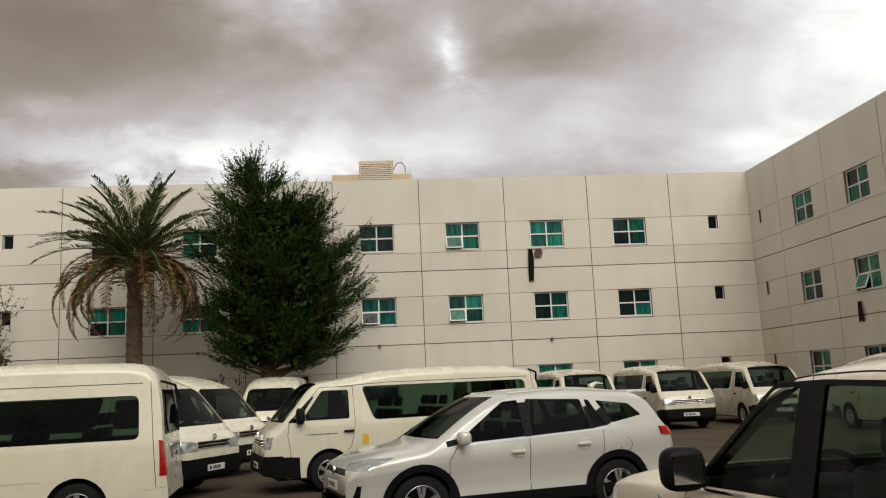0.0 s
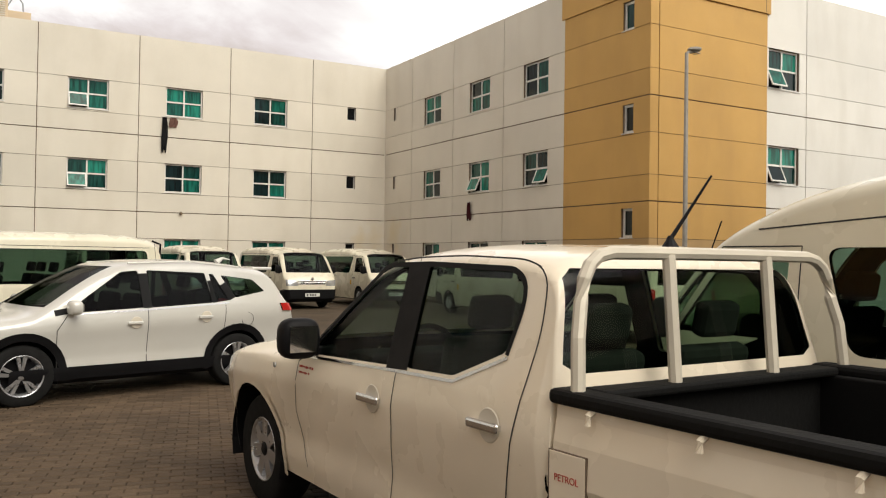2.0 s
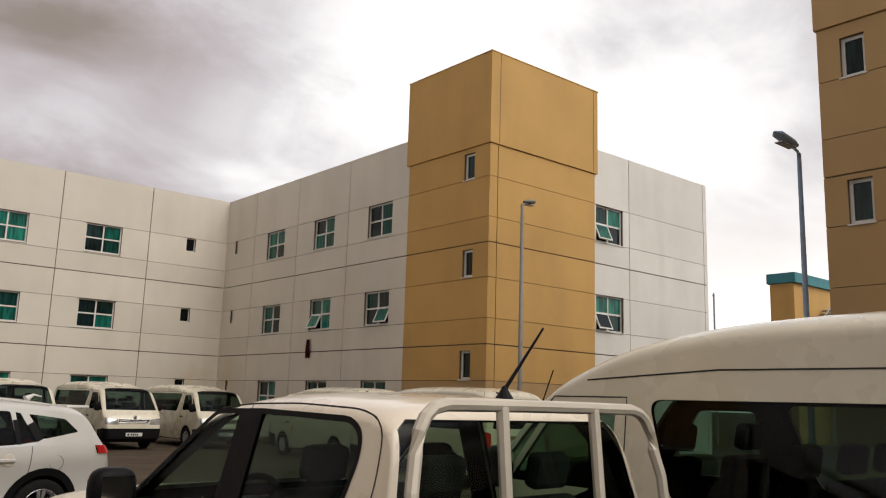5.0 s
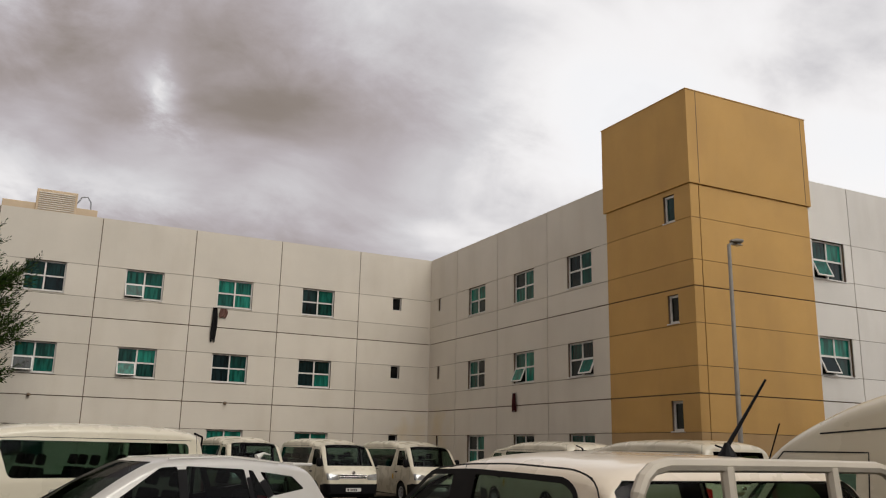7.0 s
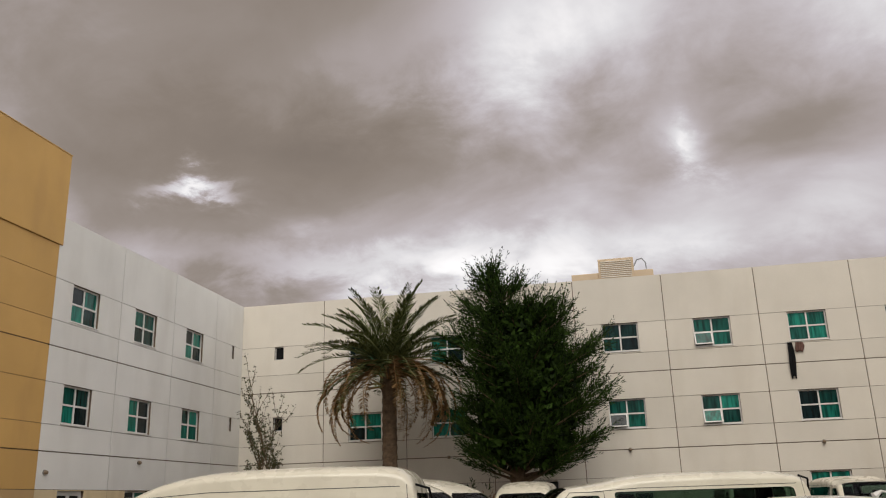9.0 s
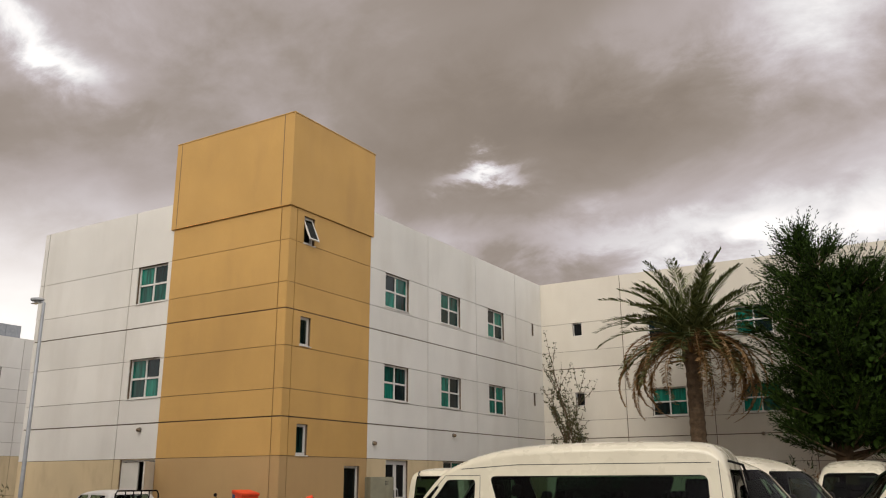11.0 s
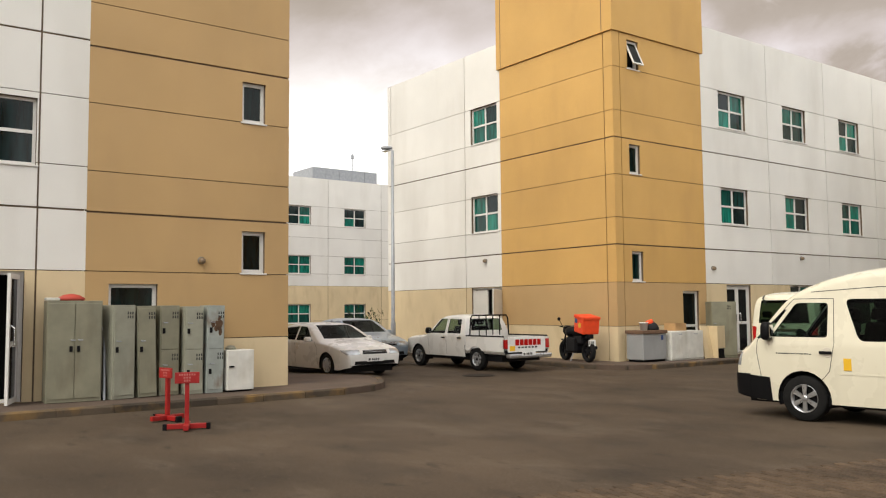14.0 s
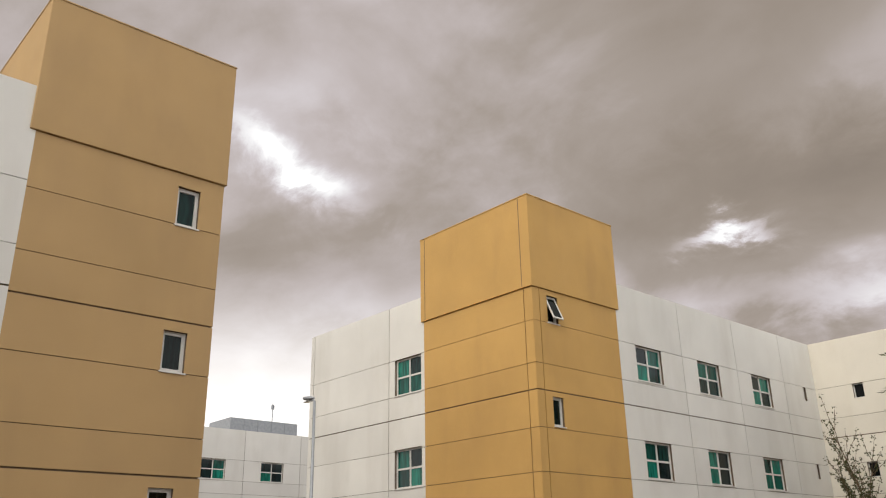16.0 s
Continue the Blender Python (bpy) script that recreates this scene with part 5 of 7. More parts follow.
    part("tailgate", box(xb - 0.02, xb + 0.05, -0.74, 0.74, 0.62, zr + 0.01, 0.015), P_PICKUP, root)
    part("rear_bumper", box(xb - 0.12, xb + 0.06, -0.85, 0.85, 0.42, 0.60, 0.03), M_CHROME, root)
    for side in (1, -1):
        part("tail_light", box(xb - 0.02, xb + 0.10, min(side * 0.76, side * 0.925), max(side * 0.76, side * 0.925), 0.78, 1.10, 0.02), M_RED, root)
    # headboard rack of square tube
    xr = xa - 0.10

    def bar(pts, name="rack_tube"):
        part(name, tube(pts, 0.028, 8), M_RACK, root)

    arc = [(xr, 0.885, zr), (xr + 0.02, 0.87, zr + 0.22), (xr + 0.045, 0.835, 1.53), (xr + 0.05, 0.815, 1.62), (xr + 0.055, 0.78, 1.675), (xr + 0.06, 0.73, 1.71), (xr + 0.06, 0.66, 1.725), (xr + 0.06, 0.3, 1.727)]
    bar(arc + [(x, -y, z) for x, y, z in arc[::-1]], "rack_hoop")
    for y in (0.33, -0.33):
        bar([(xr + 0.055, y, 1.72), (xr + 0.01, y, zr + 0.01)], "rack_post")
    part("bed_front_cap", box(xa - 0.14, xa + 0.0, -0.78, 0.78, zr - 0.02, zr + 0.02, 0.012), M_BEDLINER, root)
    # fuel door with its lettering
    q = Vector((L / 2 - 3.80, 0.926, 0.86))
    fd = part("fuel_door", box(q.x - 0.10, q.x + 0.10, 0.912, 0.9315, 0.865 - 0.105, 0.865 + 0.105, 0.006), P_PICKUP, root)
    for a, b in (((-0.103, -0.106), (-0.099, 0.106)), ((0.099, -0.106), (0.103, 0.106)), ((-0.103, 0.102), (0.103, 0.106)), ((-0.103, -0.106), (0.103, -0.102))):
        part("fuel_door_seam", box(q.x + a[0], q.x + b[0], 0.915, 0.9300, 0.865 + a[1], 0.865 + b[1]), M_JOINT, fd)
    word("lettering", "PETROL", 0.038, M_REDINK, fd, Matrix.Translation((q.x, 0.9330, 0.87)) @ Matrix.Rotation(math.pi, 4, "Z") @ Matrix.Rotation(radians(90), 4, "X"), "red lettering")
    bars_text(root, sh, 1.42, 1.035, 1, 7, 0.20, M_REDINK, 0.018)
    bars_text(root, sh, 1.42, 1.00, 1, 6, 0.16, M_REDINK, 0.016)
    # antenna on the roof
    base = Vector((L / 2 - 3.25, -0.26, 1.757))
    part("antenna_foot", lathe([(0.05, 0), (0.045, 0.012), (0.02, 0.05), (0.012, 0.07)], 12, "z", Matrix.Translation(base)), M_BLACK, root)
    part("antenna_whip", tube([base + Vector((0, 0, 0.05)), base + Vector((-0.05, -0.10, 0.22)), base + Vector((-0.10, -0.19, 0.38))], 0.009, 6, [0.012, 0.008, 0.006]), M_BLACK, root)
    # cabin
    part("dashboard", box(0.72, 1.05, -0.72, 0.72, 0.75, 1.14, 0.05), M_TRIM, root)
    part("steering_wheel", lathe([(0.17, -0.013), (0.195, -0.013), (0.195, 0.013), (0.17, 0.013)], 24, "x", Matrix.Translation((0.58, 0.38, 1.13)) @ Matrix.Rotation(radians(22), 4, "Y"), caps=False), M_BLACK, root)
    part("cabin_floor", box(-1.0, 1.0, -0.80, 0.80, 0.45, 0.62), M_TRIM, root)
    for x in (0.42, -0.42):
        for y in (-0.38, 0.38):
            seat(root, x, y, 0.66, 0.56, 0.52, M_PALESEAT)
    # liner coloured near black for the shade inside the cab
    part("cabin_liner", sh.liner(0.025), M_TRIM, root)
    part("body", sh.bm, P_PICKUP, root, smooth=True)
    part("underbody", box(-L / 2 + 0.2, L / 2 - 0.25, -0.70, 0.70, 0.34, 0.52), M_BLACK, root)
    return root


def sedan(m, label, paint, old=False):
    L = 4.70
    root = thing("sedan_car", m, label, "car")
    top = [(0.0, 0.34), (0.0, 0.58), (0.02, 0.69), (0.09, 0.775), (0.6, 0.89), (1.1, 0.965), (1.28, 1.01), (1.7, 1.23), (2.05, 1.39), (2.5, 1.43), (3.0, 1.42), (3.35, 1.35), (3.8, 1.10), (4.0, 1.02), (4.45, 1.0), (4.62, 0.93), (4.69, 0.65), (4.70, 0.40)]
    plan = [(0, 0.745), (0.05, 0.80), (0.2, 0.85), (0.6, 0.88), (1.2, 0.89), (3.6, 0.885), (4.4, 0.82), (4.7, 0.66)]
    sh = Shell(L, top, [(0, 0.66), (0.6, 0.78), (1.4, 0.88), (4.7, 0.93)], plan, [(0, 0.28), (0.4, 0.19), (4.2, 0.20), (4.7, 0.32)], 0.40, 0.12, 90, 2.7)
    for side in (1, -1):
        part("front_window", sh.side_cut(round_poly([(1.60, 0.93), (2.45, 0.95), (2.44, 1.33), (2.12, 1.32)], 0.03), side), G_DARK, root, smooth=True)
        part("rear_window", sh.side_cut(round_poly([(2.53, 0.95), (3.45, 0.97), (3.20, 1.28), (2.52, 1.33)], 0.03), side), G_DARK, root, smooth=True)
        part("headlight", sh.cut([(2.33, side * 0.44, 0.60), (2.28, side * 0.82, 0.60), (2.05, side * 0.87, 0.72), (2.28, side * 0.46, 0.735)], side * 28, 0.003), M_LENS, root, smooth=True)
        part("tail_light", sh.cut([(-2.2, side * 0.80, 0.72), (-2.33, side * 0.5, 0.72), (-2.33, side * 0.5, 0.88), (-2.15, side * 0.80, 0.88)], side * 150, -0.004), M_RED, root, smooth=True)
        part("door_seam", sh.seam([(1.38, 0.30), (1.36, 0.75), (1.50, 0.92)], side), M_INK, root)
        part("door_seam", sh.seam([(2.49, 0.28), (2.49, 0.94)], side), M_INK, root)
        part("side_moulding", sh.seam([(0.9 + 0.45, 0.52), (3.3, 0.53)], side, 0.05, 0.008), paint, root)
        handle(root, sh, 2.35, 0.78, side, paint)
        mirror(root, L / 2 - 1.70, side * 0.88, 0.98, side, 0.17, 0.13, paint)
    part("windscreen", sh.cut([(0, -0.68, 1.0), (0, 0.68, 1.0), (0, 0.52, 1.36), (0, -0.52, 1.36)], 0, 0.005, 0.12), G_DARK, root, smooth=True)
    part("back_window", sh.cut([(0, -0.6, 1.06), (0, 0.6, 1.06), (0, 0.5, 1.33), (0, -0.5, 1.33)], 180, 0.005, 0.12), G_DARK, root, smooth=True)
    part("grille", sh.cut([(0, -0.38, 0.61), (0, 0.38, 0.61), (0, 0.36, 0.72), (0, -0.36, 0.72)], 0, 0.008), M_BLACK, root, smooth=True)
    for z in (0.63, 0.665, 0.70):
        part("grille_bar", box(2.315, 2.335, -0.36, 0.36, z - 0.008, z + 0.008, 0.004), M_CHROME if old else M_ALLOY, root)
    part("bumper_slot", sh.cut([(0, -0.62, 0.34), (0, 0.62, 0.34), (0, 0.6, 0.43), (0, -0.6, 0.43)], 0, 0.008), M_BLACK, root, smooth=True)
    for s in (0.93, 3.6):
        wheel_arch(sh, root, s, 0.345, 0.315)
        for side in (1, -1):
            road_wheel(root, L / 2 - s, side * 0.86, 0.31, 0.19, 0.195, 7)
    plate(root, Matrix.Translation((2.36, 0, 0.47)))
    part("dashboard", box(0.7, 1.0, -0.62, 0.62, 0.6, 0.92, 0.05), M_TRIM, root)
    for x in (0.15, -0.8):
        for y in (-0.36, 0.36):
            seat(root, x, y, 0.42, 0.56, 0.48)
    finish(sh, root, paint, 0.18)
    return root


def old_pickup(m, label):
    L = 5.0
    root = thing("old_pickup_truck", m, label, "pickup truck")
    top = [(0.0, 0.48), (0.0, 0.62), (0.03, 0.86), (0.15, 0.94), (0.7, 1.0), (1.15, 1.04), (1.28, 1.10), (1.6, 1.36), (1.82, 1.55), (2.05, 1.61), (2.6, 1.63), (3.0, 1.60), (3.12, 1.50), (3.22, 1.1), (3.23, 0.55)]
    plan = [(0, 0.70), (0.06, 0.78), (0.3, 0.85), (0.8, 0.86), (3.23, 0.86)]
    sh = Shell(L, top, [(0, 0.9), (1.4, 1.02), (3.3, 1.04)], plan, [(0, 0.45), (0.3, 0.38), (3.3, 0.38)], 0.28, 0.11, 80, 3.2)
    for side in (1, -1):
        part("front_window", sh.side_cut(round_poly([(1.48, 1.06), (2.22, 1.06), (2.22, 1.50), (1.88, 1.50)], 0.03), side), G_CAR, root, smooth=True)
        part("rear_window", sh.side_cut(round_poly([(2.34, 1.06), (3.0, 1.06), (2.94, 1.48), (2.34, 1.50)], 0.03), side), G_CAR, root, smooth=True)
        part("door_seam", sh.seam([(2.28, 0.42), (2.28, 1.52)], side), M_INK, root)
        part("door_seam", sh.seam([(1.35, 0.42), (1.35, 1.0)], side), M_INK, root)
        part("headlight", sh.cut([(2.48, side * 0.50, 0.72), (2.38, side * 0.82, 0.72), (2.34, side * 0.83, 0.90), (2.46, side * 0.52, 0.90)], side * 25, 0.003), M_LENS, root, smooth=True)
        mirror(root, L / 2 - 1.5, side * 0.86, 1.14, side, 0.17, 0.18)
        handle(root, sh, 2.15, 0.93, side, M_BLACK)
        handle(root, sh, 2.95, 0.93, side, M_BLACK)
    part("windscreen", sh.cut([(0, -0.68, 1.12), (0, 0.68, 1.12), (0, 0.58, 1.54), (0, -0.58, 1.54)], 0, 0.005, 0.12), G_SCREEN, root, smooth=True)
    part("back_window", sh.cut([(0, -0.6, 1.15), (0, 0.6, 1.15), (0, 0.55, 1.50), (0, -0.55, 1.50)], 180, 0.005, 0.1), G_CAR, root, smooth=True)
    wheel_arch(sh, root, 0.78, 0.37, 0.34)
    for s in (0.78, 3.73):
        for side in (1, -1):
            road_wheel(root, L / 2 - s, side * 0.83, 0.33, 0.2, 0.2, 6, steel=True)
    xa, xb = L / 2 - 3.26, -L / 2
    for side in (1, -1):
        bm = bmesh.new()
        rows = []
        for k in range(31):
            x = xa + (xb - xa) * k / 30
            d = 0.37 ** 2 - (L / 2 - x - 3.73) ** 2
            za = 0.34 + math.sqrt(d) if d > 0 else 0.0
            rows.append([bm.verts.new((x, side * y, max(z, za) if j < 2 else z)) for j, (y, z) in enumerate(((0.80, 0.50), (0.86, 0.58), (0.86, 0.985), (0.80, 0.985), (0.80, 0.72)))])
        for a, b in zip(rows, rows[1:]):
            for j in range(4):
                bm.faces.new((a[j], b[j], b[j + 1], a[j + 1]))
        part("bed_side", bm, P_WHITE, root)
        part("rail_cap", tube([(xa, side * 0.83, 1.0), (xb + 0.05, side * 0.83, 1.0)], 0.03, 6), M_BLACK, root)
        part("tail_light", box(xb - 0.015, xb + 0.05, min(side * 0.72, side * 0.86), max(side * 0.72, side * 0.86), 0.66, 0.92, 0.01), M_RED, root)
    part("bed_floor", box(xb, xa, -0.80, 0.80, 0.55, 0.62), M_BLACK, root)
    gate = part("tailgate", box(xb - 0.02, xb + 0.03, -0.71, 0.71, 0.56, 0.985, 0.012), P_WHITE, root, "white tailgate with a row of red bars")
    for k in range(6):
        part("red_bar", box(xb - 0.026, xb - 0.021, -0.52 + 0.165 * k, -0.38 + 0.165 * k, 0.75, 0.92), M_RED, gate)
    for k in range(6):
        part("dark_chevron", box(xb - 0.026, xb - 0.021, -0.38 + 0.13 * k, -0.30 + 0.13 * k, 0.67, 0.715), M_INK, gate)
    part("yellow_sticker", box(xb - 0.026, xb - 0.021, 0.46, 0.66, 0.60, 0.74), M_YELLOW, gate)
    part("rear_bumper", box(xb - 0.2, xb - 0.02, -0.80, 0.80, 0.40, 0.52, 0.03), M_ALLOY, root)
    plate(root, Matrix.Translation((xb - 0.205, 0.1, 0.52)) @ Matrix.Rotation(math.pi, 4, "Z"))
    xr = xa - 0.08
    part("rack_hoop", tube([(xr, 0.76, 1.0), (xr, 0.72, 1.52), (xr, 0.66, 1.60), (xr, -0.66, 1.60), (xr, -0.72, 1.52), (xr, -0.76, 1.0)], 0.024, 6), M_BLACK, root)
    for y in (-0.4, -0.13, 0.13, 0.4):
        part("rack_post", tube([(xr, y, 1.0), (xr, y, 1.60)], 0.018, 6), M_BLACK, root)
    part("dashboard", box(0.85, 1.1, -0.65, 0.65, 0.7, 1.04, 0.04), M_TRIM, root)
    for y in (-0.36, 0.36):
        seat(root, 0.45, y, 0.65, 0.55, 0.48)
    finish(sh, root, P_WHITE, 0.34)
    return root


M_ORANGE = material("orange_box_fabric", (0.80, 0.065, 0.012), 0.6, vary=0.12, scale=6)


def motorbike(m, label):
    root = thing("motorbike", m, label, "motorbike")
    for x in (0.66, -0.66):
        w = part("wheel", lathe([(0.20, -0.06), (0.275, -0.075), (0.305, -0.03), (0.305, 0.03), (0.275, 0.075), (0.20, 0.06)], 28, caps=False), M_TYRE, root)
        w.matrix_local = Matrix.Translation((x, 0, 0.305))
        part("rim", lathe([(0.18, -0.03), (0.205, -0.05), (0.205, 0.05), (0.18, 0.03)], 28, caps=False), M_BLACK, w)
        bm = bmesh.new()
        for k in range(5):
            add_box(bm, -0.025, 0.025, -0.03, 0.03, 0.02, 0.19, 0, Matrix.Rotation(2 * math.pi * k / 5, 4, "Y"))
        part("spokes", bm, M_BLACK, w)
    bm = bmesh.new()
    for y in (-0.09, 0.09):
        add_tube(bm, [(0.66, y, 0.305), (0.45, y, 0.92)], 0.025, 8)
    part("fork", bm, M_BLACK, root)
    part("handlebar", tube([(0.36, 0.36, 1.02), (0.42, 0.2, 1.0), (0.42, -0.2, 1.0), (0.36, -0.36, 1.02)], 0.016, 8), M_BLACK, root)
    for side in (1, -1):
        mr = part("mirror", lathe([(0.005, -0.01), (0.05, -0.008), (0.055, 0.006), (0.005, 0.012)], 14, "x", Matrix.Translation((0.46, side * 0.33, 1.24))), M_BLACK, root)
        part("mirror_stalk", tube([(0.40, side * 0.24, 1.02), (0.45, side * 0.32, 1.20)], 0.008, 6), M_BLACK, mr)
    part("headlamp", lathe([(0.06, 0.40), (0.14, 0.45), (0.15, 0.56), (0.09, 0.61)], 16, "x", Matrix.Translation((0, 0, 0.90))), M_BLACK, root)
    tank = [(0.01, -0.06), (0.15, 0.02), (0.21, 0.18), (0.19, 0.38), (0.03, 0.48)]
    part("fuel_tank", lathe(tank, 16, "x", Matrix.Translation((0, 0, 0.86)) @ Matrix.Diagonal((1, 1, 0.8, 1))), M_BLACK, root, smooth=True)
    part("side_panel", box(-0.55, -0.05, -0.15, 0.15, 0.50, 0.78, 0.05), M_BLACK, root)
    part("seat", box(-0.70, 0.05, -0.16, 0.16, 0.74, 0.88, 0.05), M_TRIM, root)
    part("engine", box(-0.25, 0.36, -0.19, 0.19, 0.24, 0.72, 0.07), M_BLACK, root)
    part("exhaust", tube([(0.2, -0.15, 0.4), (-0.2, -0.17, 0.30), (-0.75, -0.19, 0.42)], 0.055, 10), M_BLACK, root)
    part("frame_tube", tube([(0.42, 0, 0.85), (0.1, 0, 0.62), (-0.35, 0, 0.60), (-0.66, 0, 0.32)], 0.03, 8), M_BLACK, root)
    part("tail_fairing", box(-0.80, -0.4, -0.10, 0.10, 0.68, 0.80, 0.03), M_BLACK, root)
    part("mudguard", box(0.45, 0.85, -0.06, 0.06, 0.60, 0.64, 0.015), M_BLACK, root)
    part("side_stand", tube([(-0.05, 0.1, 0.35), (-0.1, 0.28, 0.02)], 0.012, 6), M_STEEL, root)
    plate(root, Matrix.Translation((-0.86, 0, 0.56)) @ Matrix.Rotation(math.pi, 4, "Z") @ Matrix.Diagonal((1, 0.45, 1.6, 1)))
    bx = part("delivery_box", box(-0.80, -0.28, -0.27, 0.27, 0.88, 1.36, 0.03), M_ORANGE, root, "orange insulated delivery box")
    part("box_lid", box(-0.82, -0.26, -0.285, 0.285, 1.30, 1.39, 0.02), M_ORANGE, bx)
    for side in (1, -1):
        part("emblem", lathe([(0.09, 0.0), (0.085, 0.004), (0.004, 0.005)], 5, "y", Matrix.Translation((-0.60, side * 0.272, 1.12)) @ Matrix.Diagonal((1, side, 1, 1))), M_YELLOW, bx)
        part("emblem", box(-0.46, -0.32, side * 0.272 - 0.003, side * 0.272 + 0.003, 1.16, 1.28), M_BLUE, bx)
    bx.matrix_local = Matrix.Translation((-0.28, 0, 0.88)) @ Matrix.Rotation(radians(-9), 4, "Y") @ Matrix.Translation((0.28, 0, -0.88))
    return root


M_BLUE = material("dark_blue_print", (0.02, 0.05, 0.16), 0.6, vary=0.0)

# ---- parked vehicles ----
def at(x, y, dx, dy, z=0.0):
    return Matrix.Translation((x, y, z)) @ Matrix.Rotation(math.atan2(dy, dx), 4, "Z")


first = van(at(-5.47, 12.75, -0.996, -0.087), "cream high-roof minibus with small door print beside the open yard")
near = van(at(5.20, 2.15, 0.0, 1.0), "cream high-roof minibus parked close beside a beige pickup", tall=2.30)
part("radio_aerial", tube([(2.30, 0.62, 1.16), (2.05, 0.66, 1.62), (1.86, 0.69, 1.98)], 0.005, 5), M_BLACK, near)
low = van(at(0.61, 16.59, -0.966, -0.26), "cream minibus parked behind the pearl white car", tall=2.10)
for src, x, y, dx, dy, label in (
    (first, -5.20, 17.10, 0.91, -0.41, "cream minibus with its nose past a parked minibus"),
    (first, -5.00, 20.60, 0.91, -0.41, "cream minibus with a black bumper parked in a slanted row"),
    (first, -2.95, 28.90, 0.0, -1.0, "cream minibus facing the yard before the dark tree"),
    (low, 10.20, 29.2, 0.02, -1.0, "cream minibus with a chrome grille facing the yard"),
    (low, 13.35, 29.2, 0.0, -1.0, "cream minibus at the end of the row facing the yard"),
    (low, 7.15, 29.3, 0.0, -1.0, "cream minibus in the row below the north block"),
    (low, 4.10, 29.4, 0.0, -1.0, "cream minibus half hidden in the row"),
    (low, 13.20, 15.30, 0.05, 1.0, "cream minibus parked along the east pavement"),
    (low, 14.60, 21.90, 0.05, 1.0, "cream minibus parked below the east wing"),
    (low, -13.1, 23.35, -0.10, 1.0, "cream minibus backed against the west pavement"),
):
    ob = copy_thing(src, at(x, y, dx, dy))
    tagged(ob, label)
suv(at(1.75, 11.52, -0.970, -0.243) @ Matrix.Diagonal((1, 1, 0.975, 1)), "pearl white compact SUV with black arch trims in the yard")
pickup(at(2.84, 3.72, -0.07, 0.9975), "beige double-cab pickup with a headboard rack and open bed")
sedan(at(-20.7, 11.20, 1.0, 0.06) @ Matrix.Diagonal((1, 1, 0.95, 1)), "white older sedan parked by the pavement corner", P_WHITE, True)
sedan(at(-23.9, 13.9, 1.0, -0.08), "silver blue sedan parked behind a white pickup", P_SILVER)
old_pickup(at(-19.45, 15.35, -1.0, 0.0) @ Matrix.Scale(0.945, 4), "white older pickup with red bars on its tailgate")
motorbike(at(-17.85, 18.02, -0.97, 0.26, 0.13), "black motorbike with an orange delivery box by the tower")

# ---- trees ----
M_BARK = material("brown_bark", (0.13, 0.085, 0.05), 0.95, vary=0.4, scale=6, grain=0.2, bump=0.8, bump_scale=25)


def leaf_material(name, a, b):
    m = material(name, a, 0.7, vary=0.3, scale=1.5, spec=0.12)
    nd, ln = m.node_tree.nodes, m.node_tree.links
    r = nd.new("ShaderNodeNewGeometry").outputs["Random Per Island"]
    x = nd.new("ShaderNodeMix")
    x.data_type = "RGBA"
    x.inputs[6].default_value, x.inputs[7].default_value = (*a, 1), (*b, 1)
    ln.new(r, x.inputs[0])
    ln.new(x.outputs[2], nd["Principled BSDF"].inputs["Base Color"])
    return m


M_LEAF = leaf_material("dark_green_needles", (0.002, 0.006, 0.001), (0.034, 0.070, 0.008))
M_FROND = leaf_material("grey_green_frond", (0.040, 0.058, 0.018), (0.16, 0.18, 0.07))
M_DEAD = leaf_material("dry_brown_frond", (0.15, 0.078, 0.032), (0.36, 0.22, 0.10))
M_TWIG = leaf_material("sparse_leaves", (0.03, 0.045, 0.015), (0.10, 0.09, 0.04))


def leaves_mesh(name, quads, mat, parent):
    """Many small leaves from (root, direction, across) triples, in one mesh."""
    verts, faces = [], []
    for p, d, a in quads:
        k = len(verts)
        verts += [p, p + d * 0.5 + a, p + d, p + d * 0.5 - a]
        faces.append((k, k + 1, k + 2, k + 3))
    me = bpy.data.meshes.new(name)
    me.from_pydata([tuple(v) for v in verts], [], faces)
    me.materials.append(mat)
    ob = new(name, me)
    ob.parent = parent
    return tagged(ob, kind="stuff")


def unit(rnd):
    while True:
        v = Vector((rnd.uniform(-1, 1), rnd.uniform(-1, 1), rnd.uniform(-1, 1)))
        if 0.1 < v.length < 1:
            return v.normalized()


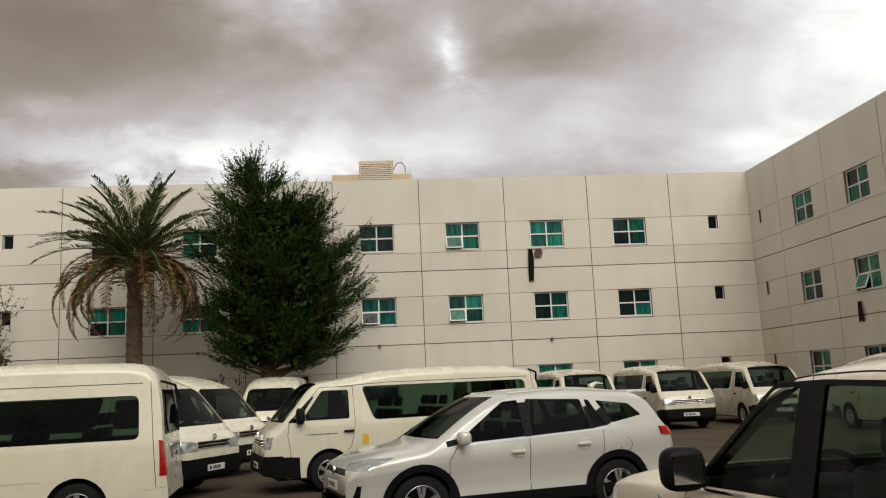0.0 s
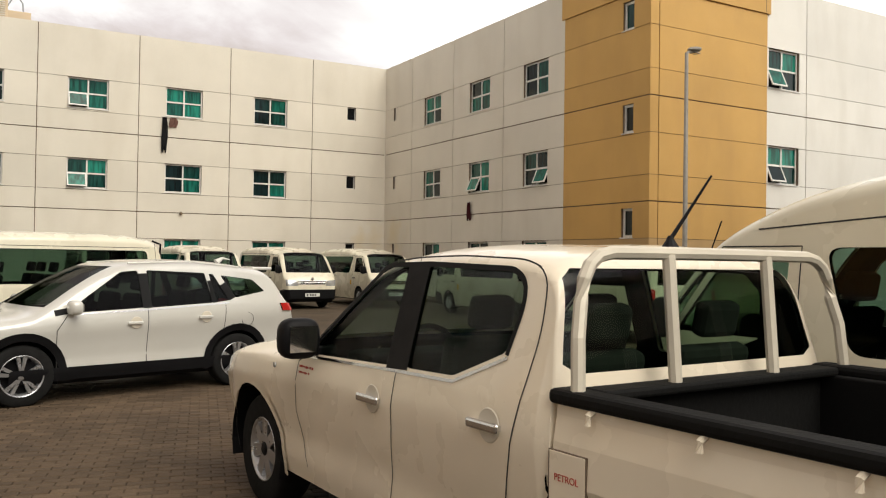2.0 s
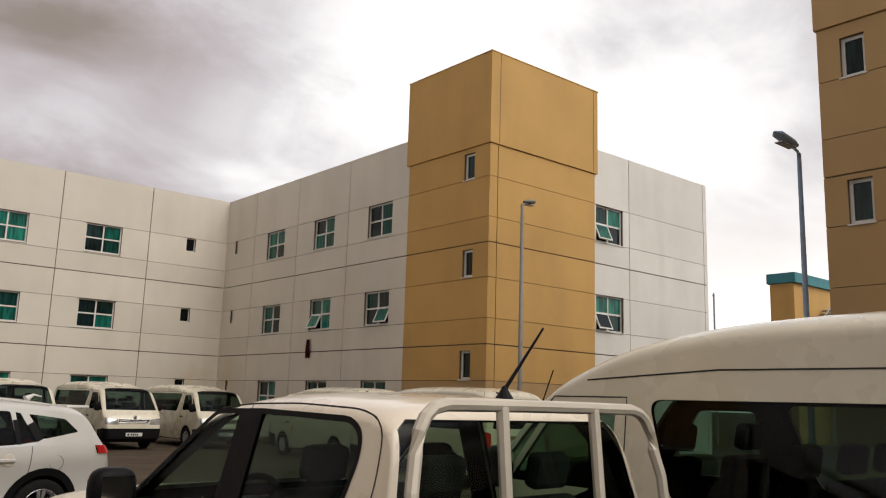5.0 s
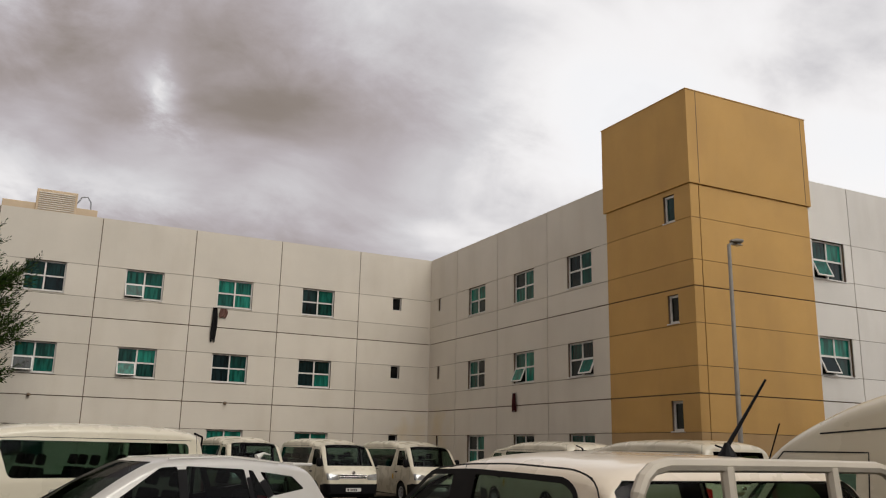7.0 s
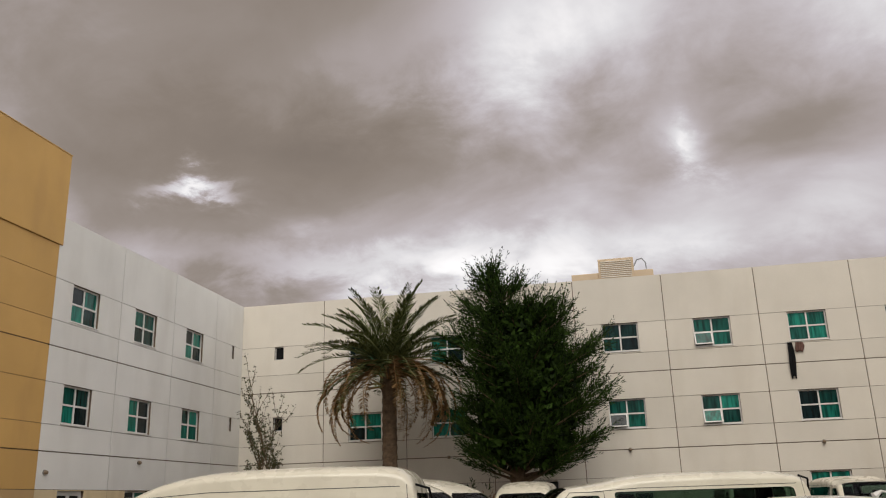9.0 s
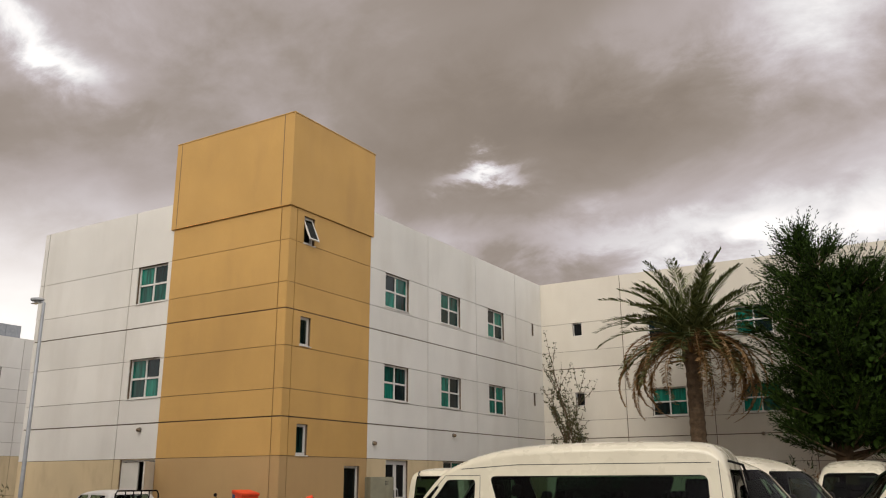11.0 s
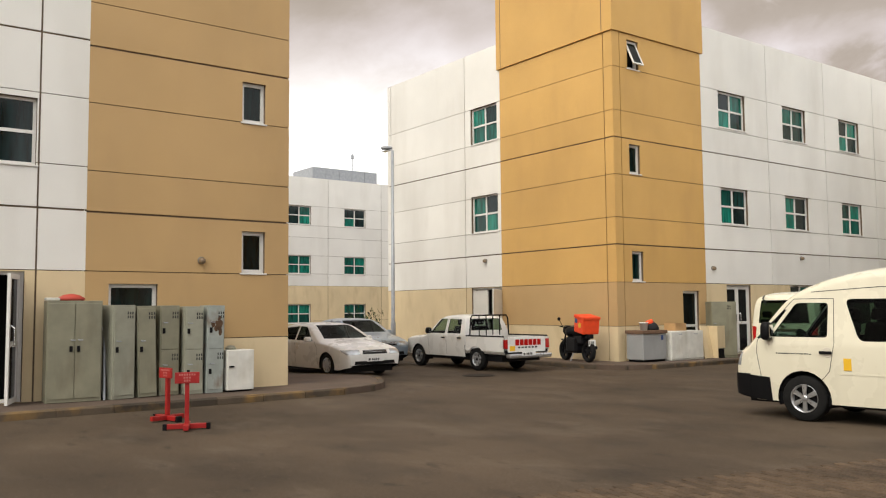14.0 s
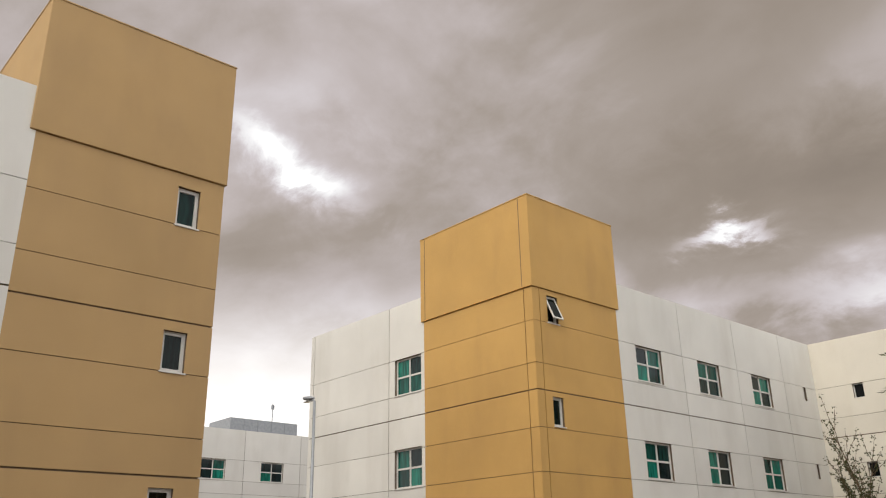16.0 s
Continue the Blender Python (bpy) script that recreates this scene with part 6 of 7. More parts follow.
def bushy_tree(x, y):
    """A dense dark tree with upswept feathery branchlets."""
    rnd = random.Random(11)
    root = thing("dark_tree", Matrix.Translation((x, y, 0)), "dense dark green tree with upswept feathery twigs before the wall", "tree")
    bm = bmesh.new()
    add_tube(bm, [(0, 0, 0), (0.1, 0.05, 1.4), (0.0, 0.1, 3.0), (0.15, 0, 5.2), (0.1, 0, 8.0)], 0.3, 10, [0.42, 0.34, 0.28, 0.2, 0.06])
    part("trunk", bm, M_BARK, root, smooth=True)
    # crown outline: height, offset of the axis, radius
    outline = [(2.4, 0.2, 0.6), (3.0, 0.3, 2.0), (3.8, 0.3, 3.0), (5.0, 0.7, 3.35), (6.0, 0.65, 3.2), (7.2, 0.6, 2.85), (8.3, 0.5, 2.45), (9.3, 0.0, 1.55), (9.9, -0.45, 0.85), (10.4, -0.7, 0.3)]
    hs, cs, rs = zip(*outline)
    up = Vector((0, 0, 1))
    quads = []

    def spray(c, d, size, n):
        """A feathery twig: narrow leaves in two ranks along a rising stem."""
        side = d.cross(unit(rnd)).normalized()
        for j in range(n):
            t = (j + 0.5) / n
            p = c + d * size * t + up * (0.20 * size * t * t)
            s = side if j % 2 else -side
            dd = (d * 0.95 + s * 0.60 + 0.30 * unit(rnd) + up * 0.15).normalized() * rnd.uniform(0.16, 0.30) * (1.15 - 0.55 * t)
            quads.append((p, dd, dd.cross(unit(rnd)).normalized() * 0.021))

    for k in range(130):
        a = 2.39996 * k + rnd.uniform(-0.3, 0.3)
        ze = 2.9 + 7.5 * ((k + 0.5) / 130) ** 0.95 + rnd.uniform(-0.3, 0.3)
        lobes = 0.90 + 0.13 * math.sin(2 * a + 1.7 * ze) + 0.10 * math.sin(5 * a - 2.3 * ze)
        reach = float(np.interp(ze, hs, rs)) * lobes * rnd.uniform(0.72, 1.12)
        cx = float(np.interp(ze, hs, cs))
        e = Vector((cx + reach * math.cos(a), reach * 0.85 * math.sin(a), ze))
        z0 = max(1.8, ze - 0.20 * reach - rnd.uniform(0.1, 0.5))
        b0 = Vector((0.1 + cx * min(1, z0 / 8), 0.0, z0))
        mid = b0.lerp(e, 0.6) - up * 0.06 * reach
        bm = bmesh.new()
        add_tube(bm, [b0.lerp(mid, t).lerp(mid.lerp(e, t), t) for t in (0, 0.25, 0.5, 0.75, 1.0)], 0.04, 5, [0.075, 0.055, 0.04, 0.025, 0.01])
        part("limb", bm, M_BARK, root)
        along = (e - mid).normalized()
        n = int(6 + 6 * reach)
        for j in range(n):
            t = 0.30 + 0.70 * (j + rnd.random()) / n
            q = b0.lerp(mid, t).lerp(mid.lerp(e, t), t)
            d = (along * (0.55 + 0.7 * t) + 0.66 * unit(rnd) + up * 0.10).normalized()
            spray(q, d, rnd.uniform(0.6, 1.05), 17)
        # a fan of long plumes at the tip
        for j in range(5):
            spray(e - along * 0.25 * j, (along + 0.42 * unit(rnd) + up * 0.14).normalized(), rnd.uniform(0.75, 1.15), 20)
    # shaded leaves in the depth of the crown
    for k in range(11000):
        zc = rnd.uniform(3.0, 9.0)
        r = float(np.interp(zc, hs, rs)) * 0.60 * math.sqrt(rnd.random())
        a = rnd.uniform(0, 2 * math.pi)
        p = Vector((float(np.interp(zc, hs, cs)) + r * math.cos(a), 0.85 * r * math.sin(a), zc))
        dd = unit(rnd) * rnd.uniform(0.25, 0.42)
        quads.append((p, dd, dd.cross(unit(rnd)).normalized() * 0.085))
    leaves_mesh("crown", quads, M_LEAF, root)
    return root


def palm(x, y):
    rnd = random.Random(5)
    root = thing("palm_tree", Matrix.Translation((x, y, 0)), "date palm with grey-green fronds and a skirt of dry ones", "tree")
    prof = []
    for k in range(40):
        z = 7.1 * k / 39
        prof.append((0.31 - 0.05 * k / 39 + (0.03 if k % 2 else 0.0) + (0.10 if k > 33 else 0), z))
    part("trunk", lathe(prof, 14, "z"), M_BARK, root)
    green, dry = [], []
    stems = bmesh.new()
    dead_stems = bmesh.new()

    def frond(a, elev, length, droop, out, bm, wide):
        pts = []
        p = Vector((0.18 * math.cos(a), 0.18 * math.sin(a), 7.0 + rnd.uniform(-0.2, 0.25)))
        e = elev
        seg = 14
        for k in range(seg + 1):
            pts.append(p.copy())
            d = Vector((math.cos(a) * math.cos(e), math.sin(a) * math.cos(e), math.sin(e)))
            p = p + d * (length / seg)
            e -= droop / seg * (0.5 + 1.1 * k / seg)
        add_tube(bm, pts[::2], 0.02, 5, [0.035 - 0.028 * k / (len(pts[::2]) - 1) for k in range(len(pts[::2]))])
        for k in range(2, seg):
            for sub in range(4):
                t = (k + sub / 4) / seg
                q = pts[k].lerp(pts[k + 1], sub / 4)
                d = (pts[k + 1] - pts[k]).normalized()
                sd = d.cross(Vector((0, 0, 1)))
                sd = sd.normalized() if sd.length > 1e-3 else Vector((1, 0, 0))
                l = wide * (0.45 + 0.55 * math.sin(math.pi * min(1, t * 1.05)))
                for s in (1, -1):
                    dd = (d * 0.75 + sd * s * 0.85 + Vector((0, 0, 0.25)) + 0.15 * unit(rnd)).normalized() * l * rnd.uniform(0.8, 1.1)
                    out.append((q, dd, dd.cross(Vector((0, 0, 1)) + 0.4 * unit(rnd)).normalized() * 0.032))

    for k in range(66):
        a = 2.39996 * k + rnd.uniform(-0.2, 0.2)
        f = k / 65
        elev = 1.45 - 1.70 * f
        frond(a, elev, rnd.uniform(2.9, 3.9), 0.65 + 0.55 * f, green, stems, 0.50)
    for k in range(44):
        frond(rnd.uniform(0, 2 * math.pi), rnd.uniform(-0.35, 0.35), rnd.uniform(3.0, 4.6), rnd.uniform(2.0, 2.9), dry, dead_stems, 0.34)
    for k in range(70):
        a = rnd.uniform(0, 2 * math.pi)
        d = Vector((math.cos(a) * 0.8, math.sin(a) * 0.8, rnd.uniform(-0.3, 0.9))).normalized()
        p = Vector((0.2 * math.cos(a), 0.2 * math.sin(a), 6.7 + rnd.uniform(-0.5, 0.5)))
        add_tube(dead_stems, [p, p + d * rnd.uniform(0.4, 0.9)], 0.03, 5, [0.05, 0.02])
    tagged(part("frond_stem", stems, M_FROND, root), kind="stuff")
    tagged(part("dry_stem", dead_stems, M_DEAD, root), kind="stuff")
    leaves_mesh("crown", green, M_FROND, root)
    leaves_mesh("dry_skirt", dry, M_DEAD, root)
    return root


def thin_tree(x, y, height, seed, label, spread=0.17, leafy=26):
    rnd = random.Random(seed)
    root = thing("bare_tree", Matrix.Translation((x, y, 0)), label, "tree")
    quads = []

    def grow(p, d, l, r, depth):
        pts = [p]
        for k in range(4):
            d = (d + 0.16 * unit(rnd) + Vector((0, 0, 0.10))).normalized()
            pts.append(pts[-1] + d * l / 4)
        bm = bmesh.new()
        add_tube(bm, pts, r, 5, [r * (1 - 0.15 * k) for k in range(5)])
        part("branch" if depth else "trunk", bm, M_BARK, root)
        if depth < 2:
            for q in pts[1:] if depth else pts[2:]:
                for j in range(2):
                    grow(q, (d + spread * 3 * unit(rnd)).normalized(), l * rnd.uniform(0.35, 0.6), r * 0.5, depth + 1)
        else:
            for k in range(leafy):
                q = pts[rnd.randrange(1, 5)] + 0.08 * unit(rnd)
                dd = unit(rnd) * rnd.uniform(0.06, 0.14)
                quads.append((q, dd, dd.cross(unit(rnd)).normalized() * 0.03))

    grow(Vector((0, 0, 0.1)), Vector((0, 0, 1)), height * 0.62, 0.06, 0)
    leaves_mesh("leaves", quads, M_TWIG, root)
    return root


def shrub(x, y, seed, h, mat, label, n=60):
    rnd = random.Random(seed)
    root = thing("shrub", Matrix.Translation((x, y, 0.0)), label, "shrub")
    quads = []
    bm = bmesh.new()
    for k in range(n):
        a = rnd.uniform(0, 2 * math.pi)
        d = Vector((math.cos(a) * rnd.uniform(0.2, 0.8), math.sin(a) * rnd.uniform(0.2, 0.8), 1)).normalized()
        l = h * rnd.uniform(0.5, 1.0)
        if k < 12:
            add_tube(bm, [(0, 0, 0), d * l * 0.8], 0.02, 5, [0.03, 0.008])
        for j in range(18):
            t = rnd.uniform(0.25, 1)
            dd = (d + 0.9 * unit(rnd)).normalized() * rnd.uniform(0.12, 0.3)
            quads.append((d * l * t, dd, dd.cross(unit(rnd)).normalized() * 0.022))
    part("stems", bm, M_BARK, root)
    leaves_mesh("leaves", quads, mat, root)
    return root


bushy_tree(-3.75, 33.0)
palm(-8.70, 33.0)
thin_tree(-15.0, 35.4, 7.0, 3, "slender half bare young tree in the yard corner")
thin_tree(-14.2, 35.2, 5.2, 8, "slender half bare young tree beside another")
shrub(-5.9, 32.4, 2, 2.9, M_LEAF, "spiky green shrub beside the tree foot")
shrub(-5.0, 32.2, 6, 2.3, M_DEAD, "dry brown shrub at the tree foot", 80)
shrub(-0.4, 34.0, 7, 2.2, M_TWIG, "thin dry shrub by the wall", 26)
shrub(-34.5, 20.6, 9, 2.0, M_LEAF, "small green shrub beyond the parked cars", 40)

# ---- street lamps ----
M_LAMPPOST = material("weathered_lamp_post", (0.23, 0.215, 0.19), 0.5, 0.15, vary=0.15, scale=6)
# steel with the blue light that falls on it put into its colour
M_LAMPBLUELIT = material("blue_lit_lamp_steel", (0.28, 0.40, 0.56), 0.45, 0.1, vary=0.12, scale=6)


def street_lamp(x, y, h, dx, dy, arm, label, steel=None):
    steel = steel or M_LAMPPOST
    root = thing("street_lamp", Matrix.Translation((x, y, 0)) @ Matrix.Rotation(math.atan2(dy, dx), 4, "Z"), label, "street lamp", "street lamps")
    part("pole", lathe([(0.10, 0.0), (0.095, 1.2), (0.075, 1.25), (0.05, h)], 14, "z"), steel, root, smooth=True)
    part("arm", tube([(0, 0, h - 0.05), (0.06, 0, h + 0.03), (0.25, 0, h + 0.08)], 0.035, 8), steel, root)
    bm = bmesh.new()
    add_lathe(bm, [(0.02, 0.12), (0.10, 0.18), (0.15, 0.40), (0.14, arm), (0.05, arm + 0.14), (0.01, arm + 0.16)], 14, "x", Matrix.Translation((0, 0, h + 0.11)) @ Matrix.Rotation(radians(-8), 4, "Y") @ Matrix.Diagonal((1, 1, 0.55, 1)))
    head = part("lamp_head", bm, steel, root, smooth=True)
    part("lens", box(0.30, arm, -0.10, 0.10, h + 0.045, h + 0.075, 0.012), M_LENS, head)
    return root


street_lamp(17.74, 17.17, 7.65, 1, 0.2, 0.55, "grey steel street lamp before the ochre tower")
street_lamp(-26.95, 17.45, 7.8, -1, 0.1, 0.75, "grey steel street lamp beside the west end wall", M_STEEL)
street_lamp(18.50, 9.0, 7.7, -1, 0.0, 0.95, "steel street lamp by the side road, coloured as if lit blue", M_LAMPBLUELIT)

# ---- roof plant ----
ac = thing("roof_air_conditioner", Matrix.Translation((0, 38.6, 10.5)), "beige louvred cooling unit on the north roof", "air conditioner")
part("plinth", box(-1.30, 2.40, -0.3, 1.8, 0.0, 1.10, 0.02), M_VENT, ac)
part("housing", box(-0.05, 1.55, -0.45, 1.2, 0.62, 1.70, 0.02), M_VENT, ac)
for k in range(10):
    part("louvre", box(0.05, 1.45, -0.49, -0.44, 0.72 + 0.09 * k, 0.765 + 0.09 * k, 0.004), M_WHITE, ac)
part("pipe", tube([(1.55, -0.2, 1.3), (1.72, -0.2, 1.62), (1.95, -0.2, 1.66), (2.1, -0.2, 1.45), (2.12, -0.2, 1.1)], 0.03, 8), M_STEEL, ac)
part("conduit", tube([(0.4, -0.5, 0.62), (0.7, -0.55, 0.72), (1.3, -0.5, 0.66)], 0.035, 8), M_FRAME, ac)

# ---- wall lamps, clothes, loose fittings on the walls ----
M_LAMPGLASS = material("dusty_lamp_globe", (0.20, 0.14, 0.085), 0.4, vary=0.2, scale=8)


def wall_lamp(m):
    ob = thing("bulkhead_lamp", m @ Matrix.Scale(0.75, 4), "small round dusty bulkhead lamp on the wall", "wall lamp", "bulkhead lamps")
    part("base", lathe([(0.10, 0.0), (0.10, 0.05), (0.02, 0.055)], 14, "y"), M_LAMPPOST, ob)
    part("globe", lathe([(0.085, 0.05), (0.09, 0.10), (0.07, 0.16), (0.02, 0.19)], 14, "y", Matrix.Translation((0, 0, -0.01))), M_LAMPGLASS, ob, smooth=True)


for x in (-7.1, 0.62, 8.25):
    wall_lamp(ma @ Matrix.Translation((x - X0, 0.0, 3.56)))
wall_lamp(m_west @ Matrix.Translation((28.54 - YT, 0.0, 3.42)))
wall_lamp(m_west @ Matrix.Translation((23.33 - YT, 0.0, 2.95)))
wall_lamp(mce @ Matrix.Translation((23.0 - 22.1, 0.0, 3.38)))
wall_lamp(mtd @ Matrix.Translation((6.05 - 3.87, 0.0, 2.70)))

M_CLOTHB = material("black_cloth", (0.012, 0.012, 0.014), 0.95, vary=0.2)
M_CLOTHR = material("dark_red_cloth", (0.10, 0.012, 0.016), 0.95, vary=0.2)
M_CLOTHP = material("faded_pink_cloth", (0.30, 0.16, 0.13), 0.95, vary=0.2)


def garment(m, w, h, mat, label, seed):
    """A hung piece of clothing with loose folds and uneven hem."""
    rnd = random.Random(seed)
    ob = thing("hanging_garment", m, label, "clothes", "washing on the walls")
    bm = bmesh.new()
    nx, nz = 9, 12
    rows = []
    for j in range(nz + 1):
        t = j / nz
        ww = w * (0.75 + 0.35 * math.sin(math.pi * min(1, t * 0.9 + 0.05)))
        rows.append([bm.verts.new((ww * (i / nx - 0.5) + 0.02 * math.sin(5 * t), 0.06 + 0.03 * math.sin(i * 1.9 + 3 * t) + rnd.uniform(0, 0.01), -h * t * (1 + 0.05 * math.sin(i)))) for i in range(nx + 1)])
    for a, b in zip(rows, rows[1:]):
        for i in range(nx):
            bm.faces.new((a[i], a[i + 1], b[i + 1], b[i]))
    bmesh.ops.solidify(bm, geom=bm.faces[:], thickness=0.012)
    part("cloth", bm, mat, ob, smooth=True)
    part("line", tube([(-w * 0.7, 0.05, 0.02), (w * 0.7, 0.05, 0.02)], 0.006, 5), M_STEEL, ob)


garment(ma @ Matrix.Translation((7.50 - X0, 0.0, 7.62)), 0.24, 1.45, M_CLOTHB, "black trousers hung out below a window", 1)
garment(ma @ Matrix.Translation((7.86 - X0, 0.0, 7.62)), 0.34, 0.40, M_CLOTHP, "faded pink cloth hung out below a window", 2)
garment(m_east @ Matrix.Translation((29.05 - YT, 0.0, 4.05)), 0.30, 0.70, M_CLOTHR, "dark red shirt hung out on the east wall", 3)

# ---- doors ----
def glazed_door(m, u0, u1, z0, z1, open_leaf, label):
    w, h = u1 - u0, z1 - z0
    ob = thing("door", m @ Matrix.Translation((u0, -0.10, z0)), label, "door")
    part("door_frame", bars(w, h, 1, [], 0.06), M_FRAME, ob)
    half_w = (w - 0.12) / 2
    for k in range(2):
        leaf = part("door_leaf", bars(half_w, h - 0.08, 1, [h * 0.44], 0.085, 0.05), M_FRAME, ob)
        leaf.matrix_local = Matrix.Translation((0.06 + k * half_w, 0, 0.02))
        if open_leaf == k:
            leaf.matrix_local = Matrix.Translation((0.06 + (k and w - 0.12), 0.02, 0.02)) @ Matrix.Rotation(radians(70 if k == 0 else -70), 4, "Z") @ Matrix.Translation((-(half_w if k else 0), 0, 0))
        for a, b in ((0.05, h * 0.42), (h * 0.46, h - 0.12)):
            part("pane", box(0.06, half_w - 0.06, -0.035, -0.025, a, b), M_PANE_DARK, leaf)
        part("pull_handle", tube([(half_w - 0.12 if k == 0 else 0.12, 0.0, h * 0.42), (half_w - 0.12 if k == 0 else 0.12, 0.06, h * 0.44), (half_w - 0.12 if k == 0 else 0.12, 0.06, h * 0.56), (half_w - 0.12 if k == 0 else 0.12, 0.0, h * 0.58)], 0.014, 6), M_CHROME, leaf)
    # near-black sheet painted as the shade of the hall
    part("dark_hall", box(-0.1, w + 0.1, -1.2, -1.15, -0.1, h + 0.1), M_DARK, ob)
    return ob


glazed_door(m_west, 24.05 - YT, 25.43 - YT, 0.13, 2.42, None, "white framed double glass door in the buff ground storey")
glazed_door(mds, 14 + 1.2, 14 + 2.86, 0.13, 2.42, 1, "open white framed glass door beside the steel lockers")
M_DOOR = material("off_white_door_paint", (0.66, 0.64, 0.58), 0.5, vary=0.08)
sd = thing("open_service_door", mce @ Matrix.Translation((0, -0.08, 0.13)), "off-white double door with one leaf standing open", "door")
part("door_frame", bars(1.75, 2.30, 1, [], 0.06), M_FRAME, sd)
lf = part("door_leaf", box(0, 0.78, -0.05, 0.0, 0.02, 2.22, 0.006), M_DOOR, sd)
lf.matrix_local = Matrix.Translation((0.92, 0, 0))
part("door_handle", tube([(0.10, 0.0, 1.0), (0.10, 0.05, 1.0), (0.20, 0.05, 1.0)], 0.012, 6), M_BLACK, lf)
l2 = part("door_leaf", box(0, 0.78, -0.05, 0.0, 0.02, 2.22, 0.006), M_DOOR, sd, "leaf swung open")
l2.matrix_local = Matrix.Translation((0.06, 0.02, 0)) @ Matrix.Rotation(radians(115), 4, "Z")
# shade inside the doorway, as one near-black sheet
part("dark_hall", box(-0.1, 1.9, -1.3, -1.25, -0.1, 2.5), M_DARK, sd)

# ---- lockers and cupboards by the tan tower ----
M_LOCK = material("grey_green_locker_steel", (0.235, 0.225, 0.160), 0.55, 0.1, vary=0.15, scale=3, stain=(0.13, 0.10, 0.06), stain_amount=0.5, stain_scale=(2, 2, 0.8), world_space=False)
M_LOCKB = material("pale_grey_locker_steel", (0.31, 0.31, 0.245), 0.5, 0.1, vary=0.15, scale=3, stain=(0.16, 0.12, 0.08), stain_amount=0.45, stain_scale=(2, 2, 0.8), world_space=False)
M_LOCKR = material("rusted_locker_steel", (0.33, 0.36, 0.335), 0.6, 0.1, vary=0.2, scale=3, stain=(0.14, 0.07, 0.03), stain_amount=0.95, stain_scale=(2.2, 2.2, 1.6), world_space=False)
M_RUST = material("rust", (0.10, 0.055, 0.03), 0.95, vary=0.4, scale=10)


def locker(y0, y1, front, h, mat, label, doors=1, cols=1, lean=0.0, depth=0.46, turn=0.0, z0=0.135):
    """A steel locker against the wall; its doors look towards +x."""
    w = y1 - y0
    m = Matrix.Translation((front, y0, z0)) @ Matrix.Rotation(radians(turn), 4, "Z") @ Matrix.Rotation(radians(lean), 4, "X")
    ob = thing("steel_locker", m, label, "locker", "lockers along the pavement")
    bm = bmesh.new()
    add_box(bm, -depth, -0.02, 0, w, 0.0, h, 0.006)
    part("body", bm, mat, ob)
    dh = (h - 0.10) / doors
    dw = (w - 0.03) / cols
    for c in range(cols):
        for k in range(doors):
            ya, za = 0.015 + c * dw, 0.06 + k * dh
            d = part("door", box(-0.022, 0.0, ya + 0.006, ya + dw - 0.006, za + 0.006, za + dh - 0.006, 0.005), mat, ob)
            hy = ya + (0.05 if (c == 0 and cols == 1) else dw - 0.06 if c == 0 else 0.06)
            hz = za + dh * (0.52 if doors == 1 else 0.45)
            part("lock", box(0.0, 0.025, hy - 0.025, hy + 0.025, hz - 0.05, hz + 0.05, 0.006), M_BLACK, d)
            part("handle", tube([(0.0, hy, hz + 0.16), (0.035, hy, hz + 0.15), (0.035, hy + 0.07, hz + 0.15)], 0.010, 6), M_STEEL, d)
            if cols == 1:
                for v in range(3):
                    for q in (0, 1):
                        part("vent_slot", box(-0.001, 0.003, ya + dw * 0.62 + 0.045 * v, ya + dw * 0.62 + 0.045 * v + 0.022, za + dh - 0.20 + 0.07 * q, za + dh - 0.15 + 0.07 * q), M_INK, d)
    return ob


locker(3.12, 4.02, -15.72, 1.76, M_LOCK, "wide grey-green steel cupboard with two stained doors", 1, 2, turn=-4)
locker(4.20, 4.63, -15.62, 1.68, M_LOCKB, "narrow grey steel locker with one door", 1, 1, turn=14)
locker(4.68, 5.02, -15.72, 1.66, M_LOCK, "narrow grey-green steel locker leaning beside others", 1, 1, lean=1.6)
locker(5.08, 5.46, -15.78, 1.67, M_LOCK, "narrow grey-green two-door steel locker", 2, 1, turn=5)
locker(5.52, 5.88, -15.70, 1.65, M_LOCKB, "narrow pale two-door steel locker", 2, 1)
rl = locker(5.93, 6.27, -15.68, 1.67, M_LOCKR, "narrow rusty pale blue two-door steel locker", 2, 1, lean=-0.8)
rnd_r = random.Random(2)
for k in range(14):
    r = rnd_r.uniform(0.02, 0.06)
    part("rust_patch", lathe([(r, 0.0), (r * 0.8, 0.002), (0.002, 0.003)], 7, "x", Matrix.Translation((0.001, rnd_r.uniform(0.08, 0.26), rnd_r.uniform(1.15, 1.5))) @ Matrix.Diagonal((1, rnd_r.uniform(0.6, 1.3), rnd_r.uniform(0.6, 1.6), 1))), M_RUST, rl)

M_WHITEG = material("grubby_white_enamel", (0.66, 0.65, 0.60), 0.4, vary=0.12, scale=4, stain=(0.35, 0.30, 0.2), stain_amount=0.35, stain_scale=(1.5, 1.5, 0.8), world_space=False)
fr = thing("small_white_fridge", Matrix.Translation((-15.62, 6.33, 0.135)), "small grubby white fridge beside the lockers", "fridge")
part("body", box(-0.5, -0.05, 0, 0.54, 0.02, 0.80, 0.02), M_WHITEG, fr)
part("door", box(-0.05, 0.0, 0, 0.54, 0.03, 0.80, 0.012), M_WHITEG, fr)
part("handle", box(0.0, 0.03, 0.03, 0.13, 0.47, 0.50, 0.006), M_BLACK, fr)
part("foot", box(-0.48, -0.05, 0.02, 0.52, 0.0, 0.03), M_BLACK, fr)
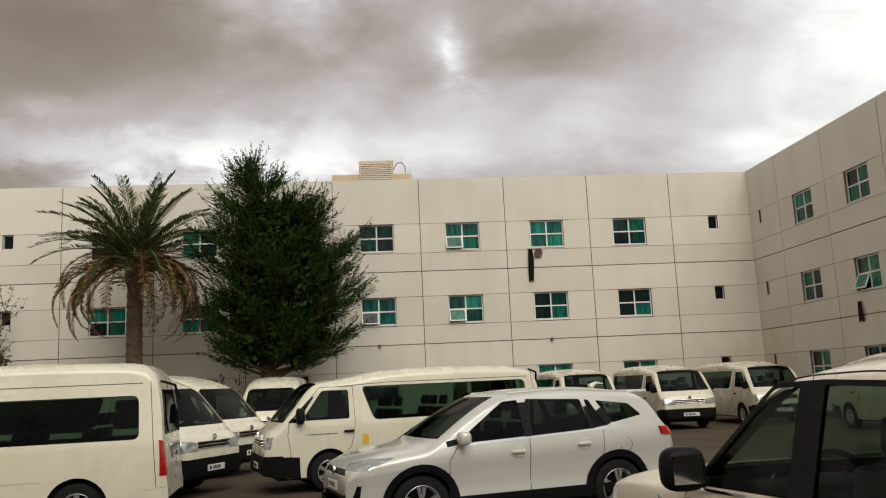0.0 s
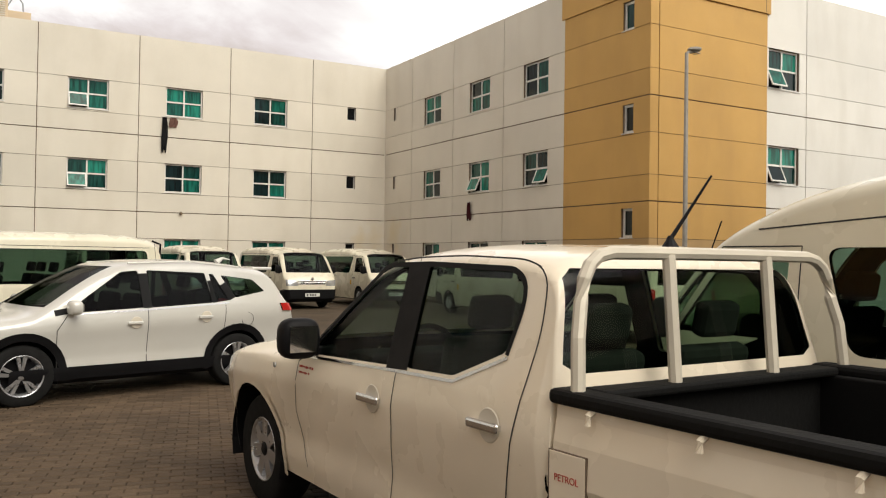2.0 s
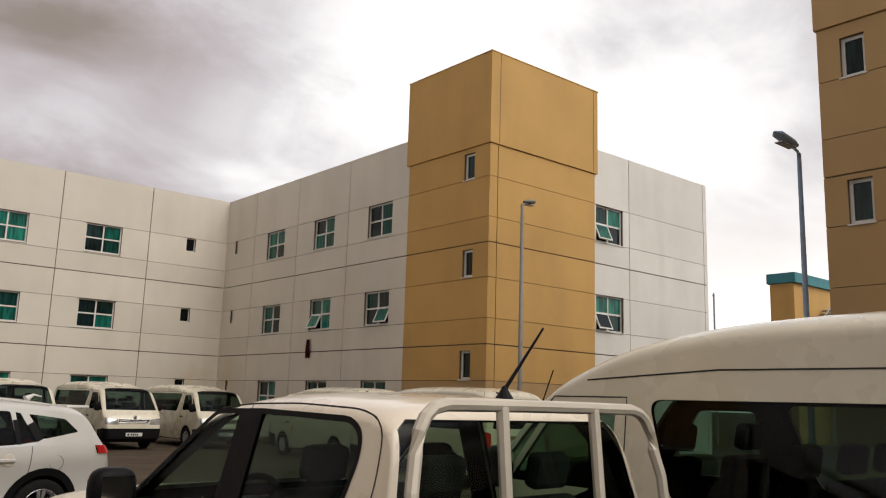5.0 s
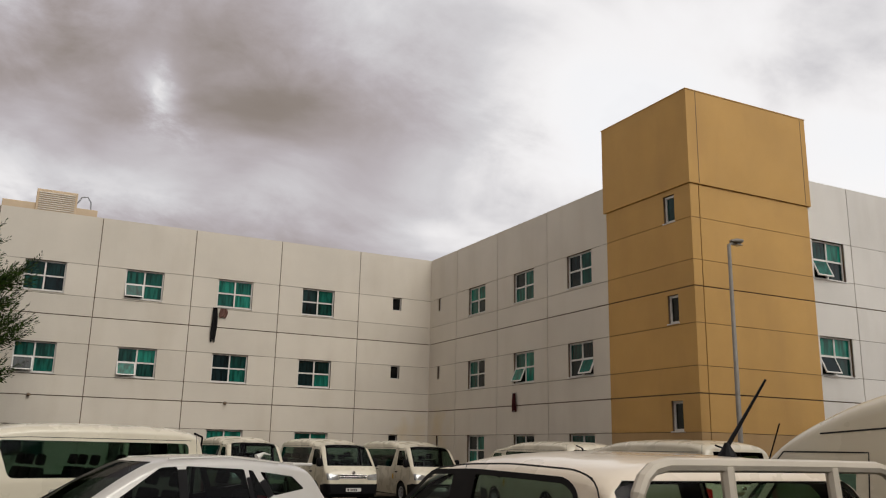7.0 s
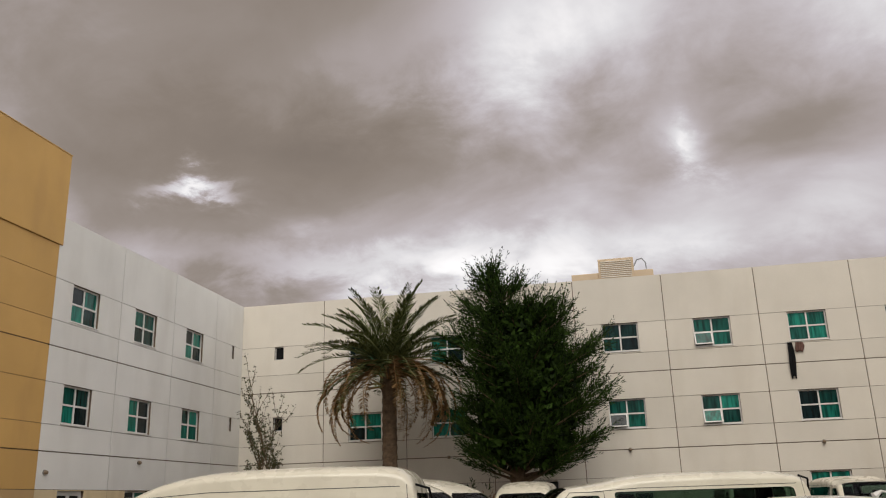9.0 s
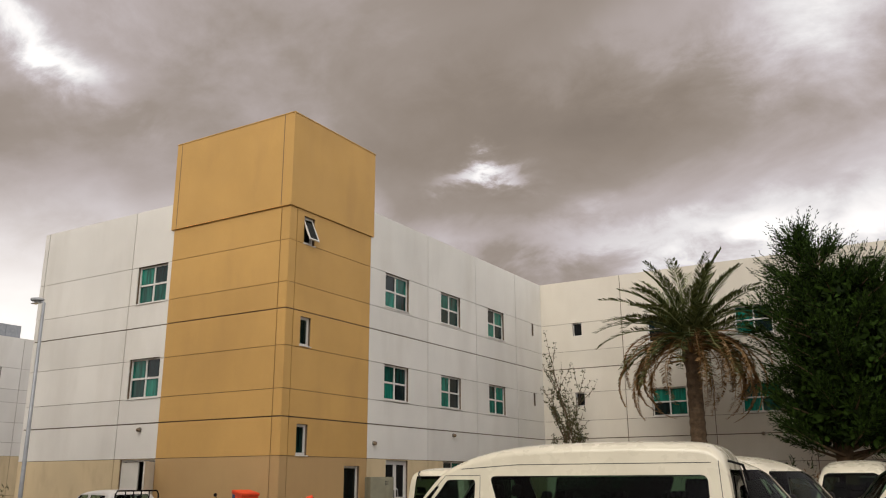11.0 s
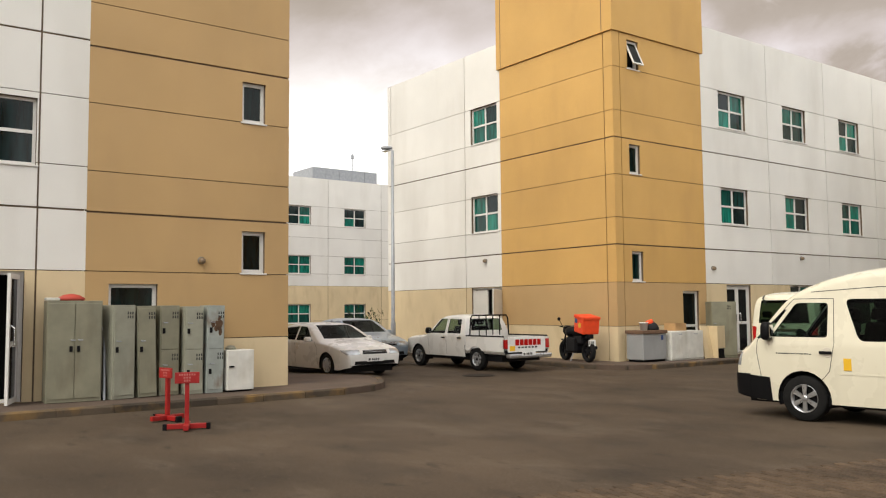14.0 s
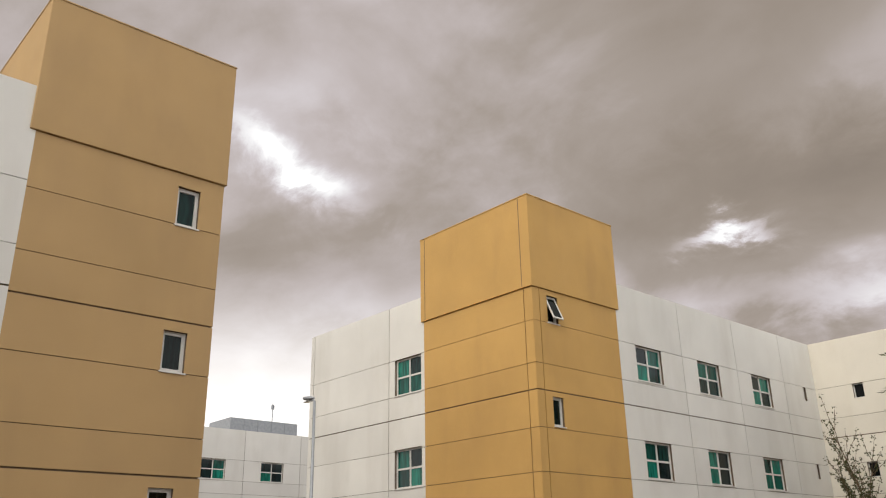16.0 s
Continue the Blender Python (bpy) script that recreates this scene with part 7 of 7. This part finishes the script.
rag = thing("grey_rag", Matrix.Translation((-15.9, 6.5, 0.94)), "crumpled grey rag on the small fridge", "rag")
part("cloth", lathe([(0.10, 0.0), (0.11, 0.03), (0.06, 0.07), (0.01, 0.08)], 9, "z"), M_LOCKB, rag)
bag = thing("red_bag", Matrix.Translation((-15.95, 3.55, 1.90)), "crumpled red and white bag on the steel cupboard", "bag")
part("bag", lathe([(0.20, 0.0), (0.22, 0.04), (0.12, 0.10), (0.01, 0.12)], 10, "z", Matrix.Diagonal((0.7, 1.1, 1, 1))), M_REDINK, bag, smooth=True)
part("paper", box(-0.1, 0.1, -0.42, -0.2, 0.0, 0.05, 0.01), M_WHITEG, bag)
pole = thing("metal_pole", Matrix.Translation((-15.75, 4.08, 0.135)), "thin metal pole leaning between two lockers", "pole")
part("rod", tube([(0.05, 0.0, 0.0), (-0.25, 0.06, 1.25)], 0.022, 8), M_STEEL, pole)
part("cap", tube([(-0.25, 0.0, 1.25), (-0.25, 0.12, 1.25)], 0.03, 8), M_STEEL, pole)

# ---- red parking signs ----
M_SIGNR = material("red_sign_paint", (0.30, 0.008, 0.008), 0.45, vary=0.12, scale=6)
M_LETTER = material("faded_sign_print", (0.42, 0.13, 0.12), 0.6, vary=0.1)


def red_sign(x, y, turn, label):
    ob = thing("parking_sign_stand", Matrix.Translation((x, y, 0)) @ Matrix.Rotation(radians(turn), 4, "Z"), label, "sign", "red sign stands")
    part("base_bar", box(-0.04, 0.04, -0.32, 0.32, 0.015, 0.085, 0.006), M_SIGNR, ob)
    part("base_bar", box(-0.28, 0.28, -0.04, 0.04, 0.02, 0.09, 0.006), M_SIGNR, ob)
    part("post", box(-0.03, 0.03, -0.03, 0.03, 0.085, 0.74, 0.005), M_SIGNR, ob)
    b = part("board", box(0.03, 0.05, -0.17, 0.17, 0.66, 0.82, 0.005), M_SIGNR, ob)
    for k, (w, z) in enumerate(((0.24, 0.785), (0.11, 0.742), (0.10, 0.70))):
        n = 7 if k == 0 else 3
        for j in range(n):
            part("bar", box(0.0505, 0.0525, -w / 2 + w * j / n + 0.006, -w / 2 + w * (j + 1) / n - 0.006, z - 0.013, z + 0.013), M_LETTER, b)
    for y_ in (-0.30, 0.30):
        part("foot_cap", box(-0.045, 0.045, y_ - 0.03, y_ + 0.03, 0.0, 0.09, 0.006), M_BLACK, ob)
    return ob


red_sign(-12.05, 4.28, -22, "red steel stand with a small red sign board in the yard")
red_sign(-13.20, 4.38, -75, "red steel stand with its sign board turned edge-on")

# ---- things at the foot of the ochre tower ----
M_FREEZE = material("silver_grey_enamel", (0.36, 0.37, 0.37), 0.4, 0.2, vary=0.1, stain=(0.2, 0.17, 0.13), stain_amount=0.35, world_space=False)
M_WOOD = material("worn_brown_board", (0.15, 0.085, 0.05), 0.8, vary=0.3, scale=8, world_space=False)
fz = thing("chest_freezer", Matrix.Translation((-16.05, 18.85, 0.135)), "old silver-grey chest freezer by the tower foot", "freezer")
part("body", box(-0.62, 0.0, 0.0, 1.02, 0.06, 0.80, 0.02), M_FREEZE, fz)
part("lid", box(-0.65, 0.03, -0.03, 1.05, 0.80, 0.90, 0.015), M_WOOD, fz)
part("base", box(-0.58, -0.04, 0.04, 0.98, 0.0, 0.07), M_BLACK, fz)
part("badge", box(0.0, 0.004, 0.78, 0.88, 0.62, 0.76), M_BLUE, fz)
bk = thing("white_bucket", Matrix.Translation((-16.25, 19.12, 1.035)), "white plastic bucket standing on the freezer", "bucket")
part("pail", lathe([(0.10, 0.0), (0.125, 0.20), (0.135, 0.20), (0.135, 0.23), (0.12, 0.23)], 18, "z"), M_FRAME, bk, smooth=True)
hb = thing("orange_black_bag", Matrix.Translation((-16.3, 19.5, 1.035)), "orange and black bag slumped on the freezer", "bag")
part("bag", lathe([(0.26, 0.0), (0.28, 0.06), (0.20, 0.18), (0.08, 0.26), (0.01, 0.28)], 14, "z", Matrix.Diagonal((0.7, 1.0, 1, 1))), M_CLOTHB, hb, smooth=True)
part("flap", lathe([(0.15, 0.0), (0.14, 0.06), (0.02, 0.10)], 12, "z", Matrix.Translation((0.0, -0.07, 0.20)) @ Matrix.Rotation(radians(25), 4, "X") @ Matrix.Diagonal((0.7, 1, 1, 1))), M_ORANGE, hb)
cb = thing("white_cupboard", Matrix.Translation((-15.98, 20.02, 0.135)), "low white cupboard with two doors by the tower", "cupboard")
part("body", box(-0.55, -0.02, 0.0, 1.50, 0.0, 0.86, 0.01), M_WHITEG, cb)
for k in range(2):
    d = part("door", box(-0.02, 0.0, 0.02 + 0.73 * k, 0.74 + 0.73 * k, 0.05, 0.84, 0.006), M_WHITEG, cb)
    part("handle", tube([(0.0, 0.30 + 0.73 * k, 0.78), (0.03, 0.31 + 0.73 * k, 0.76), (0.03, 0.43 + 0.73 * k, 0.76), (0.0, 0.44 + 0.73 * k, 0.78)], 0.010, 6), M_STEEL, d)
bx2 = thing("cardboard_box", Matrix.Translation((-16.3, 20.35, 0.995)), "flat brown box lying on the white cupboard", "box")
M_CARD = material("cardboard", (0.42, 0.25, 0.11), 0.85, vary=0.12, scale=5)
part("carton", box(-0.22, 0.2, 0.0, 0.52, 0.0, 0.22, 0.012), M_CARD, bx2)
part("flap", box(-0.20, 0.21, 0.0, 0.26, 0.22, 0.228), M_CARD, bx2)
locker(22.05, 22.85, -16.05, 1.72, M_LOCK, "tall grey-green steel cupboard beside the glass door", 1, 1, turn=-30)
bd = thing("leaning_board", Matrix.Translation((-16.0, 21.62, 0.135)) @ Matrix.Rotation(radians(-10), 4, "Y"), "worn beige board leaning on the wall", "board")
part("board", box(-0.04, 0.0, 0.0, 0.42, 0.0, 1.0, 0.006), M_BUFF, bd)
part("batten", box(-0.06, -0.04, 0.03, 0.09, 0.05, 0.95), M_WOOD, bd)
bd2 = thing("old_cabinet_shell", Matrix.Translation((-15.85, 22.02, 0.135)), "small open cabinet shell standing by the board", "cabinet")
part("side", box(-0.35, 0.0, 0.0, 0.03, 0.0, 0.98, 0.004), M_BUFF, bd2)
part("front", box(-0.02, 0.0, 0.03, 0.40, 0.30, 0.98, 0.004), M_BUFF, bd2)
part("plinth", box(-0.3, -0.02, 0.03, 0.38, 0.0, 0.28, 0.01), M_BLACK, bd2)

# ---- far roof house and stair to the east ----
M_TEAL = material("teal_cladding", (0.02, 0.20, 0.24), 0.5, vary=0.1)
th = thing("far_roof_house", Matrix.Translation((47.6, 23.9, 0.0)), "far buff block with a teal band and an outside stair", "building")
part("wall", box(0.0, 9.0, 0.0, 1.5, -0.2, 9.35, 0.02), M_OCHRE, th)
part("fascia", box(-0.2, 4.6, -0.2, 1.6, 9.35, 9.95, 0.02), M_TEAL, th)
part("terrace", box(3.9, 9.2, -2.2, 0.0, -0.2, 8.1, 0.02), M_WHITE, th)
for k in range(9):
    part("step", box(0.6 + 0.32 * k, 0.92 + 0.32 * k, -1.2, -0.1, 6.0 + 0.24 * k, 6.06 + 0.24 * k), M_STEEL, th)
part("stringer", tube([(0.5, -1.2, 5.9), (3.6, -1.2, 8.15)], 0.06, 6), M_STEEL, th)
part("handrail", tube([(0.5, -1.2, 6.9), (3.6, -1.2, 9.2), (9.0, -2.1, 9.2)], 0.04, 6), M_STEEL, th)
part("handrail", tube([(0.5, -1.2, 6.4), (3.6, -1.2, 8.7), (9.0, -2.1, 8.7)], 0.03, 6), M_STEEL, th)
for k in range(7):
    part("baluster", tube([(0.5 + 0.52 * k, -1.2, 5.95 + 0.38 * k), (0.5 + 0.52 * k, -1.2, 6.9 + 0.385 * k)], 0.03, 6), M_STEEL, th)
for k in range(2):
    pst = thing("roof_mast", Matrix.Translation((39.5 + 1.3 * k, 25.0, 0.0)), "thin far mast beyond the east wing", "mast", "far masts")
    part("pole", lathe([(0.06, 0.0), (0.05, 8.0)], 8, "z"), M_STEEL, pst)
    part("tip", lathe([(0.09, 7.9), (0.03, 8.1)], 8, "z"), M_STEEL, pst)


def manhole(x, y):
    root = thing("manhole_cover", Matrix.Translation((x, y, 0)), "round dark iron manhole cover set in the asphalt", "manhole")
    part("rim", lathe([(0.36, 0.0), (0.37, 0.008), (0.42, 0.008), (0.43, 0.0)], 32, "z", caps=False), M_RUST_IRON, root)
    part("cover", lathe([(0.355, 0.0), (0.355, 0.010), (0.30, 0.012), (0.01, 0.012)], 32, "z"), M_RUST_IRON, root)


M_RUST_IRON = material("dark_cast_iron", (0.022, 0.017, 0.013), 0.8, 0.2, vary=0.4, scale=5, bump=0.4, spec=0.2)
manhole(-16.85, 13.5)


# ---- paving blocks of the yard ----
M_PAVER = material("brown_paving_block", (0.088, 0.060, 0.038), 0.85, vary=0.25, scale=0.9, grain=0.15, bump=0.3, stain=(0.035, 0.026, 0.02), stain_amount=0.6, stain_scale=(0.6, 0.6, 0.6), random_tint=0.22, spec=0.25)
nt = M_PAVER.node_tree
isl = nt.nodes.new("ShaderNodeNewGeometry").outputs["Random Per Island"]
rg = nt.nodes.new("ShaderNodeMapRange")
nt.links.new(isl, rg.inputs[0])
rg.inputs[3].default_value, rg.inputs[4].default_value = 0.72, 1.2
mx = nt.nodes.new("ShaderNodeMix")
mx.data_type, mx.blend_type = "RGBA", "MULTIPLY"
mx.inputs[0].default_value = 1.0
base_link = nt.nodes["Principled BSDF"].inputs["Base Color"].links[0].from_socket
nt.links.new(base_link, mx.inputs[6])
nt.links.new(rg.outputs[0], mx.inputs[7])
nt.links.new(mx.outputs[2], nt.nodes["Principled BSDF"].inputs["Base Color"])
RED_PAVER = material("red_paving_block", (0.17, 0.055, 0.035), 0.85, vary=0.25, scale=0.9, spec=0.25)


def paver_shape(w, d, h=0.012, c=0.006):
    v = [(-w / 2, -d / 2, 0), (w / 2, -d / 2, 0), (w / 2, d / 2, 0), (-w / 2, d / 2, 0)]
    v += [(-w / 2, -d / 2, h - c), (w / 2, -d / 2, h - c), (w / 2, d / 2, h - c), (-w / 2, d / 2, h - c)]
    v += [(-w / 2 + c, -d / 2 + c, h), (w / 2 - c, -d / 2 + c, h), (w / 2 - c, d / 2 - c, h), (-w / 2 + c, d / 2 - c, h)]
    f = [(8, 9, 10, 11)]
    for a in (0, 4):
        f += [(a + k, a + (k + 1) % 4, a + 4 + (k + 1) % 4, a + 4 + k) for k in range(4)]
    return v, f


PW, PD = 0.20, 0.10
pv, pf = paver_shape(PW - 0.006, PD - 0.006)
one = bpy.data.meshes.new("paving_block")
one.from_pydata(pv, [], pf)
one.materials.append(M_PAVER)
many_v, many_f = [], []
rp = random.Random(21)
turn = Matrix.Rotation(radians(-14), 4, "Z")
for j in range(-10, 78):
    for i in range(-34, 26):
        cx, cy = (i + 0.5 * (j % 2)) * PW, 4.2 + j * PD
        q = turn @ Vector((cx, cy, 0))
        lift = rp.uniform(-0.003, 0.002)
        if -8 <= i < 7 and 24 <= j < 44:
            ob = new("paving_block", one)
            ob.parent = ground
            ob.matrix_local = Matrix.Translation((q.x, q.y, 0.0005 + lift)) @ turn
        else:
            k = len(many_v)
            m = Matrix.Translation((q.x, q.y, 0.0005 + lift)) @ turn
            many_v += [tuple(m @ Vector(v)) for v in pv]
            many_f += [tuple(a + k for a in f) for f in pf]
me = bpy.data.meshes.new("paving_blocks")
me.from_pydata(many_v, [], many_f)
me.materials.append(M_PAVER)
ob = new("paving_blocks", me)
ob.parent = ground
tagged(ob, kind="stuff")
